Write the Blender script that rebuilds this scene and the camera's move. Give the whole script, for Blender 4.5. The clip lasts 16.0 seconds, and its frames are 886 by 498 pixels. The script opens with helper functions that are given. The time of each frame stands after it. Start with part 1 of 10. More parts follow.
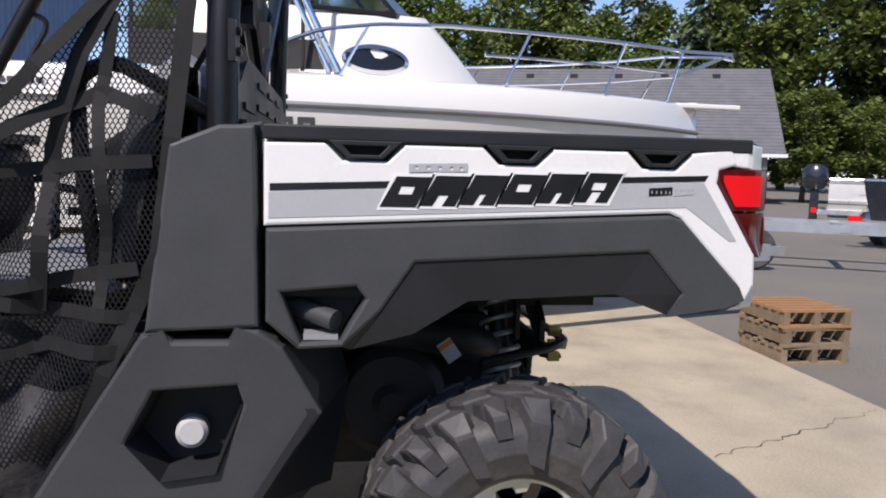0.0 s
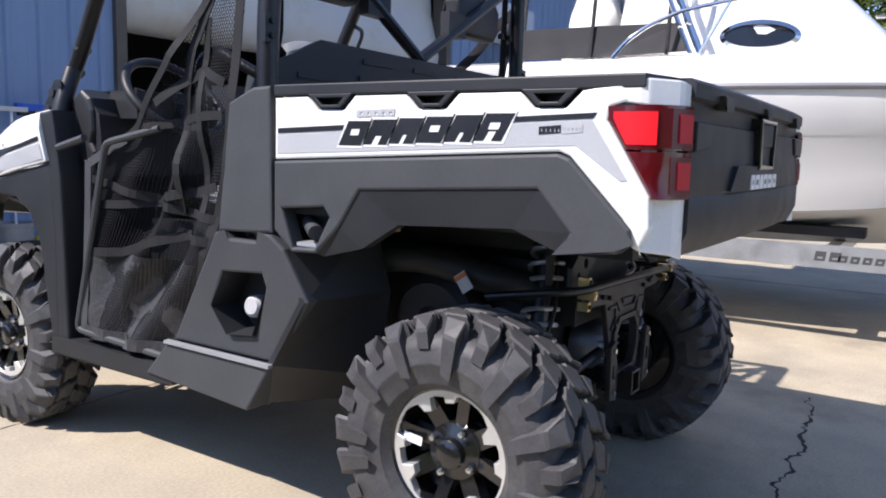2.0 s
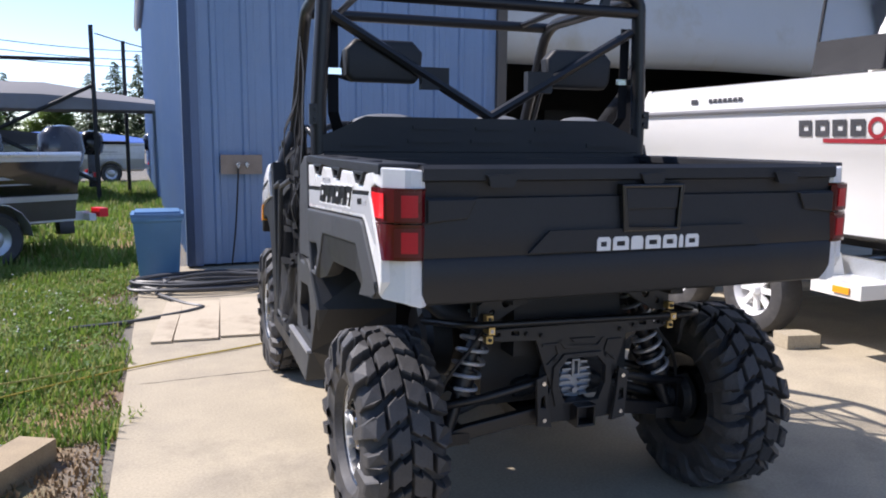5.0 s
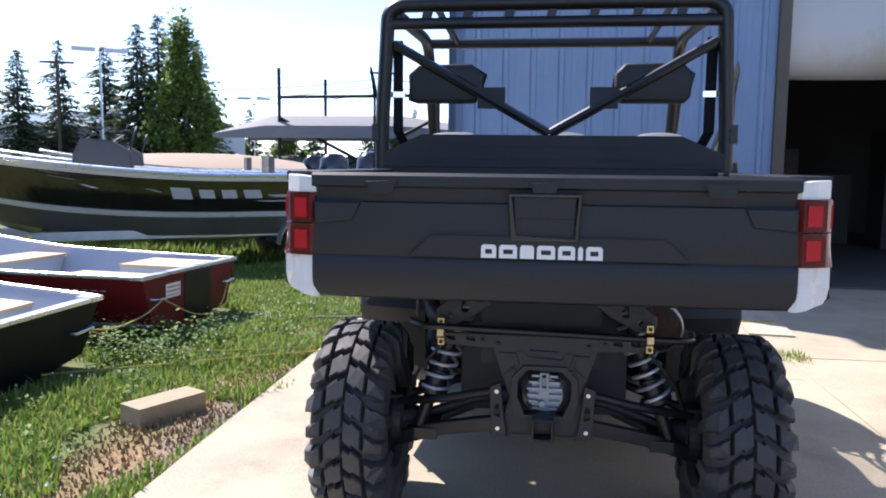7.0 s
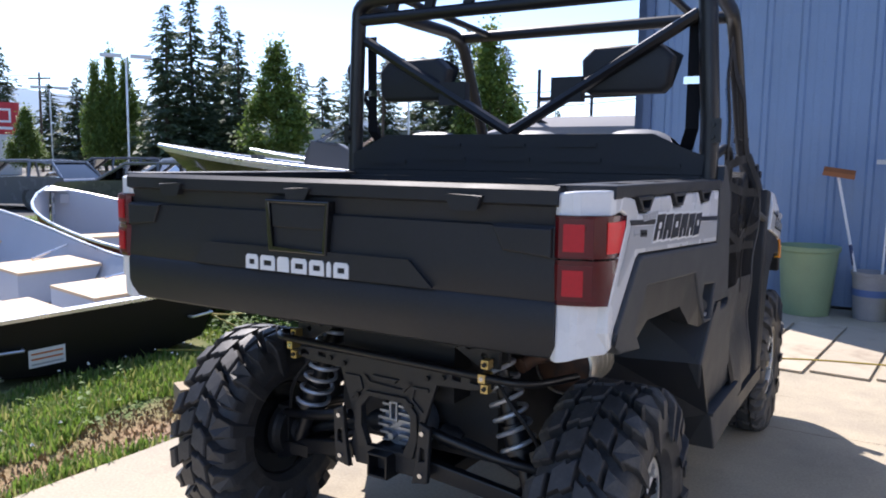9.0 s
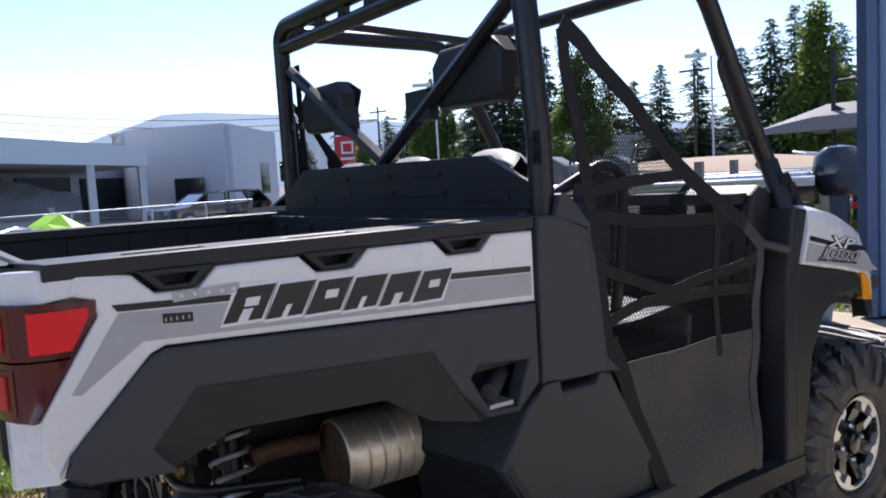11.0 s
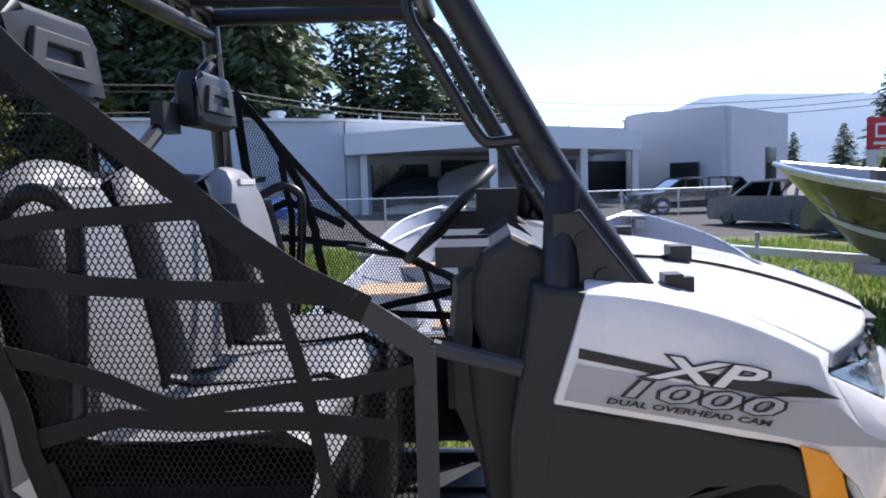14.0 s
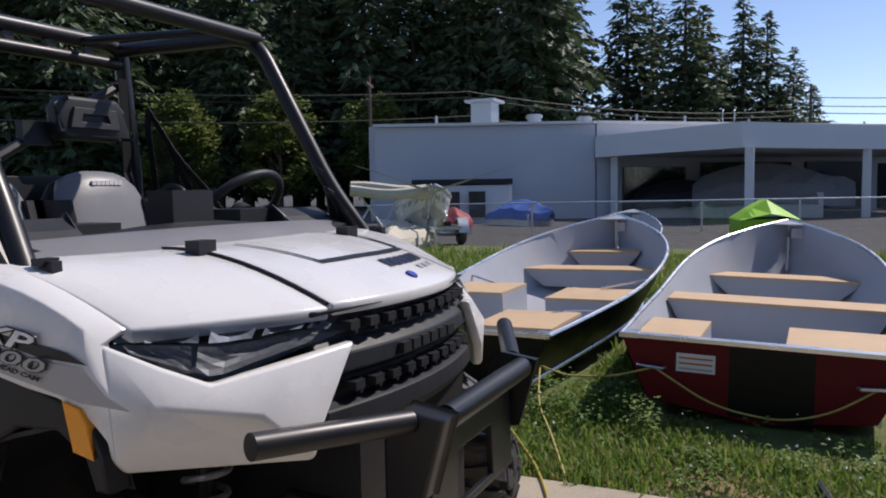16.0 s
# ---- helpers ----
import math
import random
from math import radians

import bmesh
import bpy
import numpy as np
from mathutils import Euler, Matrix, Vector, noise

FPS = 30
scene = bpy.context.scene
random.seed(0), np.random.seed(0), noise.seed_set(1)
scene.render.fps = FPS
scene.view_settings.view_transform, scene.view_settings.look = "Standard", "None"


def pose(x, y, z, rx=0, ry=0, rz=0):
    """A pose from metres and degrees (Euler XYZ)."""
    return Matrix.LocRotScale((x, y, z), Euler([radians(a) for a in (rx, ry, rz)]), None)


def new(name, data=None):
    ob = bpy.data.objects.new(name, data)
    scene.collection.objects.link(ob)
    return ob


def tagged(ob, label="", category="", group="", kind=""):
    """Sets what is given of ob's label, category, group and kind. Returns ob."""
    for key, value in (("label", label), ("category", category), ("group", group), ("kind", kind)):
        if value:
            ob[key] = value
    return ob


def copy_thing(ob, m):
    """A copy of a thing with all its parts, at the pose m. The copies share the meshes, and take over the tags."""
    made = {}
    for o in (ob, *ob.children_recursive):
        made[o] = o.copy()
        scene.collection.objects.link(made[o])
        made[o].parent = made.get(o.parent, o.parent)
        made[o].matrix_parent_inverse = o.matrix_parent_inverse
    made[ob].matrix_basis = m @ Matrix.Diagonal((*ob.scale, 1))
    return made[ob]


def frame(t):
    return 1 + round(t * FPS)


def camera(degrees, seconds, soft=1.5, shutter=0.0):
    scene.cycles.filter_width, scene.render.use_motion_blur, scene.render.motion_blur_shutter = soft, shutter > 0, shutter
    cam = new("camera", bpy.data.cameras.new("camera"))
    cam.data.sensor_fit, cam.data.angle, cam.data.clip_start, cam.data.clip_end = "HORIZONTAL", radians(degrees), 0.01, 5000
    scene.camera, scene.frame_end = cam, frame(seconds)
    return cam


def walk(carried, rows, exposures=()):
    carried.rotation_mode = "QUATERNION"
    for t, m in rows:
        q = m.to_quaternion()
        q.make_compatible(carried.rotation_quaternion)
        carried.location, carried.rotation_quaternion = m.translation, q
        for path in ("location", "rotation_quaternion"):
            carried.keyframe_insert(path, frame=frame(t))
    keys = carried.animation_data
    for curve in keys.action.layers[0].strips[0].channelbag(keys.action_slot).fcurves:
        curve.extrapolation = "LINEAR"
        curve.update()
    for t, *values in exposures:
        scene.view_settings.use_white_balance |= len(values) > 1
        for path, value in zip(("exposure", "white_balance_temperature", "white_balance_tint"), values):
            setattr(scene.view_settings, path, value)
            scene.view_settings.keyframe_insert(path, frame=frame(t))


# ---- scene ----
cam = camera(59.97, 16.0, soft=1.9)
EXPOSURES = [(t, e, k, 17) for t, e, k in ((0.0, 0.30, 6750), (1.0, 0.42, 6700), (2.0, 0.88, 6480), (3.0, 0.93, 6480), (5.0, 0.80, 6500), (7.5, 1.25, 6450), (9.0, 1.05, 6450), (11.5, 0.85, 6620), (13.0, 0.95, 6560), (14.0, 0.93, 6400), (14.8, 0.45, 6480), (15.4, 0.08, 6650), (16.0, -0.05, 6750))]
PATH = [
    (0.0, -2.360, 0.420, 1.207, 83.80, -1.59, -97.95),
    (0.5, -2.284, 0.123, 1.179, 83.38, -1.92, -87.40),
    (1.0, -2.316, -0.202, 1.162, 83.29, -1.96, -76.66),
    (1.5, -2.304, -0.655, 1.093, 82.92, -1.48, -65.42),
    (2.0, -2.334, -0.990, 1.110, 82.82, -1.58, -56.90),
    (2.5, -2.319, -1.260, 1.091, 82.55, -1.63, -51.74),
    (3.0, -2.177, -1.483, 1.143, 82.16, -1.52, -50.98),
    (3.5, -2.034, -1.753, 1.189, 82.19, -1.38, -50.80),
    (4.0, -1.907, -2.070, 1.260, 82.32, -1.14, -47.96),
    (4.5, -1.672, -2.258, 1.286, 81.93, -0.79, -34.83),
    (5.0, -1.338, -2.442, 1.344, 81.89, -0.49, -19.99),
    (7.5, 0.355, -2.786, 1.294, 83.92, -0.71, 13.30),
    (8.0, 0.709, -2.682, 1.288, 83.83, -0.75, 20.58),
    (8.5, 1.023, -2.398, 1.278, 83.72, -0.82, 27.67),
    (9.0, 1.326, -2.047, 1.325, 83.52, -0.78, 31.13),
    (11.5, 2.206, -0.258, 1.396, 84.30, 3.24, 59.40),
    (12.0, 2.189, 0.110, 1.412, 83.57, 2.49, 62.28),
    (12.5, 2.138, 0.431, 1.402, 84.06, 2.27, 69.55),
    (13.0, 2.104, 0.828, 1.396, 84.61, 2.35, 79.27),
    (13.5, 2.080, 1.238, 1.381, 84.94, 2.23, 87.33),
    (14.0, 1.968, 1.596, 1.384, 85.04, 1.59, 93.51),
    (14.5, 1.914, 2.025, 1.332, 85.56, 1.78, 98.91),
    (15.0, 1.863, 2.457, 1.337, 85.66, 1.60, 103.64),
    (15.5, 1.784, 2.917, 1.344, 86.04, 1.62, 107.57),
    (16.0, 1.786, 3.300, 1.350, 85.66, 0.97, 114.59),
]
walk(cam, [(t, pose(x, y, z, rx, ry, rz)) for t, x, y, z, rx, ry, rz in PATH], EXPOSURES)

# ---- sun, sky and exposure ----
SUN_DIR = Vector((-0.70, 0.49, 1.0)).normalized()
sun_data = bpy.data.lights.new("sun", "SUN")
sun_data.energy, sun_data.angle, sun_data.color = 4.1, radians(0.53), (1.0, 0.96, 0.90)
sun = new("sun", sun_data)
sun.matrix_world = Matrix.Translation((-20, 14, 30)) @ SUN_DIR.to_track_quat("Z", "Y").to_matrix().to_4x4()
world = bpy.data.worlds.new("sky")
scene.world = world
world.use_nodes = True
wn = world.node_tree
sky = wn.nodes.new("ShaderNodeTexSky")
sky.sky_type, sky.sun_disc = "NISHITA", False
sky.sun_elevation = math.asin(SUN_DIR.z)
sky.sun_rotation = math.atan2(SUN_DIR.x, SUN_DIR.y)
sky.air_density, sky.dust_density, sky.ozone_density = 0.70, 0.15, 2.6
wn.links.new(sky.outputs[0], wn.nodes["Background"].inputs[0])
wn.nodes["Background"].inputs[1].default_value = 0.15


# ---- materials ----
def material(name, color, rough=0.5, metal=0.0, var=0.12, scale=6.0, fine=120.0, bump=0.0, bump_scale=400.0, coat=0.0,
             second=None, second_at=(0.55, 0.7), spec=0.5, rand=0.0):
    """A surface with broad stains, fine grain and a fine relief."""
    m = bpy.data.materials.new(name)
    m.use_nodes = True
    nt = m.node_tree
    b = nt.nodes["Principled BSDF"]
    co = nt.nodes.new("ShaderNodeTexCoord")
    n1, n2 = nt.nodes.new("ShaderNodeTexNoise"), nt.nodes.new("ShaderNodeTexNoise")
    n1.inputs["Scale"].default_value, n1.inputs["Detail"].default_value = scale, 5
    n2.inputs["Scale"].default_value, n2.inputs["Detail"].default_value = fine, 3
    for n in (n1, n2):
        nt.links.new(co.outputs["Object"], n.inputs["Vector"])
    add = nt.nodes.new("ShaderNodeMath")
    add.operation = "ADD"
    nt.links.new(n1.outputs[0], add.inputs[0])
    nt.links.new(n2.outputs[0], add.inputs[1])
    span = nt.nodes.new("ShaderNodeMapRange")
    span.inputs[1].default_value, span.inputs[2].default_value = 0.6, 1.4
    span.inputs[3].default_value, span.inputs[4].default_value = 1 - var, 1 + var
    nt.links.new(add.outputs[0], span.inputs[0])
    mul = nt.nodes.new("ShaderNodeMix")
    mul.data_type, mul.blend_type = "RGBA", "MULTIPLY"
    mul.inputs[0].default_value = 1.0
    mul.inputs[6].default_value = (*color, 1)
    if second:
        ramp = nt.nodes.new("ShaderNodeMapRange")
        ramp.inputs[1].default_value, ramp.inputs[2].default_value = second_at
        n3 = nt.nodes.new("ShaderNodeTexNoise")
        n3.inputs["Scale"].default_value, n3.inputs["Detail"].default_value = scale * 0.6, 8
        n3.inputs["Roughness"].default_value = 0.65
        nt.links.new(co.outputs["Object"], n3.inputs["Vector"])
        nt.links.new(n3.outputs[0], ramp.inputs[0])
        mx = nt.nodes.new("ShaderNodeMix")
        mx.data_type = "RGBA"
        mx.inputs[6].default_value, mx.inputs[7].default_value = (*color, 1), (*second, 1)
        nt.links.new(ramp.outputs[0], mx.inputs[0])
        nt.links.new(mx.outputs[2], mul.inputs[6])
    nt.links.new(span.outputs[0], mul.inputs[7])
    last = mul.outputs[2]
    if rand:
        info = nt.nodes.new("ShaderNodeObjectInfo")
        r2 = nt.nodes.new("ShaderNodeMapRange")
        r2.inputs[3].default_value, r2.inputs[4].default_value = 1 - rand, 1 + rand
        nt.links.new(info.outputs["Random"], r2.inputs[0])
        m2 = nt.nodes.new("ShaderNodeMix")
        m2.data_type, m2.blend_type = "RGBA", "MULTIPLY"
        m2.inputs[0].default_value = 1.0
        nt.links.new(last, m2.inputs[6])
        nt.links.new(r2.outputs[0], m2.inputs[7])
        last = m2.outputs[2]
    nt.links.new(last, b.inputs["Base Color"])
    rr = nt.nodes.new("ShaderNodeMapRange")
    rr.inputs[1].default_value, rr.inputs[2].default_value = 0.3, 0.7
    rr.inputs[3].default_value, rr.inputs[4].default_value = max(0.02, rough - 0.06), min(1, rough + 0.06)
    nt.links.new(n1.outputs[0], rr.inputs[0])
    nt.links.new(rr.outputs[0], b.inputs["Roughness"])
    b.inputs["Metallic"].default_value = metal
    b.inputs["Coat Weight"].default_value = coat
    b.inputs["Coat Roughness"].default_value = 0.06
    b.inputs["Specular IOR Level"].default_value = spec
    if bump:
        n4 = nt.nodes.new("ShaderNodeTexNoise")
        n4.inputs["Scale"].default_value, n4.inputs["Detail"].default_value = bump_scale, 4
        nt.links.new(co.outputs["Object"], n4.inputs["Vector"])
        bp = nt.nodes.new("ShaderNodeBump")
        bp.inputs["Strength"].default_value, bp.inputs["Distance"].default_value = bump, 0.4 / bump_scale
        nt.links.new(n4.outputs[0], bp.inputs["Height"])
        nt.links.new(bp.outputs[0], b.inputs["Normal"])
    return m


def glass(name, color=(1, 1, 1), rough=0.02, ior=1.45):
    m = bpy.data.materials.new(name)
    m.use_nodes = True
    b = m.node_tree.nodes["Principled BSDF"]
    b.inputs["Base Color"].default_value = (*color, 1)
    b.inputs["Transmission Weight"].default_value = 1.0
    b.inputs["Roughness"].default_value, b.inputs["IOR"].default_value = rough, ior
    return m


def see_through(m, color, share):
    """Lets part of the light through a thin leaf."""
    nt = m.node_tree
    out = nt.nodes["Material Output"]
    tr = nt.nodes.new("ShaderNodeBsdfTranslucent")
    nt.links.new(color, tr.inputs[0])
    mx = nt.nodes.new("ShaderNodeMixShader")
    mx.inputs[0].default_value = share
    nt.links.new(nt.nodes["Principled BSDF"].outputs[0], mx.inputs[1])
    nt.links.new(tr.outputs[0], mx.inputs[2])
    nt.links.new(mx.outputs[0], out.inputs[0])


WHITE = material("white_plastic", (0.80, 0.80, 0.80), 0.28, var=0.03, coat=0.4, bump=0.03, bump_scale=60)
GREY = material("grey_moulded_plastic", (0.053, 0.056, 0.061), 0.58, spec=0.35, var=0.12, scale=9, bump=0.35, bump_scale=900)
DARK = material("dark_moulded_plastic", (0.020, 0.021, 0.024), 0.5, spec=0.38, var=0.15, scale=7, bump=0.3, bump_scale=900)
BLACK = material("black_powder_coat", (0.010, 0.010, 0.012), 0.38, var=0.1, bump=0.12, bump_scale=700)
GLOSSBLACK = material("black_gloss", (0.008, 0.008, 0.009), 0.22, coat=0.5)
DEEP = material("grimy_black_steel", (0.012, 0.012, 0.013), 0.6, var=0.35, scale=14, bump=0.2, bump_scale=120)
RUBBER = material("tyre_rubber", (0.048, 0.047, 0.049), 0.60, var=0.3, scale=18, bump=0.25, bump_scale=260,
                  second=(0.095, 0.090, 0.084), second_at=(0.50, 0.78))
MACHINED = material("machined_aluminium", (0.80, 0.80, 0.79), 0.34, metal=0.7, var=0.05, bump=0.05, bump_scale=200)
STEEL = material("bright_steel", (0.62, 0.62, 0.63), 0.24, metal=1.0, var=0.06)
SPRING = material("grey_painted_spring", (0.48, 0.49, 0.52), 0.35, metal=0.5, var=0.1)
BRASS = material("zinc_yellow_steel", (0.62, 0.47, 0.20), 0.35, metal=0.9)
HEATSHIELD = material("discoloured_heat_shield", (0.78, 0.72, 0.61), 0.38, metal=0.75, var=0.2, scale=12,
                      second=(0.36, 0.24, 0.14), second_at=(0.55, 0.8))
RED_LENS = material("red_lens", (0.85, 0.008, 0.014), 0.35, coat=0.0, var=0.05)
MID_LENS = material("deep_red_lens", (0.11, 0.003, 0.006), 0.30, coat=0.0, var=0.08)
CELL_LENS = material("red_lens_cell", (0.50, 0.004, 0.012), 0.45, coat=0.0, var=0.1)
DARK_LENS = material("dark_red_lens", (0.09, 0.004, 0.006), 0.18, coat=0.25, var=0.1)
AMBER = material("amber_reflector", (0.95, 0.36, 0.01), 0.3, coat=0.4, var=0.04)
SILVER_DECAL = material("silver_decal", (0.42, 0.43, 0.45), 0.4, var=0.05)
BLACK_DECAL = material("black_decal", (0.012, 0.012, 0.014), 0.35)
WHITE_DECAL = material("white_decal", (0.82, 0.82, 0.82), 0.4, var=0.02)
SEAT = material("grey_vinyl", (0.20, 0.205, 0.215), 0.45, var=0.08, bump=0.3, bump_scale=500)
SEAT_DARK = material("charcoal_vinyl", (0.035, 0.036, 0.04), 0.5, var=0.1, bump=0.3, bump_scale=500)
COWL = material("pale_grey_cowl", (0.20, 0.20, 0.21), 0.42, var=0.08, scale=5, bump=0.2, bump_scale=700)
WEBBING = material("black_webbing", (0.008, 0.008, 0.010), 0.75, spec=0.2, var=0.2, bump=0.5, bump_scale=700)
STRAP = material("faded_black_strap", (0.014, 0.014, 0.015), 0.7, spec=0.3, var=0.25, bump=0.5, bump_scale=500)
CLOTH = material("dark_net_cloth", (0.040, 0.039, 0.042), 0.5, var=0.3, scale=20, bump=0.5, bump_scale=60)
FRAME = material("black_stamped_steel", (0.020, 0.020, 0.022), 0.5, var=0.22, scale=16, bump=0.15, bump_scale=300)
CHROME = material("chrome", (0.8, 0.8, 0.8), 0.08, metal=1.0, var=0.02)
LABEL_ORANGE = material("orange_label", (0.6, 0.16, 0.03), 0.5)


def thin_pane(name, tint):
    """A thin clear pane: light passes straight through, and the surface shines by its angle."""
    m = bpy.data.materials.new(name)
    m.use_nodes = True
    nt = m.node_tree
    nt.nodes.remove(nt.nodes["Principled BSDF"])
    tr, gl, fr, mx = (nt.nodes.new("ShaderNode" + k) for k in ("BsdfTransparent", "BsdfGlossy", "Fresnel", "MixShader"))
    tr.inputs[0].default_value = (*tint, 1)
    gl.inputs["Roughness"].default_value = 0.03
    fr.inputs[0].default_value = 1.55
    nt.links.new(fr.outputs[0], mx.inputs[0])
    nt.links.new(tr.outputs[0], mx.inputs[1])
    nt.links.new(gl.outputs[0], mx.inputs[2])
    nt.links.new(mx.outputs[0], nt.nodes["Material Output"].inputs[0])
    return m


GLASS = thin_pane("clear_lens", (0.80, 0.83, 0.88))


# ---- mesh helpers ----
def part(name, bm, mat, parent=None, label="", smooth=False, kind=""):
    """Links a bmesh as one mesh object under a thing or a part."""
    bmesh.ops.recalc_face_normals(bm, faces=bm.faces)
    me = bpy.data.meshes.new(name)
    bm.to_mesh(me)
    bm.free()
    me.materials.append(mat)
    if smooth:
        me.polygons.foreach_set("use_smooth", [True] * len(me.polygons))
        me.set_sharp_from_angle(angle=radians(38))
    ob = new(name, me)
    ob.parent = parent
    if label:
        ob["label"] = label
    if kind:
        ob["kind"] = kind
    return ob


def thing(name, label, category, group="", kind=""):
    return tagged(new(name), label, category, group, kind)


def B():
    return bmesh.new()


def soften(bm, width, segments=2, angle=25):
    """Rounds the sharp edges."""
    edges = [e for e in bm.edges if len(e.link_faces) == 2 and e.calc_face_angle(0) > radians(angle)]
    if edges and width > 0:
        bmesh.ops.bevel(bm, geom=edges, offset=width, segments=segments, affect="EDGES", clamp_overlap=True, profile=0.5)
    return bm


def box(bm, x0, x1, y0, y1, z0, z1, m=None):
    vs = [bm.verts.new((x, y, z)) for z in (z0, z1) for x, y in ((x0, y0), (x1, y0), (x1, y1), (x0, y1))]
    for f in ((0, 3, 2, 1), (4, 5, 6, 7), (0, 1, 5, 4), (1, 2, 6, 5), (2, 3, 7, 6), (3, 0, 4, 7)):
        bm.faces.new([vs[i] for i in f])
    if m is not None:
        for v in vs:
            v.co = m @ v.co
    return vs


def tube(bm, pts, r, n=10, caps=True, r2=None, closed=False):
    """A round bar along the points."""
    pts = [Vector(p) for p in pts]
    k = len(pts)
    rings, up = [], None
    for i, p in enumerate(pts):
        a = pts[i - 1] if (i or closed) else p
        b = pts[(i + 1) % k] if (i < k - 1 or closed) else p
        t = (b - a).normalized()
        if up is None:
            up = t.orthogonal().normalized()
        up = (up - t * up.dot(t)).normalized()
        side = t.cross(up)
        rad = r if r2 is None else r + (r2 - r) * i / (k - 1)
        rings.append([bm.verts.new(p + (up * math.cos(q) + side * math.sin(q)) * rad) for q in
                      (2 * math.pi * j / n for j in range(n))])
    for i in range(k - (0 if closed else 1)):
        a, b = rings[i], rings[(i + 1) % k]
        for j in range(n):
            bm.faces.new((a[j], a[(j + 1) % n], b[(j + 1) % n], b[j]))
    if caps and not closed:
        bm.faces.new(rings[0][::-1])
        bm.faces.new(rings[-1])
    return rings


def bend(pts, r=0.06, n=4):
    """The polyline with its inner corners rounded."""
    pts = [Vector(p) for p in pts]
    out = [pts[0]]
    for a, b, c in zip(pts, pts[1:], pts[2:]):
        d = min(r, (a - b).length * 0.45, (c - b).length * 0.45)
        p, q = b + (a - b).normalized() * d, b + (c - b).normalized() * d
        for i in range(n + 1):
            t = i / n
            out.append(p.lerp(b, t).lerp(b.lerp(q, t), t))
    return out + [pts[-1]]


AX = {"x": lambda u, v, w: (w, u, v), "y": lambda u, v, w: (u, w, v), "z": lambda u, v, w: (u, v, w)}


def plate(bm, outline, holes=(), axis="x", a=0.0, b=0.02):
    """A flat sheet with holes, its outline in the two other axes, from a to b along the axis."""
    def ring(w, loop):
        return [bm.verts.new(AX[axis](u, v, w)) for u, v in loop]
    loops = [outline, *holes]
    made = []
    for w in (a, b):
        rings = [ring(w, l) for l in loops]
        edges = []
        for r in rings:
            edges += [bm.edges.new((r[i], r[(i + 1) % len(r)])) for i in range(len(r))]
        bmesh.ops.triangle_fill(bm, edges=edges, use_beauty=True, use_dissolve=False)
        made.append(rings)
    for r0, r1 in zip(*made):
        for i in range(len(r0)):
            j = (i + 1) % len(r0)
            bm.faces.new((r0[i], r0[j], r1[j], r1[i]))
    return bm


def revolve(bm, profile, m=None, n=32, close=False):
    """Turns (radius, height) pairs round the local z axis."""
    rings = []
    for r, h in profile:
        if r < 1e-6:
            v = bm.verts.new((0, 0, h))
            rings.append([v])
        else:
            rings.append([bm.verts.new((r * math.cos(q), r * math.sin(q), h)) for q in (2 * math.pi * i / n for i in range(n))])
    pairs = list(zip(rings, rings[1:])) + ([(rings[-1], rings[0])] if close else [])
    for a, b in pairs:
        for i in range(n):
            j = (i + 1) % n
            q = [a[i % len(a)], a[j % len(a)], b[j % len(b)], b[i % len(b)]]
            q = [v for k, v in enumerate(q) if v not in q[:k]]
            if len(q) > 2:
                bm.faces.new(q)
    if m is not None:
        for r in rings:
            for v in r:
                v.co = m @ v.co
    return rings


def sheet(bm, rows, thick=None):
    """A surface through rows of points; thick gives it depth along a vector."""
    vs = [[bm.verts.new(p) for p in r] for r in rows]
    faces = []
    for a, b in zip(vs, vs[1:]):
        for i in range(len(a) - 1):
            faces.append(bm.faces.new((a[i], a[i + 1], b[i + 1], b[i])))
    if thick is not None:
        ret = bmesh.ops.extrude_face_region(bm, geom=faces)
        bmesh.ops.translate(bm, vec=Vector(thick), verts=[g for g in ret["geom"] if isinstance(g, bmesh.types.BMVert)])
    return bm


def mirror_x(pts, s):
    return [(p[0] * s, *p[1:]) for p in pts]


def rot_x_to(v):
    """A turn that lays the z axis along v."""
    return Vector(v).to_track_quat("Z", "Y").to_matrix().to_4x4()

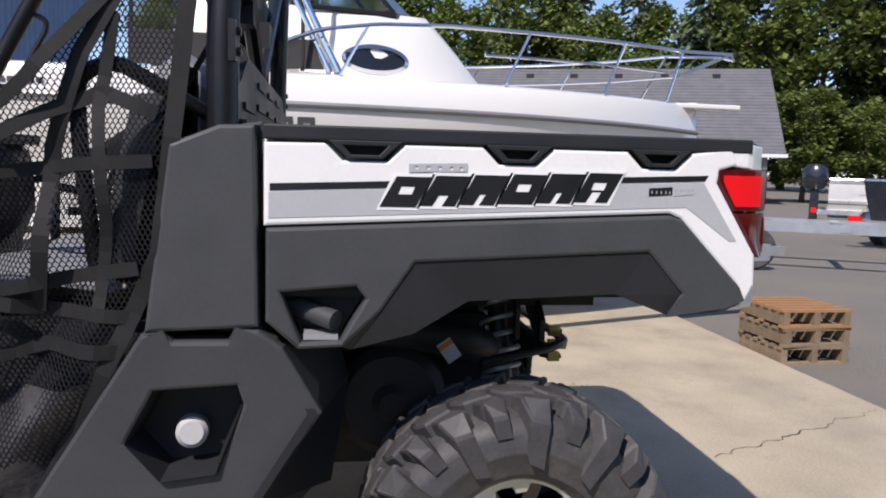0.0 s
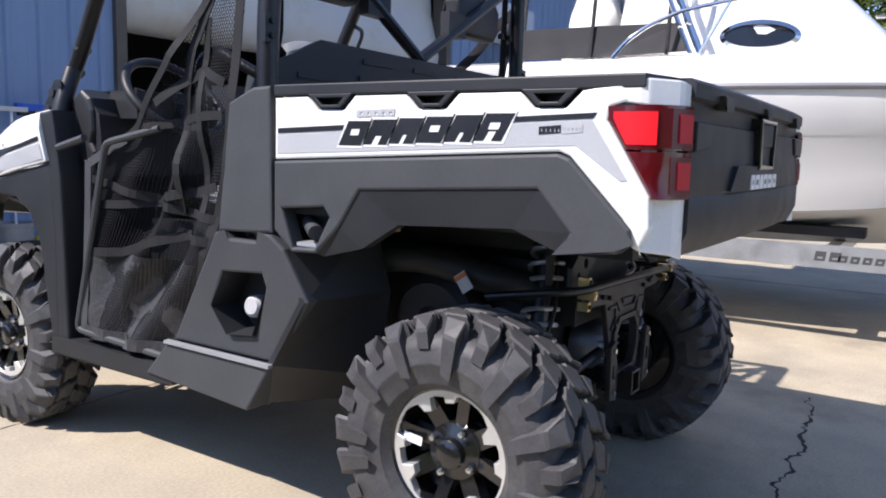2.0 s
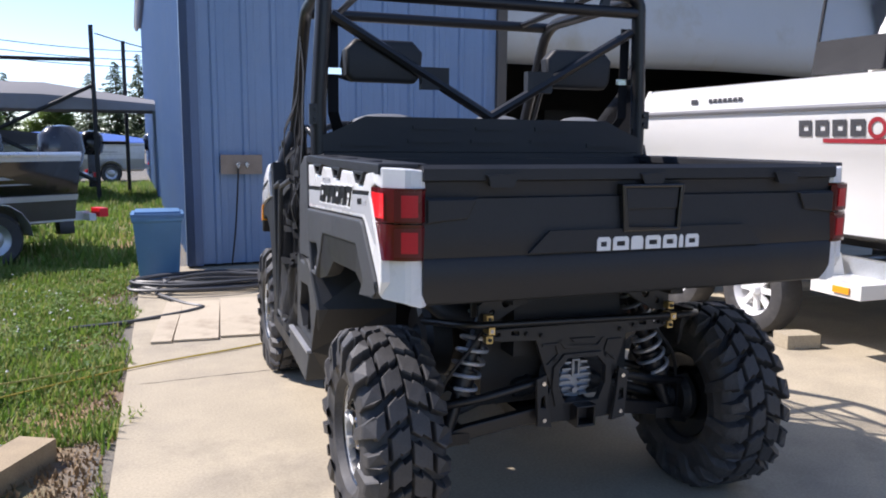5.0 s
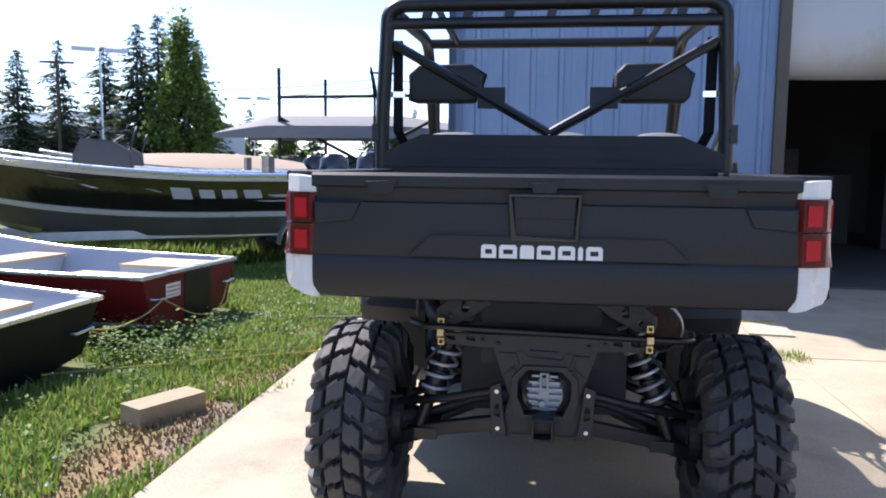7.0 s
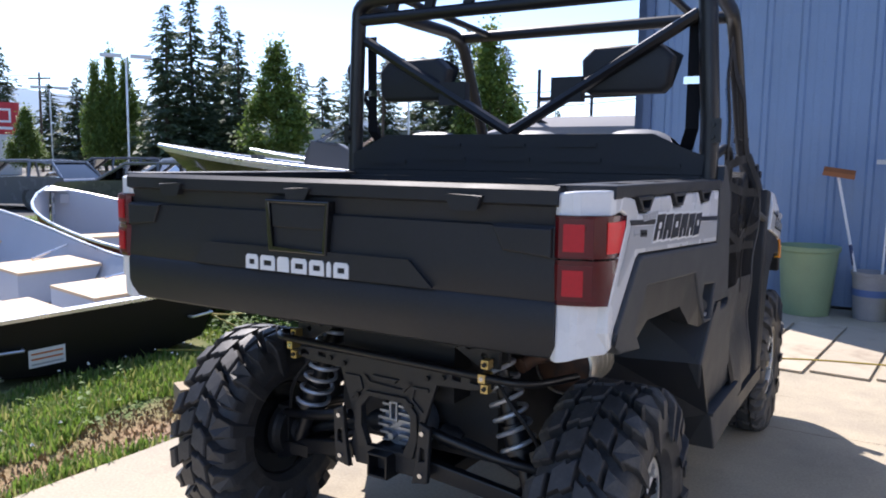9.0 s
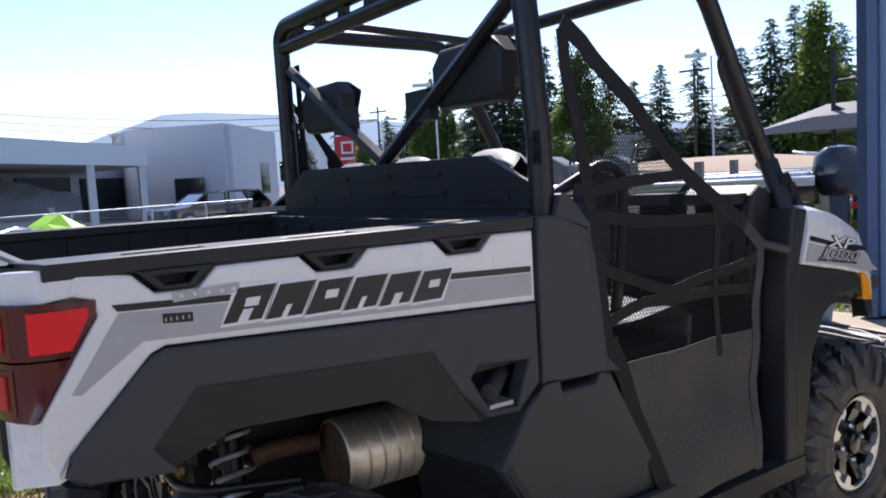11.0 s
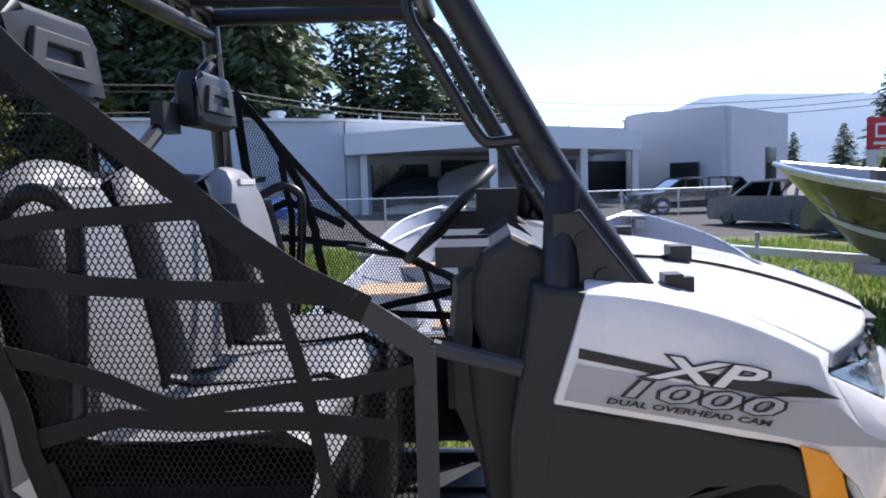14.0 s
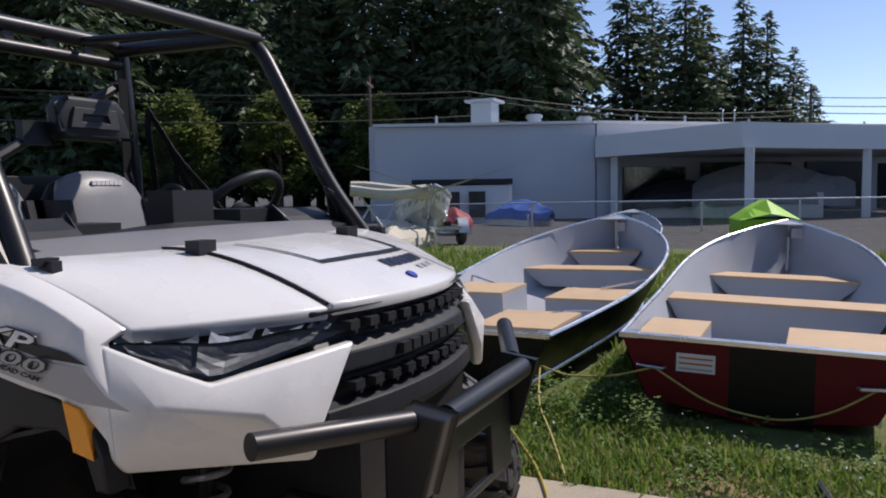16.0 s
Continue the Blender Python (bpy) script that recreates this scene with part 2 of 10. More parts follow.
# ---- ground, slab and the blue metal building ----
def ground_material():
    m = bpy.data.materials.new("ground")
    m.use_nodes = True
    nt = m.node_tree
    b = nt.nodes["Principled BSDF"]
    co = nt.nodes.new("ShaderNodeTexCoord")
    sep = nt.nodes.new("ShaderNodeSeparateXYZ")
    nt.links.new(co.outputs["Object"], sep.inputs[0])

    def noise_at(scale, detail=6, rough=0.6):
        n = nt.nodes.new("ShaderNodeTexNoise")
        n.inputs["Scale"].default_value, n.inputs["Detail"].default_value, n.inputs["Roughness"].default_value = scale, detail, rough
        nt.links.new(co.outputs["Object"], n.inputs["Vector"])
        return n.outputs[0]

    def span(src, a, b2, c=0.0, d=1.0):
        r = nt.nodes.new("ShaderNodeMapRange")
        r.inputs[1].default_value, r.inputs[2].default_value, r.inputs[3].default_value, r.inputs[4].default_value = a, b2, c, d
        nt.links.new(src, r.inputs[0])
        return r.outputs[0]

    def mix(f, a, b2):
        n = nt.nodes.new("ShaderNodeMix")
        n.data_type = "RGBA"
        for i, v in ((6, a), (7, b2)):
            if isinstance(v, tuple):
                n.inputs[i].default_value = (*v, 1)
            else:
                nt.links.new(v, n.inputs[i])
        nt.links.new(f, n.inputs[0])
        return n.outputs[2]

    def add(a, b2, op="ADD", k=None):
        n = nt.nodes.new("ShaderNodeMath")
        n.operation = op
        nt.links.new(a, n.inputs[0])
        if k is None:
            nt.links.new(b2, n.inputs[1])
        else:
            n.inputs[1].default_value = k
        return n.outputs[0]

    grass = mix(span(noise_at(1.3), 0.42, 0.62), (0.11, 0.16, 0.04), (0.21, 0.185, 0.08))
    grass = mix(span(noise_at(40, 3), 0.3, 0.7), grass, mix(span(noise_at(9), 0.4, 0.6), (0.07, 0.11, 0.025), (0.16, 0.17, 0.06)))
    verge = add(add(sep.outputs[0], None, "MULTIPLY", 1.0), add(noise_at(2.2), None, "MULTIPLY", 0.8))
    grass = mix(span(verge, -1.75, -1.35), grass, mix(span(noise_at(30, 4), 0.35, 0.65), (0.27, 0.155, 0.078), (0.40, 0.26, 0.145)))
    gravel = mix(span(noise_at(120, 4), 0.35, 0.65), (0.085, 0.078, 0.070), (0.27, 0.25, 0.225))
    gravel = mix(span(noise_at(0.7), 0.4, 0.65), gravel, (0.20, 0.182, 0.152))
    # asphalt of the car park beyond the boats, grass next to the slab, gravel elsewhere
    wob = add(noise_at(0.8), None, "MULTIPLY", 0.9)
    fx = span(add(sep.outputs[0], wob), -1.4, -1.15)
    fy = span(add(sep.outputs[1], wob), 17.6, 18.2)
    far = span(add(sep.outputs[0], wob), -15.6, -15.2)
    c = mix(fx, grass, gravel)
    c = mix(far, mix(span(noise_at(3), 0.4, 0.6), (0.055, 0.055, 0.057), (0.085, 0.083, 0.08)), c)
    c = mix(fy, c, gravel)
    nt.links.new(c, b.inputs["Base Color"])
    b.inputs["Roughness"].default_value = 0.95
    bp = nt.nodes.new("ShaderNodeBump")
    bp.inputs["Strength"].default_value, bp.inputs["Distance"].default_value = 0.8, 0.02
    nt.links.new(noise_at(60, 5), bp.inputs["Height"])
    nt.links.new(bp.outputs[0], b.inputs["Normal"])
    return m


bm = B()
box(bm, -3000, 3000, -3000, 3000, -0.30, -0.035)
tagged(part("ground", bm, ground_material()), "grass verge, gravel yard and distant car park", "ground", kind="structure")


def concrete_material():
    m = material("concrete", (0.41, 0.352, 0.258), 0.85, var=0.24, scale=2.2, fine=85, bump=0.6, bump_scale=220,
                 second=(0.30, 0.26, 0.205), second_at=(0.50, 0.78))
    nt = m.node_tree
    b = nt.nodes["Principled BSDF"]
    src = b.inputs["Base Color"].links[0].from_socket
    co = nt.nodes.new("ShaderNodeTexCoord")
    v = nt.nodes.new("ShaderNodeTexNoise")
    v.inputs["Scale"].default_value, v.inputs["Detail"].default_value, v.inputs["Roughness"].default_value = 0.9, 9, 0.7
    nt.links.new(co.outputs["Object"], v.inputs["Vector"])
    r = nt.nodes.new("ShaderNodeMapRange")
    r.inputs[1].default_value, r.inputs[2].default_value, r.inputs[3].default_value, r.inputs[4].default_value = 0.55, 0.72, 0.0, 0.55
    nt.links.new(v.outputs[0], r.inputs[0])
    mx = nt.nodes.new("ShaderNodeMix")
    mx.data_type = "RGBA"
    nt.links.new(r.outputs[0], mx.inputs[0])
    nt.links.new(src, mx.inputs[6])
    mx.inputs[7].default_value = (0.13, 0.115, 0.095, 1)
    nt.links.new(mx.outputs[2], b.inputs["Base Color"])
    return m


CONCRETE = concrete_material()
slab = thing("pavement", "weathered concrete apron cast in jointed slabs", "pavement", kind="structure")
XS, YS = (-1.58, 1.66, 5.2, 9.2, 14.0), (-2.45, 2.70, 6.0)
rnd = random.Random(4)
for i in range(4):
    for j in range(2):
        x0, x1, y0, y1 = XS[i] + 0.004, XS[i + 1] - 0.004, YS[j] + 0.004, YS[j + 1] - 0.004
        if j == 0:
            y0 = -2.45
        bm = B()
        # slightly ragged outline
        def edge(p, q, n=14):
            return [(p[0] + (q[0] - p[0]) * k / n + rnd.uniform(-1, 1) * 0.004, p[1] + (q[1] - p[1]) * k / n + rnd.uniform(-1, 1) * 0.004) for k in range(n)]
        loop = edge((x0, y0), (x1, y0)) + edge((x1, y0), (x1, y1)) + edge((x1, y1), (x0, y1)) + edge((x0, y1), (x0, y0))
        plate(bm, loop, (), "z", -0.10, 0.0 - 0.002 * ((i + j) % 2))
        part("slab", bm, CONCRETE, slab)
bm = B()
box(bm, -1.57, 13.9, -2.43, 6.0, -0.11, -0.020)
part("joint_filler", bm, material("joint_dirt", (0.05, 0.045, 0.035), 0.95, var=0.3), slab)
# the crack that runs across the apron
CRACK = material("crack_shadow", (0.035, 0.03, 0.025), 0.95, var=0.3)
def crack(p, q, n, amp, w, seed):
    r = random.Random(seed)
    rows, off = [], 0.0
    for k in range(n + 1):
        t = k / n
        off = off * 0.7 + r.uniform(-amp, amp)
        x, y = p[0] + (q[0] - p[0]) * t, p[1] + (q[1] - p[1]) * t
        ww = w * r.uniform(0.4, 1.3) * (0.3 + 0.7 * math.sin(math.pi * min(1, 0.1 + t)))
        d = Vector((q[0] - p[0], q[1] - p[1])).normalized()
        cx, cy = x - d.y * off, y + d.x * off
        rows.append([(cx - d.y * ww, cy + d.x * ww, 0.0012), (cx + d.y * ww, cy - d.x * ww, 0.0012)])
    bm = sheet(B(), rows)
    part("crack", bm, CRACK, slab)
crack((1.60, -0.56), (-0.15, -0.63), 70, 0.022, 0.008, 3)
crack((0.6, -1.2), (1.2, -2.4), 40, 0.02, 0.004, 5)
crack((-1.5, 1.95), (1.6, 2.12), 60, 0.008, 0.0045, 9)

# weathered plywood sheets lying along the wall
PLY = material("weathered_plywood", (0.47, 0.40, 0.30), 0.85, var=0.16, scale=3, bump=0.3, bump_scale=150, second=(0.24, 0.19, 0.14), second_at=(0.52, 0.75), rand=0.12)
for k, (x0, x1, y0, y1) in enumerate(((-1.40, -1.27, 2.80, 4.08), (-1.265, -0.98, 2.80, 4.06), (-0.97, -0.66, 2.82, 4.10), (-0.64, -0.32, 2.80, 4.3), (-0.30, 0.10, 2.9, 4.5),
                                      (0.13, 0.52, 3.2, 5.0), (0.55, 0.90, 3.30, 5.05), (0.93, 1.27, 3.34, 5.1), (1.30, 1.62, 3.36, 5.1), (1.66, 2.0, 3.38, 5.15))):
    bm = B()
    box(bm, -(x1 - x0) / 2, (x1 - x0) / 2, -(y1 - y0) / 2, (y1 - y0) / 2, 0, 0.014)
    ob = part("plywood_sheet", soften(bm, 0.003), PLY)
    ob.matrix_basis = pose((x0 + x1) / 2, (y0 + y1) / 2, 0.001, 0, 0, -5 + (k % 3) * 0.6)
    tagged(ob, "weathered plywood sheet lying on the concrete", "plywood sheet", "plywood along the wall")

# building: local x along the front wall, y into the building, corner at the origin
BLUE = material("blue_painted_steel", (0.18, 0.275, 0.44), 0.5, var=0.10, scale=1.4, bump=0.08, bump_scale=30, second=(0.21, 0.295, 0.44), second_at=(0.45, 0.7))
BLUE_TRIM = material("blue_trim", (0.09, 0.14, 0.25), 0.45, var=0.1)
BROWN_TRIM = material("brown_door_trim", (0.10, 0.085, 0.07), 0.6, var=0.2)
DOORCLOTH = material("soiled_white_door_curtain", (0.58, 0.58, 0.56), 0.6, var=0.06, scale=1.2, second=(0.45, 0.40, 0.28), second_at=(0.55, 0.75))
# near-black base colour holds the dimness inside the workshop
INTERIOR = material("darkened_interior", (0.06, 0.055, 0.05), 0.9, var=0.3)
BLD = Matrix.Translation((-1.07, 5.88, 0.0)) @ Matrix.Rotation(radians(2.0), 4, "Z")
bld = thing("metal_building", "blue ribbed steel workshop with a wide open doorway", "building")
bld.matrix_basis = BLD
H = 5.2


def ribbed(length, height, pitch=0.305, depth=0.026):
    """Outline of a ribbed steel wall in plan, as rows for sheet(): wall along x, ribs towards -y."""
    pts, x = [], 0.0
    while x < length:
        for dx, dy in ((0, 0), (0.06, 0), (0.075, -depth * 0.15), (0.13, -depth * 0.15), (0.145, 0), (0.225, 0), (0.245, -depth), (0.285, -depth)):
            if x + dx <= length:
                pts.append((x + dx, dy))
        x += pitch
    pts.append((length, 0))
    return pts


def wall_panel(name, x0, x1, z0, z1, m=None):
    pts = ribbed(x1 - x0, 1)
    bm = sheet(B(), [[(x0 + x, y, z0) for x, y in pts], [(x0 + x, y, z1) for x, y in pts]], (0, 0.012, 0))
    ob = part(name, bm, BLUE, bld)
    if m is not None:
        ob.matrix_basis = m
    return ob


DOOR0, DOOR1, DOORZ = 3.55, 9.75, 3.9
wall_panel("front_wall", 0.0, DOOR0, 0.03, H)
wall_panel("front_wall", DOOR1, 19.4, 0.03, H)
wall_panel("front_wall", DOOR0, DOOR1, DOORZ, H)
wall_panel("side_wall", -22.0, 0.0, 0.03, H, Matrix.Rotation(radians(-90), 4, "Z"))
bm = B()
box(bm, -0.06, 0.10, -0.055, 0.02, 0.02, H)
box(bm, -0.06, 0.02, -0.055, 0.12, 0.02, H)
part("corner_trim", soften(bm, 0.005), BLUE_TRIM, bld)
for x0, x1 in ((DOOR0 - 0.10, DOOR0 + 0.02), (DOOR1 - 0.02, DOOR1 + 0.12)):
    bm = B()
    box(bm, x0, x1, -0.06, 0.22, 0.02, DOORZ)
    part("door_jamb", soften(bm, 0.006), BROWN_TRIM, bld)
bm = B()
box(bm, -0.25, 19.5, -0.22, 22.2, H, H + 0.14)
part("roof", soften(bm, 0.02), material("grey_roof_steel", (0.30, 0.31, 0.32), 0.5), bld)
bm = B()
tube(bm, [(-0.16, 0.05, H - 0.06), (-0.16, 22, H - 0.06)], 0.07, 8)
part("gutter", bm, DOORCLOTH, bld, smooth=True)
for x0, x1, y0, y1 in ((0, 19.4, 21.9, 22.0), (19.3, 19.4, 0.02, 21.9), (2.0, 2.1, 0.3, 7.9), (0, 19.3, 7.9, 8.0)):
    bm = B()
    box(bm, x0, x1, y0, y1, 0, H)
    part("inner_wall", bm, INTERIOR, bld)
bm = B()
box(bm, 0.05, 19.3, 0.1, 22, -0.05, 0.004)
part("workshop_floor", bm, material("dark_floor", (0.12, 0.11, 0.10), 0.7, var=0.3), bld)
# half-raised fabric door: sheet with a fat rounded lower roll
bm = B()
prof = [(0.30, DOORZ + 0.1), (0.25, 3.4), (0.16, 3.0), (0.10, 2.72), (0.13, 2.52), (0.24, 2.37), (0.42, 2.30), (0.62, 2.34), (0.75, 2.5), (0.80, 2.9), (0.80, DOORZ)]
bm = sheet(B(), [[(x, y + 0.012 * math.sin(x * 2.3 + z * 3), z + 0.02 * math.sin(x * 1.1)) for x in np.linspace(DOOR0 + 0.02, DOOR1 - 0.02, 25)] for y, z in prof])
part("door_curtain", bm, DOORCLOTH, bld, "soiled white half-raised door curtain", smooth=True)
# shelves and machines inside the doorway, coloured dark for the dim interior
for k, (x, y, w, h) in enumerate(((4.2, 4.0, 0.9, 1.6), (5.3, 5.2, 1.1, 1.2), (6.6, 4.4, 0.8, 1.9), (8.2, 5.6, 1.4, 1.1))):
    ob = thing("workshop_cabinet", "workshop cabinet coloured dark for the dim interior", "cabinet", "workshop cabinets")
    bm = B()
    box(bm, x, x + w, y, y + 0.6, 0.01, h)
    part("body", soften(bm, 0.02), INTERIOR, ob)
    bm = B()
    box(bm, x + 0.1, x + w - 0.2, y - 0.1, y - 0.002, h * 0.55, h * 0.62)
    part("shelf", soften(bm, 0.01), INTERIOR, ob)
    ob.matrix_basis = BLD
sg = thing("sign_board", "white sign fixed to the blue steel wall", "sign")
sg.matrix_basis = BLD
bm = B()
box(bm, 10.9, 13.1, -0.075, -0.045, 3.15, 3.95)
part("board", soften(bm, 0.004), material("sign_white", (0.62, 0.66, 0.72), 0.5), sg)
lettering_jobs = [("EMPLOYEES ONLY", 0.22, BLD @ Matrix.Translation((11.0, -0.079, 3.62)) @ Matrix.Rotation(radians(90), 4, "X"), sg)]


def wall_things():
    w = lambda x, y, z: BLD @ Matrix.Translation((x, y, z))
    # socket board with a cable
    o = thing("socket_board", "wooden board with electric sockets and taps on the blue wall", "electrical socket")
    bm = B()
    box(bm, 0.30, 0.72, -0.075, -0.045, 0.97, 1.17)
    part("board", soften(bm, 0.004), material("grey_board", (0.30, 0.24, 0.19), 0.8, var=0.25, scale=10), o)
    for x in (0.47, 0.56):
        bm = B()
        tube(bm, [(x, -0.07, 1.07), (x, -0.12, 1.07)], 0.022, 10)
        tube(bm, [(x, -0.11, 1.07), (x, -0.115, 1.03)], 0.012, 8)
        part("tap", bm, STEEL, o, smooth=True)
    bm = B()
    tube(bm, bend([(0.47, -0.11, 1.04), (0.46, -0.09, 0.8), (0.43, -0.08, 0.4), (0.38, -0.10, 0.02)], 0.1), 0.009, 7)
    part("cable", bm, DARK, o, smooth=True)
    o.matrix_basis = BLD
    # blue tapered bin
    def bin_(name, r0, r1, h, mat, label, place, square=False):
        o = thing(name, label, "bin")
        bm = B()
        n = 4 if square else 24
        revolve(bm, [(0, 0.0), (r0, 0.0), (r0 + (r1 - r0) * 0.9, h * 0.92), (r1 * 1.04, h * 0.93), (r1 * 1.05, h), (r1 * 0.98, h), (r1 * 0.95, h * 0.93), (r0 * 0.93, 0.02), (0, 0.02)], None, n)
        if square:
            bmesh.ops.rotate(bm, verts=bm.verts, cent=(0, 0, 0), matrix=Matrix.Rotation(radians(45), 3, "Z"))
        body = part("body", soften(bm, 0.012 if square else 0.0), mat, o, smooth=True)
        o.matrix_basis = Matrix.Translation(place)
        return o
    b1 = bin_("waste_bin", 0.25, 0.31, 0.60, material("blue_bin_plastic", (0.10, 0.24, 0.42), 0.45, var=0.08, bump=0.1, bump_scale=40), "blue plastic bin with a lid on the grass edge", (-1.40, 5.42, 0.0), True)
    bm = B()
    box(bm, -0.235, 0.235, -0.235, 0.235, 0.60, 0.63)
    box(bm, -0.20, 0.20, -0.20, 0.20, 0.63, 0.65)
    part("lid", soften(bm, 0.012), material("blue_lid_plastic", (0.09, 0.20, 0.38), 0.45), b1)
    bin_("waste_bin", 0.20, 0.255, 0.62, material("green_bin_plastic", (0.24, 0.33, 0.19), 0.5, var=0.1), "pale green round plastic bin beside the blue wall", (0.60, 5.58, 0.0))
    b3 = bin_("bucket", 0.135, 0.165, 0.42, material("grey_bucket_plastic", (0.30, 0.30, 0.31), 0.5, var=0.2), "grey bucket with a blue band holding brooms", (1.12, 5.60, 0.0))
    bm = B()
    revolve(bm, [(0.1525, 0.21), (0.156, 0.21), (0.160, 0.27), (0.1565, 0.27)], None, 24, True)
    part("band", bm, material("blue_band", (0.08, 0.15, 0.36), 0.5), b3, smooth=True)
    for k, (x, y, lean, top, col) in enumerate(((1.06, 5.62, -0.27, 1.24, (0.30, 0.11, 0.04)), (1.18, 5.66, 0.03, 1.36, (0.55, 0.56, 0.56)))):
        o = thing("broom", ("push broom with a brown bristle head and blue taped handle" if k == 0 else "white squeegee broom with a long handle"), "broom", "brooms in the bucket")
        bm = B()
        tube(bm, [(x, y, 0.05), (x + lean, y + 0.06, top)], 0.012, 8)
        part("handle", bm, WHITE_DECAL, o, smooth=True)
        bm = B()
        tube(bm, [(x + lean * 0.36, y + 0.024, 0.46), (x + lean * 0.50, y + 0.03, 0.64)], 0.0145, 8)
        part("tape", bm, material("dark_blue_tape", (0.03, 0.05, 0.13), 0.5), o, smooth=True)
        bm = B()
        m = Matrix.Translation((x + lean, y + 0.06, top)) @ Matrix.Rotation(radians(8 if k == 0 else 0), 4, "Y")
        box(bm, -0.13, 0.13, -0.03, 0.03, -0.005, 0.035, m)
        part("head", soften(bm, 0.008), material("broom_head", col, 0.7), o)
        if k == 0:
            bm = B()
            box(bm, -0.128, 0.128, -0.028, 0.028, 0.03, 0.075, m)
            part("bristles", bm, material("brown_bristles", (0.20, 0.08, 0.035), 0.9, var=0.4, fine=400), o)
    o = thing("jerry_can", "yellow plastic jerry can standing by the wall", "jerry can")
    bm = plate(B(), [(-0.13, 0), (0.13, 0), (0.13, 0.26), (0.06, 0.31), (-0.10, 0.31), (-0.13, 0.27)], [[(-0.07, 0.235), (0.07, 0.235), (0.05, 0.275), (-0.06, 0.275)]], "y", -0.07, 0.07)
    part("body", soften(bm, 0.018, 3), material("yellow_plastic", (0.75, 0.62, 0.03), 0.4), o, smooth=True)
    bm = B()
    tube(bm, [(0.08, 0, 0.29), (0.10, 0, 0.345)], 0.022, 12)
    part("cap", bm, BLACK, o, smooth=True)
    o.matrix_basis = pose(1.40, 5.50, 0.0, 0, 0, 15)
    # blue-headed brush on a white handle and a green crate
    o = thing("broom", "brush with a blue head on a long white handle", "broom", "brooms in the bucket")
    bm = B()
    tube(bm, [(1.37, 5.62, 0.0), (1.41, 5.78, 1.33)], 0.013, 8)
    part("handle", bm, WHITE_DECAL, o, smooth=True)
    bm = B()
    box(bm, 1.28, 1.53, 5.75, 5.81, 1.37, 1.43)
    part("head", soften(bm, 0.012), material("blue_brush", (0.01, 0.10, 0.55), 0.5), o)
    bm = B()
    box(bm, 1.30, 1.51, 5.757, 5.803, 1.325, 1.372)
    part("bristle_pad", bm, DEEP, o)
    o = thing("crate", "green plastic crate with slotted sides by the wall", "crate")
    CRATE = material("green_crate_plastic", (0.05, 0.30, 0.16), 0.45, var=0.1)
    for y in (-0.16, 0.145):
        slots = [[(-0.15 + 0.062 * k, z0), (-0.15 + 0.062 * k + 0.042, z0), (-0.15 + 0.062 * k + 0.042, z0 + 0.05), (-0.15 + 0.062 * k, z0 + 0.05)] for k in range(5) for z0 in (0.045, 0.19)]
        part("side", plate(B(), [(-0.19, 0), (0.19, 0), (0.19, 0.29), (-0.19, 0.29)], slots, "y", y, y + 0.015), CRATE, o)
    for x in (-0.19, 0.175):
        part("end", plate(B(), [(-0.144, 0), (0.144, 0), (0.144, 0.29), (-0.144, 0.29)], [[(-0.06, 0.20), (0.06, 0.20), (0.06, 0.24), (-0.06, 0.24)]], "x", x, x + 0.015), CRATE, o)
    bm = B()
    box(bm, -0.17, 0.17, -0.14, 0.14, 0.0, 0.015)
    part("base", bm, CRATE, o)
    o.matrix_basis = pose(1.84, 5.66, 0.0, 0, 0, 4)
    # garden hose, loosely coiled
    bm = B()
    pts = []
    for k in range(240):
        q = k / 240 * 2 * math.pi * 7.5
        rad = 0.42 + 0.10 * math.sin(q * 0.37) + 0.05 * math.sin(q * 1.7)
        pts.append((-0.92 + rad * 1.45 * math.cos(q), 4.72 + rad * 0.62 * math.sin(q) + 0.1 * math.sin(q * 0.23), 0.020 + 0.010 * (k // 33) + 0.012 * abs(math.sin(q * 2.1))))
    pts += [(-1.45, 4.45, 0.03), (-1.2, 3.95, 0.018), (-1.05, 3.80, 0.018), (-1.2, 3.65, 0.018), (-1.6, 3.5, 0.0), (-2.0, 3.42, 0.0)]
    tube(bm, bend(pts, 0.08, 2), 0.016, 6)
    tagged(part("garden_hose", bm, material("grey_rubber_hose", (0.055, 0.058, 0.065), 0.5, var=0.2), None, smooth=True), "grey rubber hose coiled loosely on the concrete", "hose")
    # thin yellow rope across the slab
    bm = B()
    tube(bm, bend([(-4.6, 0.2, 0.02), (-3.0, 1.35, 0.02), (-1.6, 2.25, 0.012), (-0.6, 2.62, 0.008), (0.7, 3.62, 0.02), (1.9, 3.9, 0.02)], 0.4, 5), 0.006, 6)
    tagged(part("yellow_rope", bm, material("yellow_cord", (0.46, 0.34, 0.06), 0.8, var=0.2, fine=300), None, smooth=True), "thin yellow rope lying across slab and grass", "rope")
    bm = B()
    box(bm, -0.20, 0.20, -0.085, 0.085, 0, 0.10)
    o = part("wooden_block", soften(bm, 0.006), material("old_timber", (0.36, 0.28, 0.18), 0.85, var=0.25, scale=10, bump=0.4, bump_scale=90))
    o.matrix_basis = pose(-1.98, 0.93, -0.035, 0, 0, 62)
    tagged(o, "weathered timber block lying in the grass", "timber block")


wall_things()

# ---- the utility vehicle: x across, y ahead, rear axle at y = 0 ----
utv = thing("utility_vehicle", "white and charcoal side-by-side utility vehicle parked on the concrete slab", "utility vehicle")


def both(fn):
    for s in (-1, 1):
        fn(s)


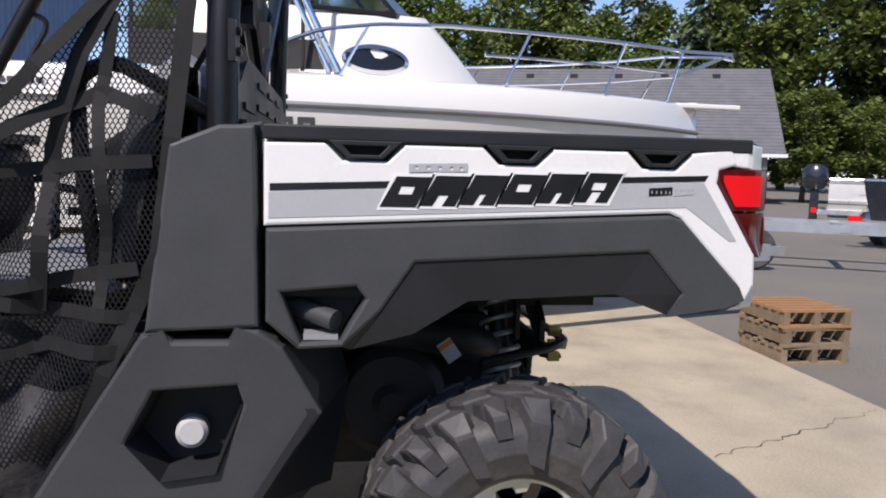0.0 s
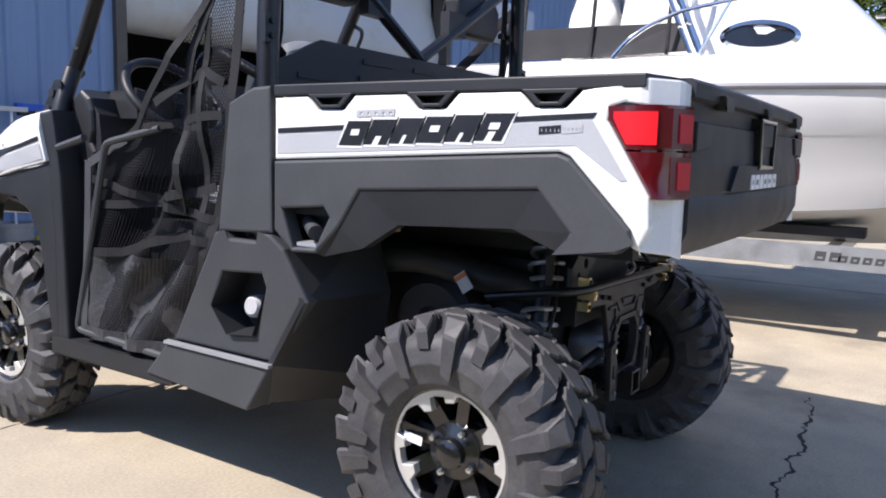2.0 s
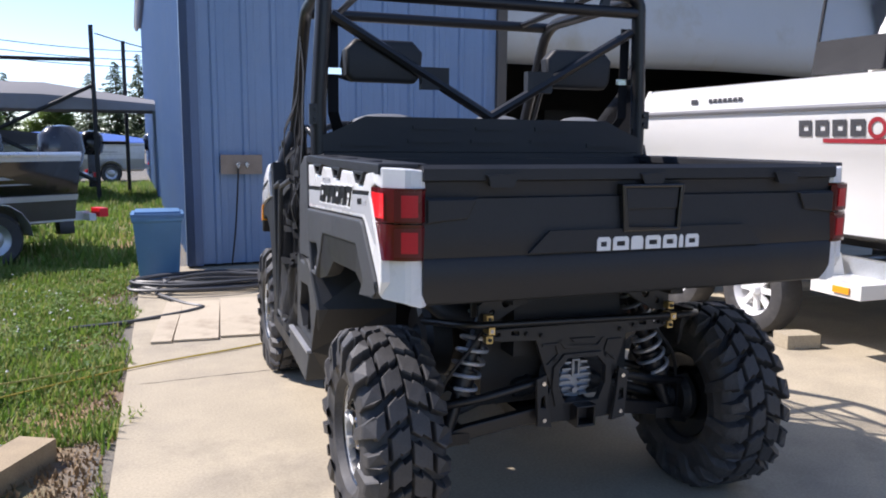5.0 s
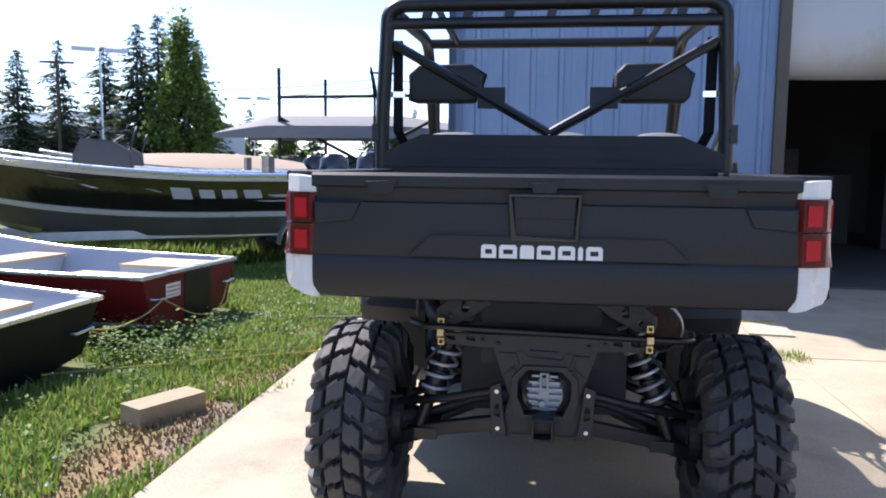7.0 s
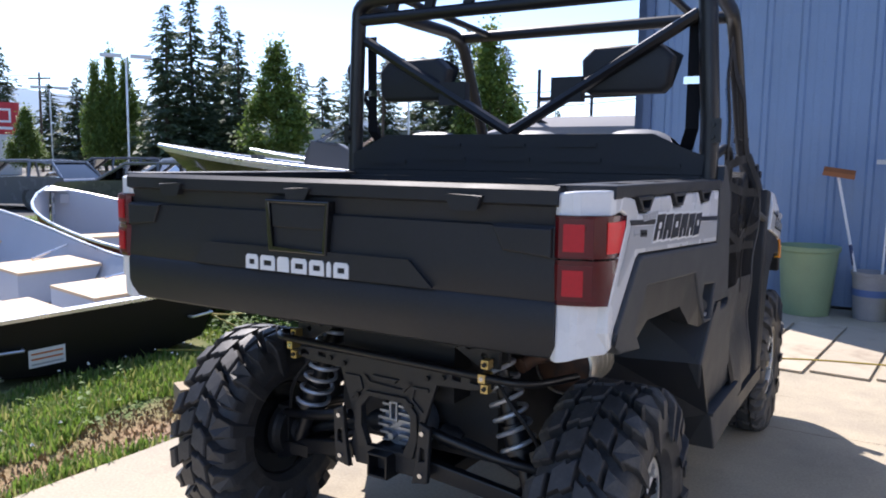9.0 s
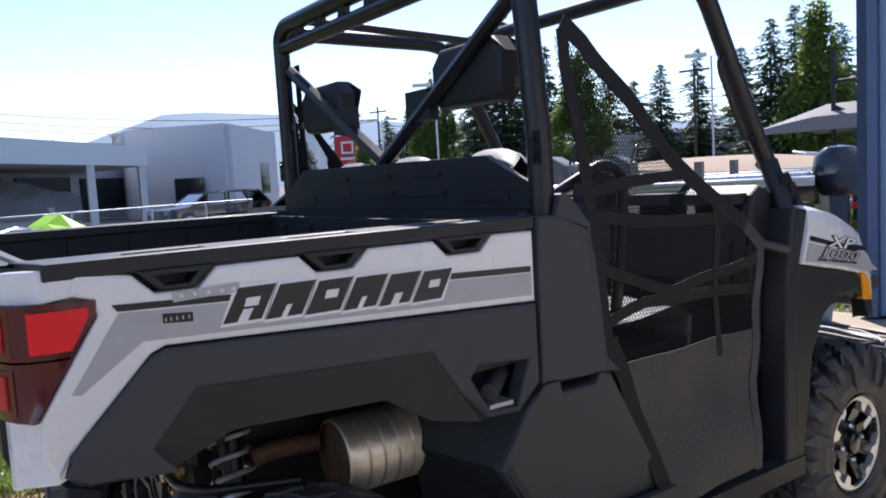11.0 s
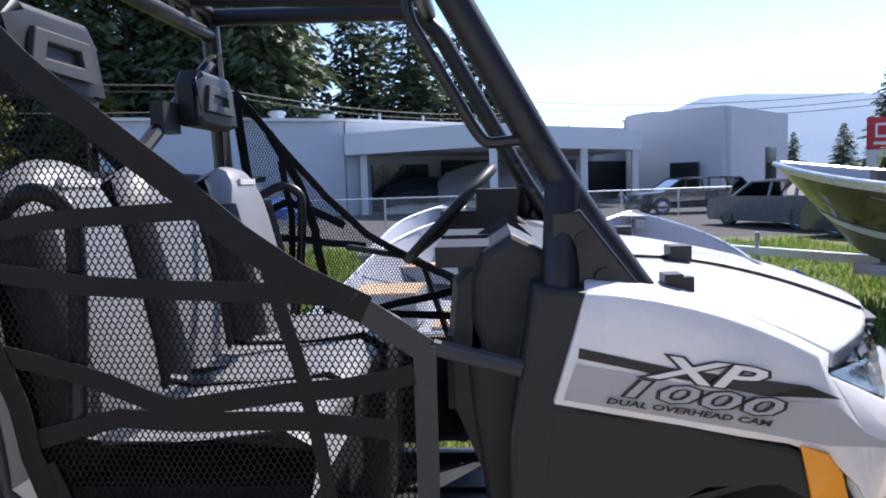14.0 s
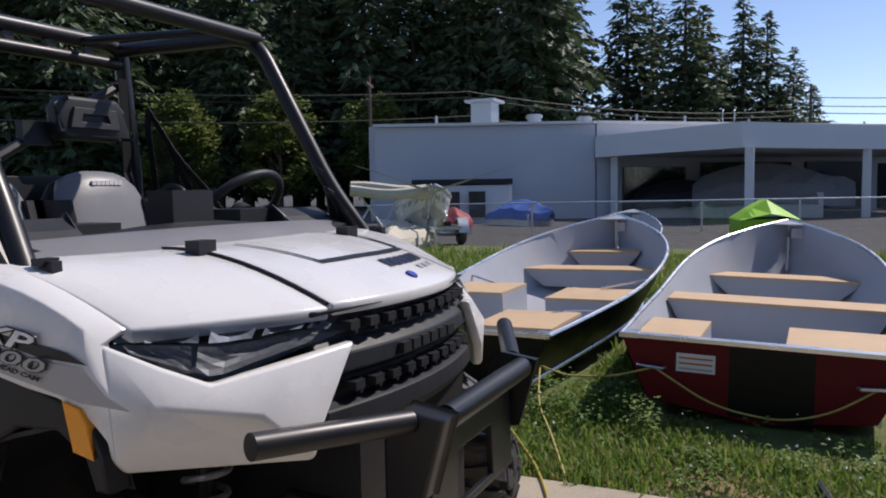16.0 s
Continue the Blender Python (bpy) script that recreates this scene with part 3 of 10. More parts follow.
# cargo bed
bm = B()
box(bm, -0.68, 0.68, -0.50, 0.54, 0.93, 0.96)
for i in range(7):
    x = -0.54 + i * 0.18
    box(bm, x - 0.03, x + 0.03, -0.49, 0.53, 0.958, 0.972)
part("bed_floor", soften(bm, 0.004), DARK, utv)
bm = B()
box(bm, -0.70, 0.70, 0.515, 0.555, 0.94, 1.268)
bed_front = part("bed_front_wall", soften(bm, 0.005), DARK, utv)
for i in range(6):
    x = -0.55 + i * 0.22
    bm = B()
    box(bm, x - 0.035, x + 0.035, 0.50, 0.515, 0.96, 1.24)
    part("rib", soften(bm, 0.005), DARK, bed_front)


def bed_side(s):
    notch = []
    for y0, y1 in ((0.44, 0.28), (0.12, -0.03), (-0.19, -0.335)):
        notch += [(y0, 1.247), (y0 - 0.035, 1.212), (y1 + 0.035, 1.212), (y1, 1.247)]
    outline = [(0.56, 1.245), *notch, (-0.425, 1.262), (-0.44, 1.225), (-0.40, 1.213), (-0.395, 1.185), (-0.492, 1.03), (-0.495, 0.965),
               (-0.475, 0.925), (-0.452, 0.967), (-0.315, 1.108), (-0.29, 1.118), (0.56, 1.078)]
    bm = plate(B(), outline, axis="x", a=s * 0.765, b=s * 0.802)
    part("bed_side", soften(bm, 0.006), WHITE, utv, "glossy white cargo bed side panel")
    bm = B()
    box(bm, s * 0.685, s * 0.765, -0.50, 0.555, 0.93, 1.262)
    inner_wall = part("bed_inner_wall", soften(bm, 0.004), DARK, utv)
    for i in range(5):
        y = 0.42 - i * 0.2
        bm = B()
        box(bm, s * 0.665, s * 0.685, y - 0.03, y + 0.03, 0.96, 1.24)
        part("rib", soften(bm, 0.004), DARK, inner_wall)
    holes = [[(s * 0.715, y - 0.07), (s * 0.765, y - 0.07), (s * 0.765, y + 0.07), (s * 0.715, y + 0.07)] for y in (0.36, 0.045, -0.265)]
    bm = plate(B(), [(s * 0.675, -0.505), (s * 0.802, -0.47), (s * 0.806, 0.56), (s * 0.675, 0.56)], holes, "z", 1.250, 1.280)
    part("bed_rail", soften(bm, 0.006), DARK, utv, "black plastic top rail with tie-down pockets")
    for y0, y1 in ((0.435, 0.285), (0.115, -0.025), (-0.195, -0.33)):
        bm = plate(B(), [(y0, 1.252), (y0 - 0.04, 1.216), (y1 + 0.04, 1.216), (y1, 1.252)],
                   [[(y0 - 0.03, 1.242), (y0 - 0.047, 1.224), (y1 + 0.047, 1.224), (y1 + 0.03, 1.242)]], "x", s * 0.775, s * 0.808)
        part("rail_pocket", soften(bm, 0.002), DARK, utv)
    # cladding over the wheel
    top = [(0.555, 1.074), (-0.29, 1.114), (-0.318, 1.104), (-0.458, 0.962), (-0.462, 0.935), (-0.43, 0.908), (-0.30, 0.902)]
    lip = [(-0.325, 0.945), (-0.245, 1.035), (0.255, 1.008), (0.325, 0.905), (0.40, 0.832)]
    hole = [(0.525, 0.945), (0.375, 0.958), (0.355, 0.932), (0.405, 0.846), (0.485, 0.842)]
    bm = plate(B(), top + lip + [(0.49, 0.828), (0.555, 0.885)], [hole], "x", s * 0.76, s * 0.812)
    part("wheel_cladding", soften(bm, 0.007), GREY, utv, "charcoal moulded cladding over the rear wheel")
    low = [(-0.30, 0.902), (-0.18, 0.948), (0.14, 0.932), (0.255, 0.862), (0.385, 0.830)]
    hi = [(-0.325, 0.945), (-0.245, 1.035), (0.255, 1.008), (0.325, 0.905), (0.40, 0.832)]
    bm = sheet(B(), [[(s * 0.806, y, z) for y, z in hi], [(s * 0.796, y, z - 0.006) for y, z in low], [(s * 0.760, y, z - 0.004) for y, z in low]], (-s * 0.015, 0, 0.002))
    part("wheel_arch_lip", soften(bm, 0.004), DARK, utv, "black band along the wheel arch")
    bm = plate(B(), [(y * 1.02 - 0.008, z) for y, z in hole], (), "x", s * 0.70, s * 0.72)
    part("pocket_back", bm, DARK, utv)
    bm = B()
    tube(bm, [(s * 0.725, 0.505, 0.905), (s * 0.795, 0.415, 0.885)], 0.021, 12)
    part("latch_handle", soften(bm, 0.003), GREY, utv, smooth=True)
    bm = B()
    box(bm, s * 0.72, s * 0.80, 0.41, 0.48, 0.846, 0.856)
    part("latch_plate", bm, SPRING, utv)
    # side decals
    bm = plate(B(), [(0.548, 1.163), (-0.372, 1.201), (-0.364, 1.189), (0.548, 1.149)], (), "x", s * 0.8025, s * 0.8036)
    part("stripe", bm, BLACK_DECAL, utv)
    bm = plate(B(), [(0.55, 1.146), (-0.362, 1.186), (-0.445, 1.062), (-0.43, 1.06), (-0.327, 1.132), (0.55, 1.094)], (), "x", s * 0.8025, s * 0.8032)
    part("stripe", bm, SILVER_DECAL, utv, "silver stripe decal")
    # slanted block shapes in place of the model name
    d = -1 if s < 0 else 1
    for i in range(6):
        y = (0.294 - i * 0.081) if s < 0 else (-0.152 + i * 0.081)
        z = 1.1185 + (0.35 - y) * 0.043
        sh = 0.034 * d
        def cell(g, h0, h1):
            return [(y - 0.0365 + g, z + h0), (y + 0.0365 - g, z + h0), (y + 0.0365 - g + sh, z + h1), (y - 0.0365 + g + sh, z + h1)]
        part("name_block", plate(B(), [(u, v) for u, v in cell(-0.006, -0.006, 0.068)], (), "x", s * 0.8032, s * 0.8042), WHITE_DECAL, utv)
        inner = [(y - 0.012 + 0.5 * sh, z + 0.026), (y + 0.016 + 0.5 * sh, z + 0.026), (y + 0.016 + 0.68 * sh, z + 0.042), (y - 0.012 + 0.68 * sh, z + 0.042)]
        body = cell(0.0, 0.0, 0.062)
        k = i if s < 0 else 5 - i
        if k in (1, 2, 4, 5):
            (ya, za), (yb, zb) = body[0], body[1]
            ym, w = (ya + yb) / 2, 0.010 if k in (1, 5) else 0.006
            body = [body[0], (ym - w, za), (ym - w + 0.4 * sh, za + 0.022), (ym + w + 0.4 * sh, za + 0.022), (ym + w, zb), *body[1:]]
        part("name_block", plate(B(), body, [inner] if k in (0, 3, 5) else (), "x", s * 0.8042, s * 0.8052), BLACK_DECAL, utv)
    for y0, y1, z0, mt in ((0.272, 0.152, 1.192, SILVER_DECAL), (-0.24, -0.292, 1.154, BLACK_DECAL), (-0.295, -0.342, 1.156, SILVER_DECAL)):
        if s > 0:
            y0, y1 = (0.03 - y0 - 0.03, 0.03 - y1 - 0.03) if z0 > 1.19 else (y0, y1)
        bm = plate(B(), [(y0, z0), (y1, z0 + 0.004), (y1, z0 + 0.021), (y0, z0 + 0.017)],
                   [[(y0 + (y1 - y0) * k, z0 + 0.006), (y0 + (y1 - y0) * (k + 0.06), z0 + 0.006), (y0 + (y1 - y0) * (k + 0.06), z0 + 0.013),
                     (y0 + (y1 - y0) * k, z0 + 0.013)] for k in (0.1, 0.3, 0.5, 0.7, 0.87)], "x", s * 0.8033, s * 0.8043)
        part("name_plate", bm, mt, utv)
    # rear corner: white above and below the lamp
    arc = [(0.800, -0.405), (0.800, -0.462), (0.794, -0.478), (0.745, -0.525), (0.730, -0.532), (0.702, -0.536)]
    def corner(z0, z1, grow):
        rows = []
        for k in range(5):
            t = k / 4
            rows.append([(s * (x + grow * 0.3), y - grow, z0[i] + (z1[i] - z0[i]) * t) for i, (x, y) in enumerate(arc)])
        return rows
    up0, up1 = [1.225, 1.218, 1.214, 1.212, 1.212, 1.212], [1.266, 1.27, 1.27, 1.268, 1.266, 1.262]
    bm = sheet(B(), corner(up0, up1, 0.0), (-s * 0.02, 0.015, 0))
    part("rear_corner", soften(bm, 0.004), WHITE, utv)
    lo0, lo1 = [0.955, 0.926, 0.916, 0.908, 0.902, 0.896], [1.022, 1.026, 1.03, 1.03, 1.03, 1.03]
    bm = sheet(B(), corner(lo0, lo1, 0.0)[0:] , (-s * 0.02, 0.015, 0))
    bmesh.ops.delete(bm, geom=[f for f in bm.faces if f.calc_center_median().y > -0.44 and f.calc_center_median().z > 0.99], context="FACES")
    part("rear_corner", soften(bm, 0.004), WHITE, utv)
    bm = sheet(B(), corner([1.02] * 6, [1.225] * 6, -0.012), (-s * 0.012, 0.012, 0))
    bmesh.ops.delete(bm, geom=[f for f in bm.faces if f.calc_center_median().y > -0.46 and f.calc_center_median().z < 1.16], context="FACES")
    part("lamp_housing", bm, GLOSSBLACK, utv)
    # tail lamp
    lamp = part("tail_light", sheet(B(), [[(s * 0.798, -0.392, 1.190), (s * 0.806, -0.455, 1.205), (s * 0.790, -0.497, 1.208), (s * 0.745, -0.533, 1.208), (s * 0.703, -0.542, 1.208)],
                                          [(s * 0.798, -0.395, 1.212), (s * 0.806, -0.455, 1.216), (s * 0.790, -0.497, 1.217), (s * 0.745, -0.533, 1.217), (s * 0.703, -0.542, 1.217)]],
                                     (-s * 0.02, 0.02, 0)), DARK_LENS, utv, "red tail light", smooth=True)
    def lens(zs, fronts, mt, inset, out, n0=0.0, n1=1.0):
        rows = []
        for z, yf in zip(zs, fronts):
            path = [(0.801, yf), (0.801, -0.462), (0.793, -0.492), (0.772, -0.518), (0.738, -0.534), (0.703, -0.541)]
            path = [q for i, q in enumerate(path) if i == 0 or q[1] < yf - 0.004]
            while len(path) < 6:
                path.insert(1, ((path[0][0] + path[1][0]) / 2, (path[0][1] + path[1][1]) / 2))
            cut = path[int(n0 * 5):int(n1 * 5) + 1]
            rows.append([(s * (x + out * 0.5), y - out, z) for x, y in cut])
        return part("lens", sheet(B(), rows, (-s * 0.012, 0.01, 0)), mt, lamp, smooth=True)
    lens((1.126, 1.160, 1.190, 1.214), (-0.437, -0.415, -0.394, -0.392), DARK_LENS, 0, 0.004)
    lens((1.136, 1.165, 1.190, 1.203), (-0.432, -0.415, -0.402, -0.402), RED_LENS, 0, 0.007, 0.0, 0.41)
    lens((1.130, 1.210), (-0.44, -0.44), MID_LENS, 0, 0.005, 0.6, 1.0)
    lens((1.130, 1.210), (-0.44, -0.44), DARK_LENS, 0, 0.0045, 0.4, 0.61)
    for z0, z1 in ((1.141, 1.199), (1.046, 1.102)):
        bm = sheet(B(), [[(s * x, y, z) for x, y in ((0.758, -0.5345), (0.738, -0.5425), (0.716, -0.5475))] for z in (z0, z1)], (-s * 0.002, 0.01, 0))
        part("lens", bm, CELL_LENS, lamp, smooth=True)
    lens((1.026, 1.06, 1.10, 1.122), (-0.497, -0.478, -0.452, -0.438), DARK_LENS, 0, 0.004)
    lens((1.036, 1.07, 1.112), (-0.49, -0.47, -0.446), MID_LENS, 0, 0.0055, 0.6, 1.0)
    # panel between bed and cab, and the lower body with the filler recess
    bm = plate(B(), [(0.645, 1.275), (0.575, 1.278), (0.568, 0.872), (0.79, 0.862), (0.74, 1.235)], (), "x", s * 0.74, s * 0.806)
    part("pillar_panel", soften(bm, 0.008), GREY, utv, "charcoal plastic pillar panel")
    dish = [(0.775, 0.742), (0.612, 0.752), (0.60, 0.712), (0.655, 0.565), (0.765, 0.552), (0.832, 0.632)]
    bm = plate(B(), [(0.568, 0.868), (0.61, 0.868), (0.63, 0.845), (0.735, 0.845), (0.755, 0.862), (0.795, 0.86), (1.03, 0.492), (0.575, 0.492), (0.44, 0.69), (0.52, 0.832)],
               [dish] if s < 0 else (), "x", s * 0.74, s * 0.815)
    for v in bm.verts:
        v.co.x -= s * max(0, 0.868 - v.co.z) * 0.09
    part("lower_panel", soften(bm, 0.008), GREY, utv, "charcoal plastic lower body panel")
    bm = plate(B(), [(1.03, 0.486), (1.14, 0.37), (0.67, 0.338), (0.575, 0.486)], (), "x", s * 0.72, s * 0.81)
    part("lower_panel", soften(bm, 0.006), GREY, utv)
    # pale on the left only: the seam's sunlit highlight is put into the colour
    bm = plate(B(), [(1.032, 0.497), (1.036, 0.487), (0.572, 0.484), (0.572, 0.494)], (), "x", s * 0.80, s * 0.819)
    part("body_seam", bm, SPRING if s < 0 else GREY, utv)
    if s < 0:
        bm = plate(B(), [(y * 0.9 + 0.07, z * 0.88 + 0.078) for y, z in dish], (), "x", s * 0.69, s * 0.70)
        for i in range(6):
            a, b2 = dish[i], dish[(i + 1) % 6]
            f = lambda p: (p[0] * 0.9 + 0.07, p[1] * 0.88 + 0.078)
            bm.faces.new([bm.verts.new(v) for v in ((s * 0.80, *a), (s * 0.80, *b2), (s * 0.70, *f(b2)), (s * 0.70, *f(a)))])
        part("filler_recess", bm, DARK, utv)
        bm = B()
        revolve(bm, [(0, 0.055), (0.024, 0.055), (0.033, 0.045), (0.035, 0.0), (0, 0)], Matrix.Translation((s * 0.70, 0.715, 0.63)) @ rot_x_to((s, -0.1, 0.15)), 20)
        part("filler_cap", bm, material("pale_grey_plastic", (0.45, 0.45, 0.46), 0.4, var=0.08), utv, "grey fuel filler cap", smooth=True)
    if s > 0:
        bm = plate(B(), [(0.645, 1.275), (0.664, 1.323), (0.684, 1.326), (0.755, 1.248), (0.768, 1.176), (0.800, 0.90), (0.83, 0.862), (0.792, 0.862), (0.752, 1.10), (0.742, 1.236)], (), "x", 0.735, 0.800)
        part("door_edge_moulding", soften(bm, 0.006), GREY, utv, "charcoal moulding along the door opening")
    # inner wall ahead of the wheel and inner fender
    bm = B()
    sheet(bm, [[(s * 0.80, 0.575, 0.49), (s * 0.80, 0.45, 0.69), (s * 0.80, 0.52, 0.83)], [(s * 0.50, 0.42, 0.42), (s * 0.50, 0.38, 0.69), (s * 0.50, 0.44, 0.90)]], (0, 0.02, 0))
    sheet(bm, [[(s * 0.72, 0.67, 0.34), (s * 0.80, 0.575, 0.49)], [(s * 0.45, 0.52, 0.32), (s * 0.50, 0.42, 0.46)]], (0, 0.02, 0))
    part("inner_fender", bm, DARK, utv)
    # sill, floor edge, front pillar cover
    bm = B()
    box(bm, s * 0.50, s * 0.79, 1.05, 1.72, 0.335, 0.375)
    box(bm, s * 0.745, s * 0.80, 1.02, 1.70, 0.345, 0.405)
    part("sill", soften(bm, 0.008), DARK, utv)
    bm = plate(B(), [(1.60, 0.36), (1.70, 0.36), (1.75, 0.62), (1.73, 1.03), (1.76, 1.21), (1.66, 1.22), (1.62, 0.98)], (), "x", s * 0.70, s * 0.795)
    part("front_pillar_cover", soften(bm, 0.01), DARK, utv)


both(bed_side)

# tailgate
tg = None
bm = B()
prof = [(1.272, -0.520), (1.277, -0.545), (1.268, -0.556), (1.238, -0.556), (1.232, -0.540), (1.192, -0.536), (1.188, -0.545), (1.10, -0.549),
        (1.036, -0.553), (1.030, -0.550), (1.022, -0.556), (0.955, -0.556), (0.905, -0.535), (0.897, -0.52)]
rows = []
for i in range(15):
    x = -0.70 + 1.40 * i / 14
    rows.append([(x, y + 0.012 * (x / 0.7) ** 4, z) for z, y in prof])
tg = part("tailgate", sheet(bm, rows, (0, 0.05, 0)), DARK, utv, "black ribbed plastic tailgate", smooth=True)
bm = plate(B(), [(-0.40, 1.035), (-0.335, 1.095), (0.335, 1.095), (0.40, 1.035)], (), "y", -0.561, -0.545)
part("raised_panel", soften(bm, 0.006), DARK, tg)
for s in (-1, 1):
    bm = plate(B(), [(s * 0.69, 1.188), (s * 0.55, 1.188), (s * 0.575, 1.135), (s * 0.69, 1.125)], (), "y", -0.550, -0.538)
    part("corner_panel", soften(bm, 0.004), DARK, tg)
    part("catch", soften(plate(B(), [(s * 0.53, 1.252), (s * 0.515, 1.222), (s * 0.455, 1.222), (s * 0.44, 1.252)], (), "y", -0.566, -0.54), 0.004), DARK, tg)
part("catch", soften(plate(B(), [(-0.05, 1.252), (-0.035, 1.228), (0.02, 1.228), (0.035, 1.252)], (), "y", -0.566, -0.54), 0.004), DARK, tg)
hd = part("tailgate_handle", soften(plate(B(), [(-0.112, 1.223), (0.102, 1.223), (0.092, 1.086), (-0.102, 1.086)],
                                          [[(-0.098, 1.212), (0.088, 1.212), (0.079, 1.096), (-0.089, 1.096)]], "y", -0.567, -0.53), 0.004), GLOSSBLACK, tg)
part("paddle", soften(plate(B(), [(-0.095, 1.212), (0.085, 1.212), (0.081, 1.150), (-0.091, 1.150)], (), "y", -0.562, -0.545), 0.003), DARK, hd)
part("pocket", plate(B(), [(-0.09, 1.15), (0.08, 1.15), (0.079, 1.096), (-0.089, 1.096)], (), "y", -0.5565, -0.545), DARK, hd)
x = -0.186
for i, w in enumerate((0.044, 0.052, 0.040, 0.052, 0.048, 0.014, 0.047)):
    hole = [] if i in (2, 5) else [[(x + 0.012, 1.046), (x + w - 0.012, 1.046), (x + w - 0.012, 1.060), (x + 0.012, 1.060)]]
    bm = plate(B(), [(x, 1.034), (x + w, 1.034), (x + w, 1.066), (x + w - 0.006, 1.073), (x + 0.006, 1.073), (x, 1.066)], hole, "y", -0.564, -0.560)
    part("name_block", bm, WHITE_DECAL, tg)
    x += w + 0.0085

# roll cage
bm = B()
tube(bm, bend([(-0.745, 0.645, 0.95), (-0.745, 0.645, 1.45), (-0.715, 0.63, 1.96), (-0.66, 0.63, 1.995), (0.66, 0.63, 1.995), (0.715, 0.63, 1.96), (0.745, 0.645, 1.45), (0.745, 0.645, 0.95)], 0.05), 0.032, 12)
cage = part("roll_cage", bm, BLACK, utv, "black steel roll cage", smooth=True)
bm = B()
tube(bm, [(-0.71, 0.63, 1.915), (0.71, 0.63, 1.915)], 0.026, 10)
part("cross_bar", bm, BLACK, cage, smooth=True)
for i in range(7):
    x = -0.54 + i * 0.18
    bm = plate(B(), [(x - 0.03, 1.915), (x + 0.01, 1.915), (x + 0.03, 1.995), (x - 0.01, 1.995)], (), "y", 0.617, 0.643)
    part("gusset", bm, BLACK, cage)


def cage_side(s):
    bm = B()
    tube(bm, bend([(s * 0.70, 0.63, 1.975), (s * 0.655, 1.395, 1.955), (s * 0.665, 1.716, 1.37), (s * 0.70, 1.84, 1.19)], 0.12, 6), 0.029, 12)
    part("side_rail", bm, BLACK, cage, smooth=True)
    bm = B()
    tube(bm, bend([(s * 0.765, 1.655, 0.37), (s * 0.755, 1.690, 1.05), (s * 0.735, 1.705, 1.22), (s * 0.675, 1.716, 1.37)], 0.06), 0.031, 14)
    part("door_post", bm, BLACK, cage, "black steel door post", smooth=True)
    bm = B()
    tube(bm, [(s * 0.69, 0.645, 1.83), (s * 0.0, 0.645, 1.44)], 0.022, 8)
    part("brace", bm, BLACK, cage, smooth=True)
    bm = B()
    box(bm, s * 0.735, s * 0.785, 0.615, 0.63, 1.40, 1.48)
    for z in (1.42, 1.46):
        tube(bm, [(s * 0.76, 0.616, z), (s * 0.76, 0.607, z)], 0.009, 8)
    part("bracket", soften(bm, 0.003), BLACK, cage)
    if s > 0:
        bm = B()
        tube(bm, bend([(0.667, 1.515, 1.715), (0.676, 1.464, 1.690), (0.678, 1.468, 1.655), (0.678, 1.572, 1.470), (0.678, 1.590, 1.446), (0.670, 1.660, 1.452)], 0.016), 0.010, 8)
        part("grab_handle", bm, BLACK, cage, "black rubber grab handle", smooth=True)
    bm = plate(B(), [(1.700, 1.325), (1.738, 1.335), (1.852, 1.185), (1.845, 1.165), (1.690, 1.165)], (), "x", s * 0.700, s * 0.736)
    gus = part("gusset", soften(bm, 0.006), BLACK, cage)
    for y, z in ((1.745, 1.285), (1.775, 1.225)):
        bm = B()
        tube(bm, [(s * 0.734, y, z), (s * 0.745, y, z)], 0.017, 10)
        part("bolt", bm, DARK, gus)
    bm = B()
    for q in (1.36, 1.44):
        f = (1.37 - q) / 0.585
        tube(bm, [(s * 0.662, 1.716 - (q - 1.37) * 0.549 - 0.004, q - 0.006), (s * 0.662, 1.716 - (q - 1.37) * 0.549 + 0.004, q + 0.006)], 0.033, 12)
    part("clamp", bm, DARK, cage, smooth=True)
    # headrest with its bracket, belt and buckle
    x = -0.465 if s < 0 else 0.44
    bm = plate(B(), [(x - 0.16, 1.60), (x - 0.165, 1.70), (x - 0.12, 1.745), (x + 0.12, 1.745), (x + 0.165, 1.70), (x + 0.155, 1.60), (x + 0.13, 1.575), (x - 0.13, 1.575)],
               (), "y", 0.655, 0.735)
    hr = part("headrest", soften(bm, 0.018, 3), DARK, utv, "black padded headrest", smooth=True)
    bm = plate(B(), [(x - 0.12, 1.62), (x + 0.12, 1.62), (x + 0.10, 1.70), (x - 0.10, 1.70)], [[(x - 0.07, 1.645), (x + 0.07, 1.645), (x + 0.06, 1.675), (x - 0.06, 1.675)]], "y", 0.73, 0.748)
    part("headrest_frame", soften(bm, 0.004), GREY, hr)
    bm = B()
    box(bm, x - s * 0.21 - 0.06, x - s * 0.21 + 0.06, 0.63, 0.67, 1.55, 1.64)
    part("belt_guide", soften(bm, 0.015), DARK, utv)
    bm = B()
    sheet(bm, [[(s * 0.655, 0.67, 1.85), (s * 0.70, 0.67, 1.85)], [(s * 0.655, 0.675, 1.45), (s * 0.70, 0.675, 1.45)], [(s * 0.60, 0.76, 1.32), (s * 0.65, 0.76, 1.32)], [(s * 0.62, 0.80, 0.95), (s * 0.67, 0.80, 0.95)]], (0, 0.004, 0))
    part("seat_belt", bm, WEBBING, utv)
    bm = B()
    box(bm, s * 0.645, s * 0.71, 0.663, 0.685, 1.60, 1.625)
    part("belt_buckle", soften(bm, 0.004), CHROME, utv)


both(cage_side)
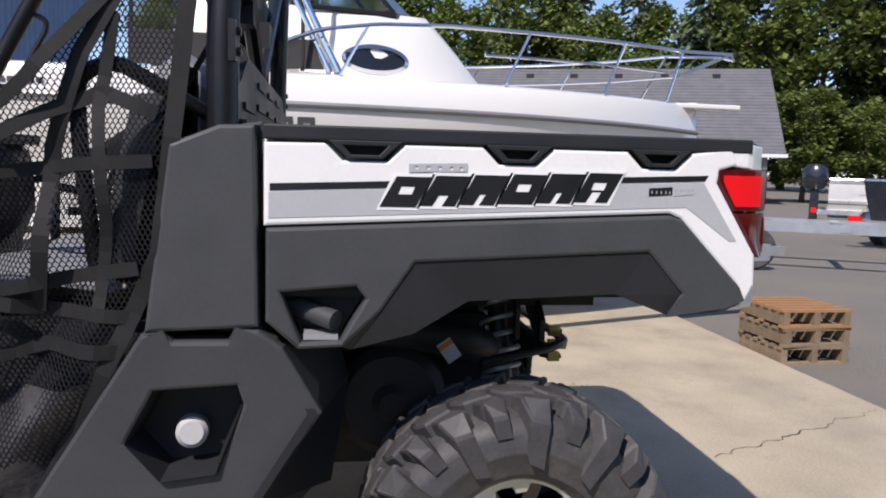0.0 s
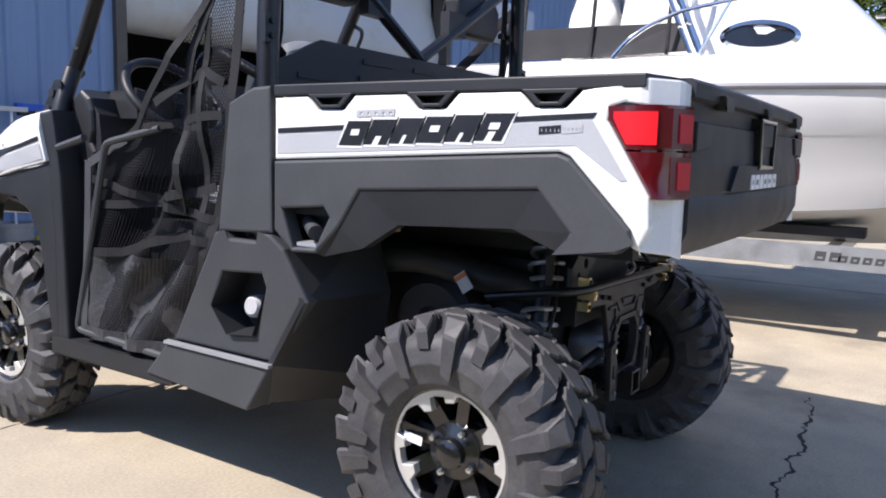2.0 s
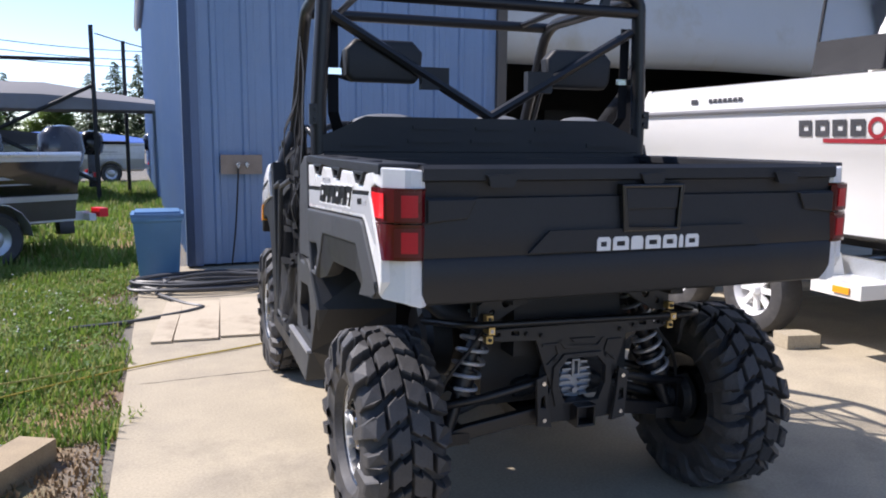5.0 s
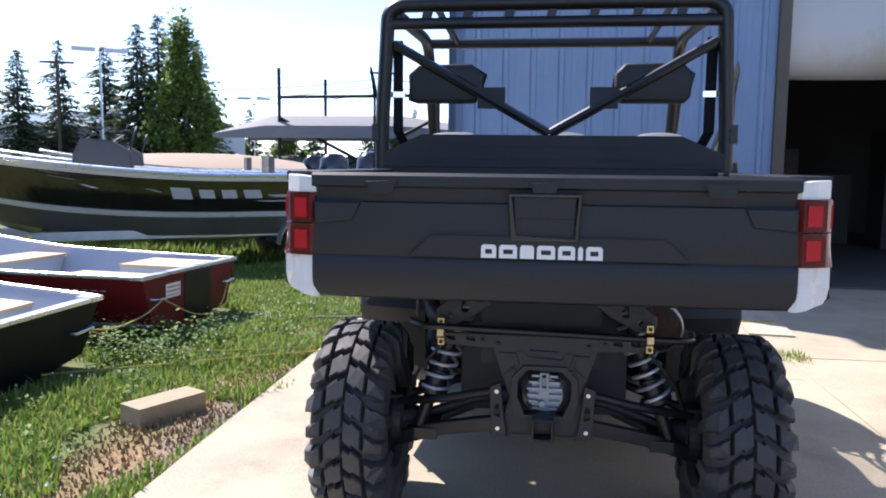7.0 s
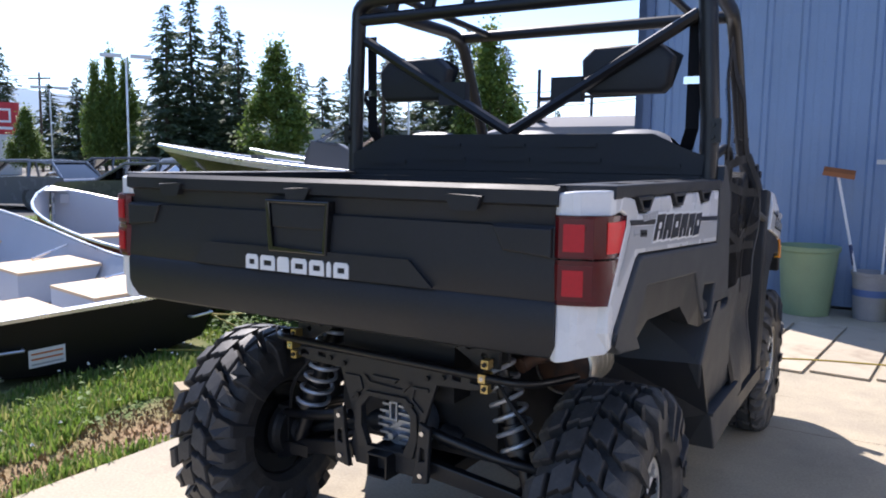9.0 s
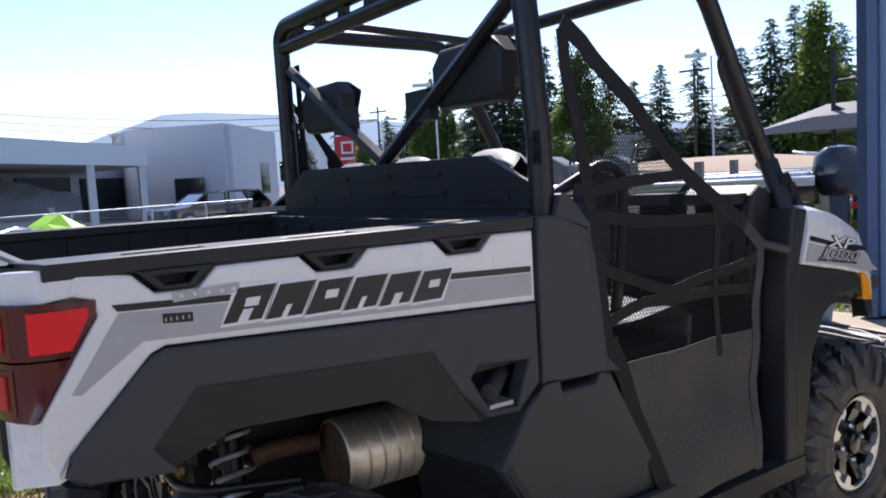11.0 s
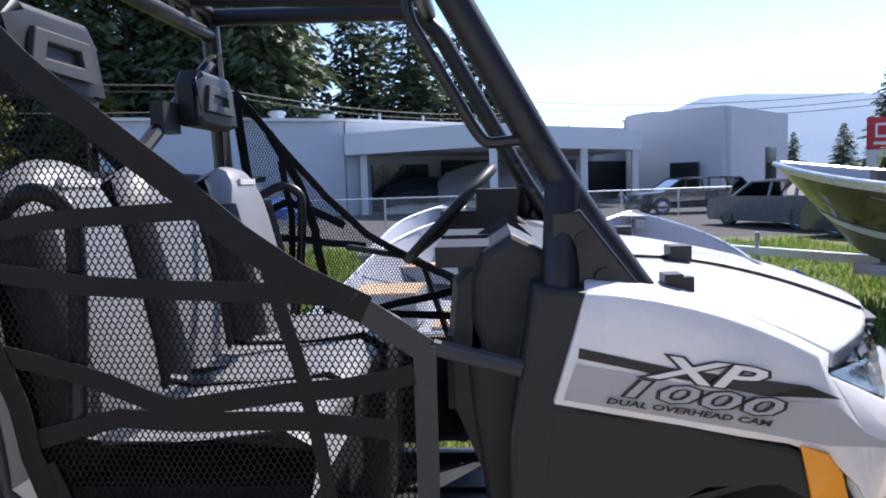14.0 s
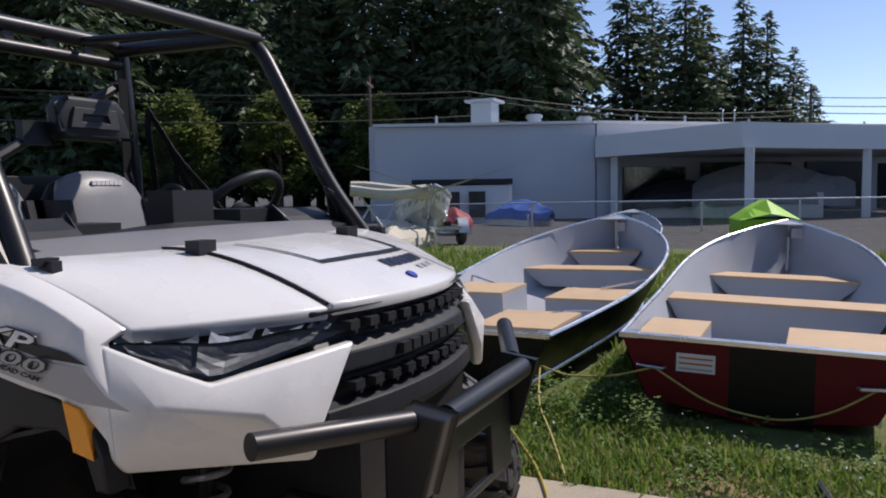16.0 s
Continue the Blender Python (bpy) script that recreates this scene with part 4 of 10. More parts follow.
# tube frame of the lower net door
bm = B()
tube(bm, bend([(-0.79, 1.07, 1.16), (-0.80, 1.34, 1.11), (-0.79, 1.55, 0.45), (-0.79, 1.07, 0.43)], 0.03), 0.012, 8)
part("door_frame", bm, GREY, utv, "grey tubular net door frame", smooth=True)
bm = B()
tube(bm, [(-0.66, 1.40, 1.945), (0.66, 1.40, 1.945)], 0.027, 10)
part("cross_bar", bm, BLACK, cage, smooth=True)
for x in (-0.5, 0.5):
    bm = B()
    tube(bm, [(x, 0.635, 1.985), (x, 1.40, 1.95)], 0.016, 8)
    part("roof_bar", bm, BLACK, cage, smooth=True)
bm = B()
plate(bm, [(-0.735, 1.29), (-0.735, 1.355), (-0.68, 1.375), (-0.56, 1.432), (0.56, 1.432), (0.68, 1.375), (0.735, 1.355), (0.735, 1.29)], (), "y", 0.615, 0.642)
screen = part("rear_screen", soften(bm, 0.004), DARK, utv, "black plastic rear cab panel")
for i in range(5):
    x = -0.56 + 0.28 * i
    for w, z0, z1 in ((0.10, 1.315, 1.33),) if abs(x) > 0.4 else ((0.10, 1.33, 1.345), (0.08, 1.385, 1.40)):
        bm = B()
        box(bm, x - w, x + w, 0.609, 0.616, z0, z1)
        part("rib", soften(bm, 0.003), DARK, screen)
bm = B()
box(bm, -0.73, 0.73, 0.60, 0.66, 0.85, 1.29)
part("cab_back_wall", soften(bm, 0.01), DARK, utv)

# seats
for x0, x1, fwd in ((-0.66, -0.19, 0.05), (-0.15, 0.27, 0.0), (0.275, 0.68, 0.0)):
    bm = B()
    rows = []
    for k, (y, z) in enumerate(((0.80, 0.86), (0.80, 0.965), (0.90, 0.945), (1.08, 0.955), (1.22, 0.965), (1.28, 0.93), (1.27, 0.86))):
        rows.append([(x0 + (x1 - x0) * t, y, z - 0.018 * abs(2 * t - 1) ** 3 + 0.012 * math.cos(t * 4 * math.pi) * (0 < k < 6) * 0.3) for t in (0, 0.04, 0.2, 0.35, 0.5, 0.65, 0.8, 0.96, 1)])
    sheet(bm, rows)
    bmesh.ops.holes_fill(bm, edges=[e for e in bm.edges if e.is_boundary], sides=0)
    seat = part("seat_cushion", soften(bm, 0.012, 2, 40), SEAT, utv, "grey vinyl bench seat cushion", smooth=True)
    bm = B()
    rows = []
    for z, y, w in ((0.93, 0.875, 0), (1.05, 0.860, 0), (1.18, 0.835, 0.0), (1.28, 0.812, 0.004), (1.35, 0.795, 0.014), (1.41, 0.772, 0.036), (1.44, 0.748, 0.062), (1.452, 0.712, 0.082), (1.425, 0.668, 0.06), (1.30, 0.66, 0.01), (0.95, 0.68, 0.0)):
        rows.append([(x0 + w + (x1 - x0 - 2 * w) * t, fwd + (y - 0.045 * abs(2 * t - 1) ** 3.5 if y > 0.72 else y), z - 0.03 * abs(2 * t - 1) ** 3 * (z > 1.34)) for t in (0, 0.03, 0.09, 0.2, 0.35, 0.5, 0.65, 0.8, 0.91, 0.97, 1)])
    sheet(bm, rows)
    bmesh.ops.holes_fill(bm, edges=[e for e in bm.edges if e.is_boundary], sides=0)
    back = part("seat_back", soften(bm, 0.012, 2, 40), SEAT, utv, "grey vinyl seat back with charcoal sides", smooth=True)
    for xa, xb in ((x0 - 0.005, x0 + 0.055), (x1 + 0.005, x1 - 0.055)):
        bm = B()
        sheet(bm, [[(xa, fwd + y - 0.10, z), (xa, fwd + y - 0.052, z), (xa * 0.75 + xb * 0.25, fwd + y - 0.022, z), (xb, fwd + y + 0.0005, z)] for z, y in ((0.95, 0.878), (1.05, 0.864), (1.18, 0.839), (1.28, 0.816), (1.34, 0.800))], (0, -0.03, 0))
        part("bolster", bm, SEAT_DARK, back, smooth=True)
    xm = (x0 + x1) / 2
    for i in range(7):
        bm = plate(B(), [(xm - 0.075 + i * 0.021, 1.395), (xm - 0.058 + i * 0.021, 1.395), (xm - 0.058 + i * 0.021, 1.412), (xm - 0.075 + i * 0.021, 1.412)], (), "y", fwd + 0.772, fwd + 0.782)
        part("name_block", bm, WHITE_DECAL, back)
bm = B()
box(bm, -0.68, 0.68, 0.72, 1.27, 0.40, 0.86)
part("seat_base", soften(bm, 0.02), DARK, utv)
bm = B()
box(bm, -0.74, 0.74, 0.70, 1.75, 0.335, 0.36)
part("cab_floor", bm, DARK, utv)
bm = B()
box(bm, -0.70, 0.70, 1.66, 1.74, 0.36, 1.10)
part("firewall", bm, DARK, utv)

# dashboard, steering wheel, cowl
bm = B()
rows = []
for y, z in ((1.68, 0.86), (1.57, 0.90), (1.53, 1.00), (1.53, 1.12), (1.54, 1.21), (1.585, 1.258), (1.66, 1.262), (1.76, 1.245)):
    rows.append([(x, y + 0.02 * math.sin(x * 9), z + 0.012 * math.cos(x * 7)) for x in (-0.69, -0.5, -0.3, -0.1, 0.1, 0.3, 0.5, 0.69)])
dash = part("dashboard", soften(sheet(B(), rows, (0, 0.03, -0.01)), 0.006), DARK, utv, "black moulded dashboard", smooth=False)
for nm, x0, x1, y0, y1, z0, z1 in (("glove_box", 0.22, 0.66, 1.515, 1.56, 0.99, 1.12), ("switch_panel", -0.13, 0.15, 1.515, 1.56, 1.02, 1.20), ("instrument_hood", -0.60, -0.26, 1.45, 1.62, 1.20, 1.30)):
    bm = B()
    box(bm, x0, x1, y0, y1, z0, z1)
    part(nm, soften(bm, 0.02, 3), DARK if nm != "switch_panel" else GREY, dash)
for x0, x1, z1 in ((0.24, 0.44, 1.278), (0.50, 0.68, 1.275)):
    bm = B()
    box(bm, x0, x1, 1.50, 1.62, 1.24, z1)
    part("storage_rib", soften(bm, 0.012), DARK, dash)
bm = B()
box(bm, -0.085, 0.085, 1.56, 1.66, 1.235, 1.365)
part("display", soften(bm, 0.012), DARK, dash, "black display housing on the dashboard")
bm = B()
for s in (-1, 1):
    bm = B()
    plate(bm, [(1.72, 0.52), (1.64, 0.60), (1.585, 0.80), (1.558, 1.00), (1.552, 1.08), (1.575, 1.11), (1.560, 1.15), (1.562, 1.225), (1.580, 1.268), (1.628, 1.298), (1.680, 1.270), (1.72, 1.24)], (), "x", s * 0.42, s * 0.705)
    part("dash_end", soften(bm, 0.016, 3), DARK, dash, "black moulded end of the dashboard")
bm = B()
rows = [[(x, y + 0.05 * (1 - (x / 0.7) ** 2), z + 0.012 * (1 - (x / 0.7) ** 2)) for x in np.linspace(-0.68, 0.68, 11)] for y, z in ((1.665, 1.225), (1.690, 1.248), (1.730, 1.246), (1.785, 1.222), (1.835, 1.192))]
part("cowl", sheet(bm, rows, (0, 0, -0.03)), COWL, utv, "pale grey plastic cowl behind the hood", smooth=True)
bm = B()
m = Matrix.Translation((-0.42, 1.47, 1.285)) @ rot_x_to((0, -0.72, 0.70))
ring = [m @ Vector((0.190 * math.cos(q), 0.190 * math.sin(q), 0)) for q in (2 * math.pi * k / 36 for k in range(36))]
tube(bm, ring, 0.016, 10, closed=True)
sw = part("steering_wheel", bm, DARK, utv, "black rubber steering wheel", smooth=True)
for a in (0.1, math.pi - 0.1, -math.pi / 2):
    bm = B()
    tube(bm, [m @ Vector((0.02 * math.cos(a), 0.02 * math.sin(a), -0.02)), m @ Vector((0.17 * math.cos(a), 0.17 * math.sin(a), 0))], 0.014, 8)
    part("spoke", bm, DARK, sw, smooth=True)
bm = B()
revolve(bm, [(0, 0.012), (0.045, 0.008), (0.055, -0.02), (0.03, -0.05), (0.026, -0.30), (0, -0.30)], m, 20)
part("column", bm, DARK, sw, smooth=True)

# hood and front wings
NU = 8
def hood_pt(x, v):
    """A point of the hood: x across, v from the cowl (0) to the front edge (1)."""
    a = abs(x) / 0.76
    back = Vector((x, 1.865 - 0.125 * a * a, 1.212 + 0.012 * a * a))
    yf = 2.43 - 0.30 * a ** 2.0
    front = Vector((x * 0.955, yf, 1.098 - 0.004 * a))
    p = back.lerp(front, v)
    p.z += (0.040 - 0.012 * a) * 4 * v * (1 - v) * (1 - 0.25 * v)
    return p
bm = sheet(B(), [[hood_pt(x, v) + Vector((0, 0, 0.007)) for x in np.linspace(-1, 1, 13) * (0.315 + 0.045 * v)] for v in np.linspace(0, 1, 11)], (0, 0, -0.03))
hood = part("hood", soften(bm, 0.006), WHITE, utv, "glossy white hood panel", smooth=True)


for s in (-1, 1):
    bm = B()
    tube(bm, [hood_pt(s * (0.3195 + 0.045 * v), v) + Vector((0, 0, 0.0025)) for v in np.linspace(0, 0.985, 16)], 0.0045, 8)
    part("hood_seam", bm, DARK, utv, smooth=True)
SATIN = material("satin_reflector", (0.24, 0.27, 0.33), 0.55, metal=0.3, var=0.1)

SMOKED = material("smoked_reflector", (0.10, 0.105, 0.115), 0.5, metal=0.4, var=0.4, scale=40)


def front_side(s):
    bm = sheet(B(), [[hood_pt(s * x, v) for x in np.linspace(0.324 + 0.045 * v, 0.755 - 0.01 * v, 7)] for v in np.linspace(0, 1, 11)], (0, 0, -0.03))
    part("fender_top", soften(bm, 0.006), WHITE, utv, smooth=True)
    # side wall of the fender
    edge = [hood_pt(s * 0.755, v) for v in np.linspace(0, 1, 9)]
    low = [(1.685, 1.04), (1.78, 1.022), (1.88, 1.004), (1.97, 0.985), (2.04, 0.972), (2.085, 0.955), (2.12, 0.93), (2.15, 0.90), (2.17, 0.86)]
    rows = []
    for e, (y, z) in zip(edge, low):
        xo = 0.808 - 0.10 * max(0, y - 1.95)
        mid = Vector((s * (xo + 0.002), e.y * 0.62 + y * 0.38, e.z * 0.62 + z * 0.38))
        sh = Vector((s * (xo - 0.012), e.y * 0.9 + y * 0.1, e.z - 0.016))
        if y > 2.165:
            sh, mid = Vector((s * 0.757, 2.115, 1.072)), Vector((s * 0.784, 2.155, 0.99))
        rows.append([e, sh, mid, Vector((s * xo, y, z))])
    bm = sheet(B(), rows, (-s * 0.02, 0, 0))
    part("fender_side", soften(bm, 0.004, 2, 50), WHITE, utv, "white front fender side", smooth=True)
    hlo, hlb = Vector((s * 0.757, 2.115, 1.072)), Vector((s * 0.645, 2.287, 0.983))
    gt, li = Vector((s * 0.328, 2.412, 1.018)), Vector((s * 0.45, 2.405, 0.86))
    k0, lb, sb = Vector((s * 0.738, 2.236, 0.955)), Vector((s * 0.47, 2.395, 0.79)), Vector((s * 0.762, 2.17, 0.83))
    se, mid = Vector((s * 0.786, 2.17, 0.86)), Vector((s * 0.784, 2.155, 0.99))
    h2, g2 = hlo.lerp(hlb, 0.5) + Vector((s * 0.004, 0.010, -0.004)), hlb.lerp(gt, 0.5) + Vector((0, 0.006, 0.002))
    k1 = k0.lerp(li, 0.55) + Vector((s * 0.015, 0.028, 0.012))
    bm = B()
    vs = {n: bm.verts.new(v) for n, v in dict(hlo=hlo, hlb=hlb, gt=gt, li=li, k0=k0, lb=lb, sb=sb, se=se, mid=mid, h2=h2, g2=g2, k1=k1).items()}
    faces = [bm.faces.new([vs[n] for n in q]) for q in (("hlo", "h2", "k0"), ("h2", "hlb", "k0"), ("hlb", "g2", "k1", "k0"), ("g2", "gt", "li", "k1"), ("k0", "k1", "lb"), ("k1", "li", "lb"), ("k0", "lb", "sb", "se"), ("hlo", "k0", "mid"), ("mid", "k0", "se"))]
    ret = bmesh.ops.extrude_face_region(bm, geom=faces)
    bmesh.ops.translate(bm, vec=Vector((-s * 0.012, -0.03, 0)), verts=[g for g in ret["geom"] if isinstance(g, bmesh.types.BMVert)])
    part("front_wing", soften(bm, 0.009, 3, 30), WHITE, utv, "glossy white front wing below the headlight", smooth=True)
    # decals on the fender
    def side_x(y):
        return s * (0.8115 - 0.10 * max(0, y - 1.95))
    def decal(outline, mt, lift=0.0, name="stripe"):
        bm = B()
        vs = [bm.verts.new((side_x(y) + s * lift, y, z)) for y, z in outline]
        es = [bm.edges.new((vs[i], vs[(i + 1) % len(vs)])) for i in range(len(vs))]
        bmesh.ops.triangle_fill(bm, edges=es, use_beauty=True)
        part(name, bm, mt, utv)
    decal([(1.725, 1.128), (1.86, 1.096), (2.07, 1.062), (2.12, 1.040), (2.0, 1.050), (1.87, 1.079), (1.723, 1.112)], BLACK_DECAL)
    decal([(1.720, 1.104), (1.87, 1.071), (2.0, 1.042), (2.11, 1.034), (2.16, 0.985), (2.215, 0.960), (2.10, 0.968), (2.0, 0.992), (1.70, 1.048)], SILVER_DECAL)
    # amber reflector and dark fender flare
    bm = plate(B(), [(2.062, 0.966), (2.10, 0.958), (2.122, 0.925), (2.13, 0.868), (2.078, 0.872)], (), "x", s * 0.776, s * 0.802)
    part("side_reflector", soften(bm, 0.004), AMBER, utv, "amber side reflector")
    arch = [(1.68, 1.036), (1.88, 1.0), (2.04, 0.966), (2.09, 0.948), (2.125, 0.92), (2.15, 0.87), (2.16, 0.80), (2.125, 0.80), (2.10, 0.865), (2.03, 0.905), (1.92, 0.900), (1.83, 0.850), (1.765, 0.74), (1.735, 0.60), (1.70, 0.40), (1.66, 0.40), (1.655, 0.8)]
    bm = plate(B(), arch, (), "x", s * 0.74, s * 0.796)
    part("fender_flare", soften(bm, 0.008), DARK, utv)
    bm = B()
    sheet(bm, [[(s * 0.785, 1.71, 0.45), (s * 0.785, 1.765, 0.745), (s * 0.785, 1.83, 0.855), (s * 0.785, 2.03, 0.910), (s * 0.70, 2.12, 0.87)], [(s * 0.35, 1.72, 0.45), (s * 0.35, 1.77, 0.76), (s * 0.35, 1.85, 0.90), (s * 0.35, 2.05, 0.93), (s * 0.35, 2.20, 0.86)]], (0, 0, 0.01))
    part("inner_fender", bm, DARK, utv)
    # headlight
    hl = [(0.757, 2.112, 1.070), (0.715, 2.140, 1.093), (0.55, 2.262, 1.094), (0.375, 2.352, 1.088), (0.345, 2.395, 1.045), (0.640, 2.283, 0.986)]
    bm = B()
    f = bm.faces.new([bm.verts.new((s * x * 0.995, y - 0.05, z)) for x, y, z in hl])
    back = part("headlight", bm, GREY, utv, "clear headlight in a black surround")
    bm = B()
    vs = [bm.verts.new((s * x, y + 0.004, z)) for x, y, z in hl]
    c = bm.verts.new((s * 0.56, 2.268, 1.048))
    for i in range(6):
        bm.faces.new((vs[i], vs[(i + 1) % 6], c))
    lens = part("lens", bm, GLASS, back)
    lens.visible_shadow = False
    # stepped reflector cells above, two broad faceted bowls below
    up = [Vector(hl[0]), Vector(hl[1]), Vector(hl[2]), Vector(hl[3]), Vector(hl[4])]
    dn = [Vector(hl[0]), Vector(hl[0]).lerp(Vector(hl[5]), 0.5), Vector(hl[5]), Vector(hl[5]).lerp(Vector(hl[4]), 0.5), Vector(hl[4])]

    def along(line, u):
        k = min(3, int(u * 4))
        return line[k].lerp(line[k + 1], u * 4 - k)

    def inner_pt(u, v, depth):
        p = along(up, u).lerp(along(dn, u), v)
        return Vector((s * p.x, p.y, p.z)) + Vector((-s * 0.45, -0.85, 0)) * depth
    for u0, u1 in ((0.10, 0.24), (0.27, 0.42), (0.45, 0.58), (0.61, 0.74), (0.77, 0.90)):
        bm = B()
        sheet(bm, [[inner_pt(u0 + (u1 - u0) * q, v, 0.012 + 0.018 * math.sin(math.pi * q) * w) for q in np.linspace(0, 1, 5)] for v, w in ((0.08, 0.3), (0.22, 1.0), (0.40, 0.6))])
        part("reflector", bm, SATIN, back)
    for u0, u1 in ((0.14, 0.40), (0.42, 0.86)):
        bm = B()
        sheet(bm, [[inner_pt(u0 + (u1 - u0) * q, v, 0.010 + 0.022 * math.sin(math.pi * q) * math.sin(math.pi * (v - 0.44) / 0.52)+ 0.002 * ((i + j) % 2)) for i, q in enumerate(np.linspace(0, 1, 9))] for j, v in enumerate(np.linspace(0.46, 0.94, 6))])
        part("reflector", bm, SMOKED, back)
    bm = B()
    box(bm, -0.012, 0.012, -0.02, 0.02, -0.012, 0.014, Matrix.Translation((s * 0.69, 1.905, 1.205)))
    box(bm, -0.022, 0.022, -0.03, 0.0, 0.004, 0.02, Matrix.Translation((s * 0.69, 1.905, 1.205)))
    part("hood_latch", soften(bm, 0.004), DARK, utv)
    bm = B()
    box(bm, -0.03, 0.03, -0.022, 0.022, -0.02, 0.014, Matrix.Translation((s * 0.336, 1.985, 1.226)))
    part("hood_latch", soften(bm, 0.008), DARK, utv)
    # front bumper arm
    bm = B()
    tube(bm, [(s * 0.68, 2.395, 0.885), (s * 0.33, 2.545, 0.85)], 0.027, 14)
    part("bumper_bar", bm, BLACK, utv, smooth=True)
    bm = plate(B(), [(2.48, 0.66), (2.58, 0.68), (2.63, 0.86), (2.53, 0.875), (2.48, 0.80)], (), "x", s * 0.275, s * 0.335)
    part("bumper_bracket", soften(bm, 0.008), BLACK, utv)
    bm = B()
    tube(bm, [(s * 0.30, 2.20, 0.62), (s * 0.30, 2.50, 0.60)], 0.022, 10)
    part("bumper_mount", bm, BLACK, utv, smooth=True)


both(front_side)
txt = bpy.data.curves.new("fender_figures", "FONT")


def lettering(text, size, m, mat, parent, name="lettering", shear=0.0, depth=0.0006, width=1.0, offset=0.0):
    """Raised characters of the built-in font, lying in the local xy plane of m."""
    cu = bpy.data.curves.new(name, "FONT")
    cu.body, cu.size, cu.shear, cu.extrude, cu.align_x, cu.offset = text, size, shear, depth, "LEFT", offset
    cu.resolution_u = 2
    tmp = bpy.data.objects.new(name, cu)
    me = bpy.data.meshes.new_from_object(tmp)
    bpy.data.objects.remove(tmp)
    me.transform(m @ Matrix.Diagonal((width, 1, 1, 1)))
    me.materials.clear()
    me.materials.append(mat)
    ob = new(name, me)
    ob.parent = parent
    return ob


for s in (-1, 1):
    ang = math.atan2(-0.043, 0.27)
    right = Vector((-0.012 * s, s * math.cos(ang), s * math.sin(ang))).normalized()
    out = Vector((s, 0.012, 0)).normalized()
    up = out.cross(right).normalized()
    basis = Matrix((right, up, out)).transposed().to_4x4()
    # start of each line: along y, up z, letter height, stretch
    for text, ya, yb, za, zb, size, wide, lean, name in (("1000", 1.768, 2.030, 1.0575, 1.016, 0.041, 3.08, 0.25, "figure_line"), ("DUAL OVERHEAD CAM", 1.763, 2.012, 1.0435, 1.0045, 0.0125, 1.90, 0.2, "lettering"), ("XP", 1.828, 1.995, 1.083, 1.052, 0.052, 2.45, 0.3, "lettering")):
        org = Vector((s * (0.8135 - (0.010 if s < 0 and ya > 1 else 0.0)), ya if s > 0 else yb, za if s > 0 else zb))
        if text != "DUAL OVERHEAD CAM":
            lettering(text, size, Matrix.Translation(org + out * 0.0002) @ basis, BLACK_DECAL, utv, name, lean, width=wide, offset=0.0022 if text == "1000" else 0.0032)
        lettering(text, size, Matrix.Translation(org + out * 0.0011) @ basis, SILVER_DECAL if text == "1000" else (WHITE_DECAL if text == "XP" else BLACK_DECAL), utv, name, lean, width=wide, offset=0.0002 if text == "1000" else (0.0008 if text == "XP" else 0.0003))
bpy.data.curves.remove(txt)

# grille
bm = B()
rows = []
for z, y in ((1.090, 2.425), (1.075, 2.395), (1.02, 2.395), (0.99, 2.43), (0.95, 2.435), (0.935, 2.405), (0.885, 2.405), (0.872, 2.44), (0.825, 2.445), (0.79, 2.41)):
    rows.append([(x, y - 0.10 * (x / 0.4) ** 2 * 0.6, z) for x in np.linspace(-0.40, 0.40, 13)])
grille = part("grille", soften(sheet(bm, rows, (0, -0.03, 0)), 0.003, 1, 40), DARK, utv, "black moulded grille with two toothed rows")
for z in (1.048, 0.91):
    for i in range(10):
        x = -0.30 + i * 0.0667
        y = 2.395 - 0.10 * (x / 0.4) ** 2 * 0.6 + (0.0 if z > 1 else 0.01)
        bm = B()
        box(bm, x - 0.020, x + 0.020, y - 0.01, y + 0.035, z - 0.008, z + 0.012)
        box(bm, x - 0.026, x - 0.016, y - 0.01, y + 0.025, z - 0.022, z + 0.014)
        part("grille_tooth", soften(bm, 0.003), DARK, grille)
for i in range(6):
    x = -0.15 + i * 0.052
    bm = B()
    box(bm, x, x + 0.04, 2.425, 2.441, 0.957, 0.983)
    part("name_block", soften(bm, 0.003), DARK, grille)
bm = B()
tube(bm, [(-0.26, 2.60, 0.845), (0.26, 2.60, 0.845)], 0.030, 14)
part("bumper_bar", bm, BLACK, utv, smooth=True)
bm = B()
plate(bm, [(-0.27, 0.56), (0.27, 0.56), (0.26, 0.78), (-0.26, 0.78)], [[(-0.12, 0.58), (0.12, 0.58), (0.11, 0.72), (-0.11, 0.72)]], "y", 2.545, 2.565)
part("skid_plate", soften(bm, 0.004), BLACK, utv)
bm = B()
box(bm, -0.30, 0.30, 1.75, 2.40, 0.40, 0.84)
part("front_chassis", soften(bm, 0.02), DEEP, utv)
# hood decals
HOOD_NAVY = material("navy_decal", (0.012, 0.016, 0.045), 0.35)
def on_hood(x, v, lift=0.0105):
    p = hood_pt(x, v)
    return p + Vector((0, 0, lift))
def hood_decal(corners, mt, name="stripe", lift=0.0105):
    rows = []
    for t in np.linspace(0, 1, 5):
        a = [corners[0][i] + (corners[3][i] - corners[0][i]) * t for i in (0, 1)]
        b2 = [corners[1][i] + (corners[2][i] - corners[1][i]) * t for i in (0, 1)]
        rows.append([on_hood(a[0] + (b2[0] - a[0]) * q, a[1] + (b2[1] - a[1]) * q, lift) for q in np.linspace(0, 1, 7)])
    part(name, sheet(B(), rows), mt, hood)
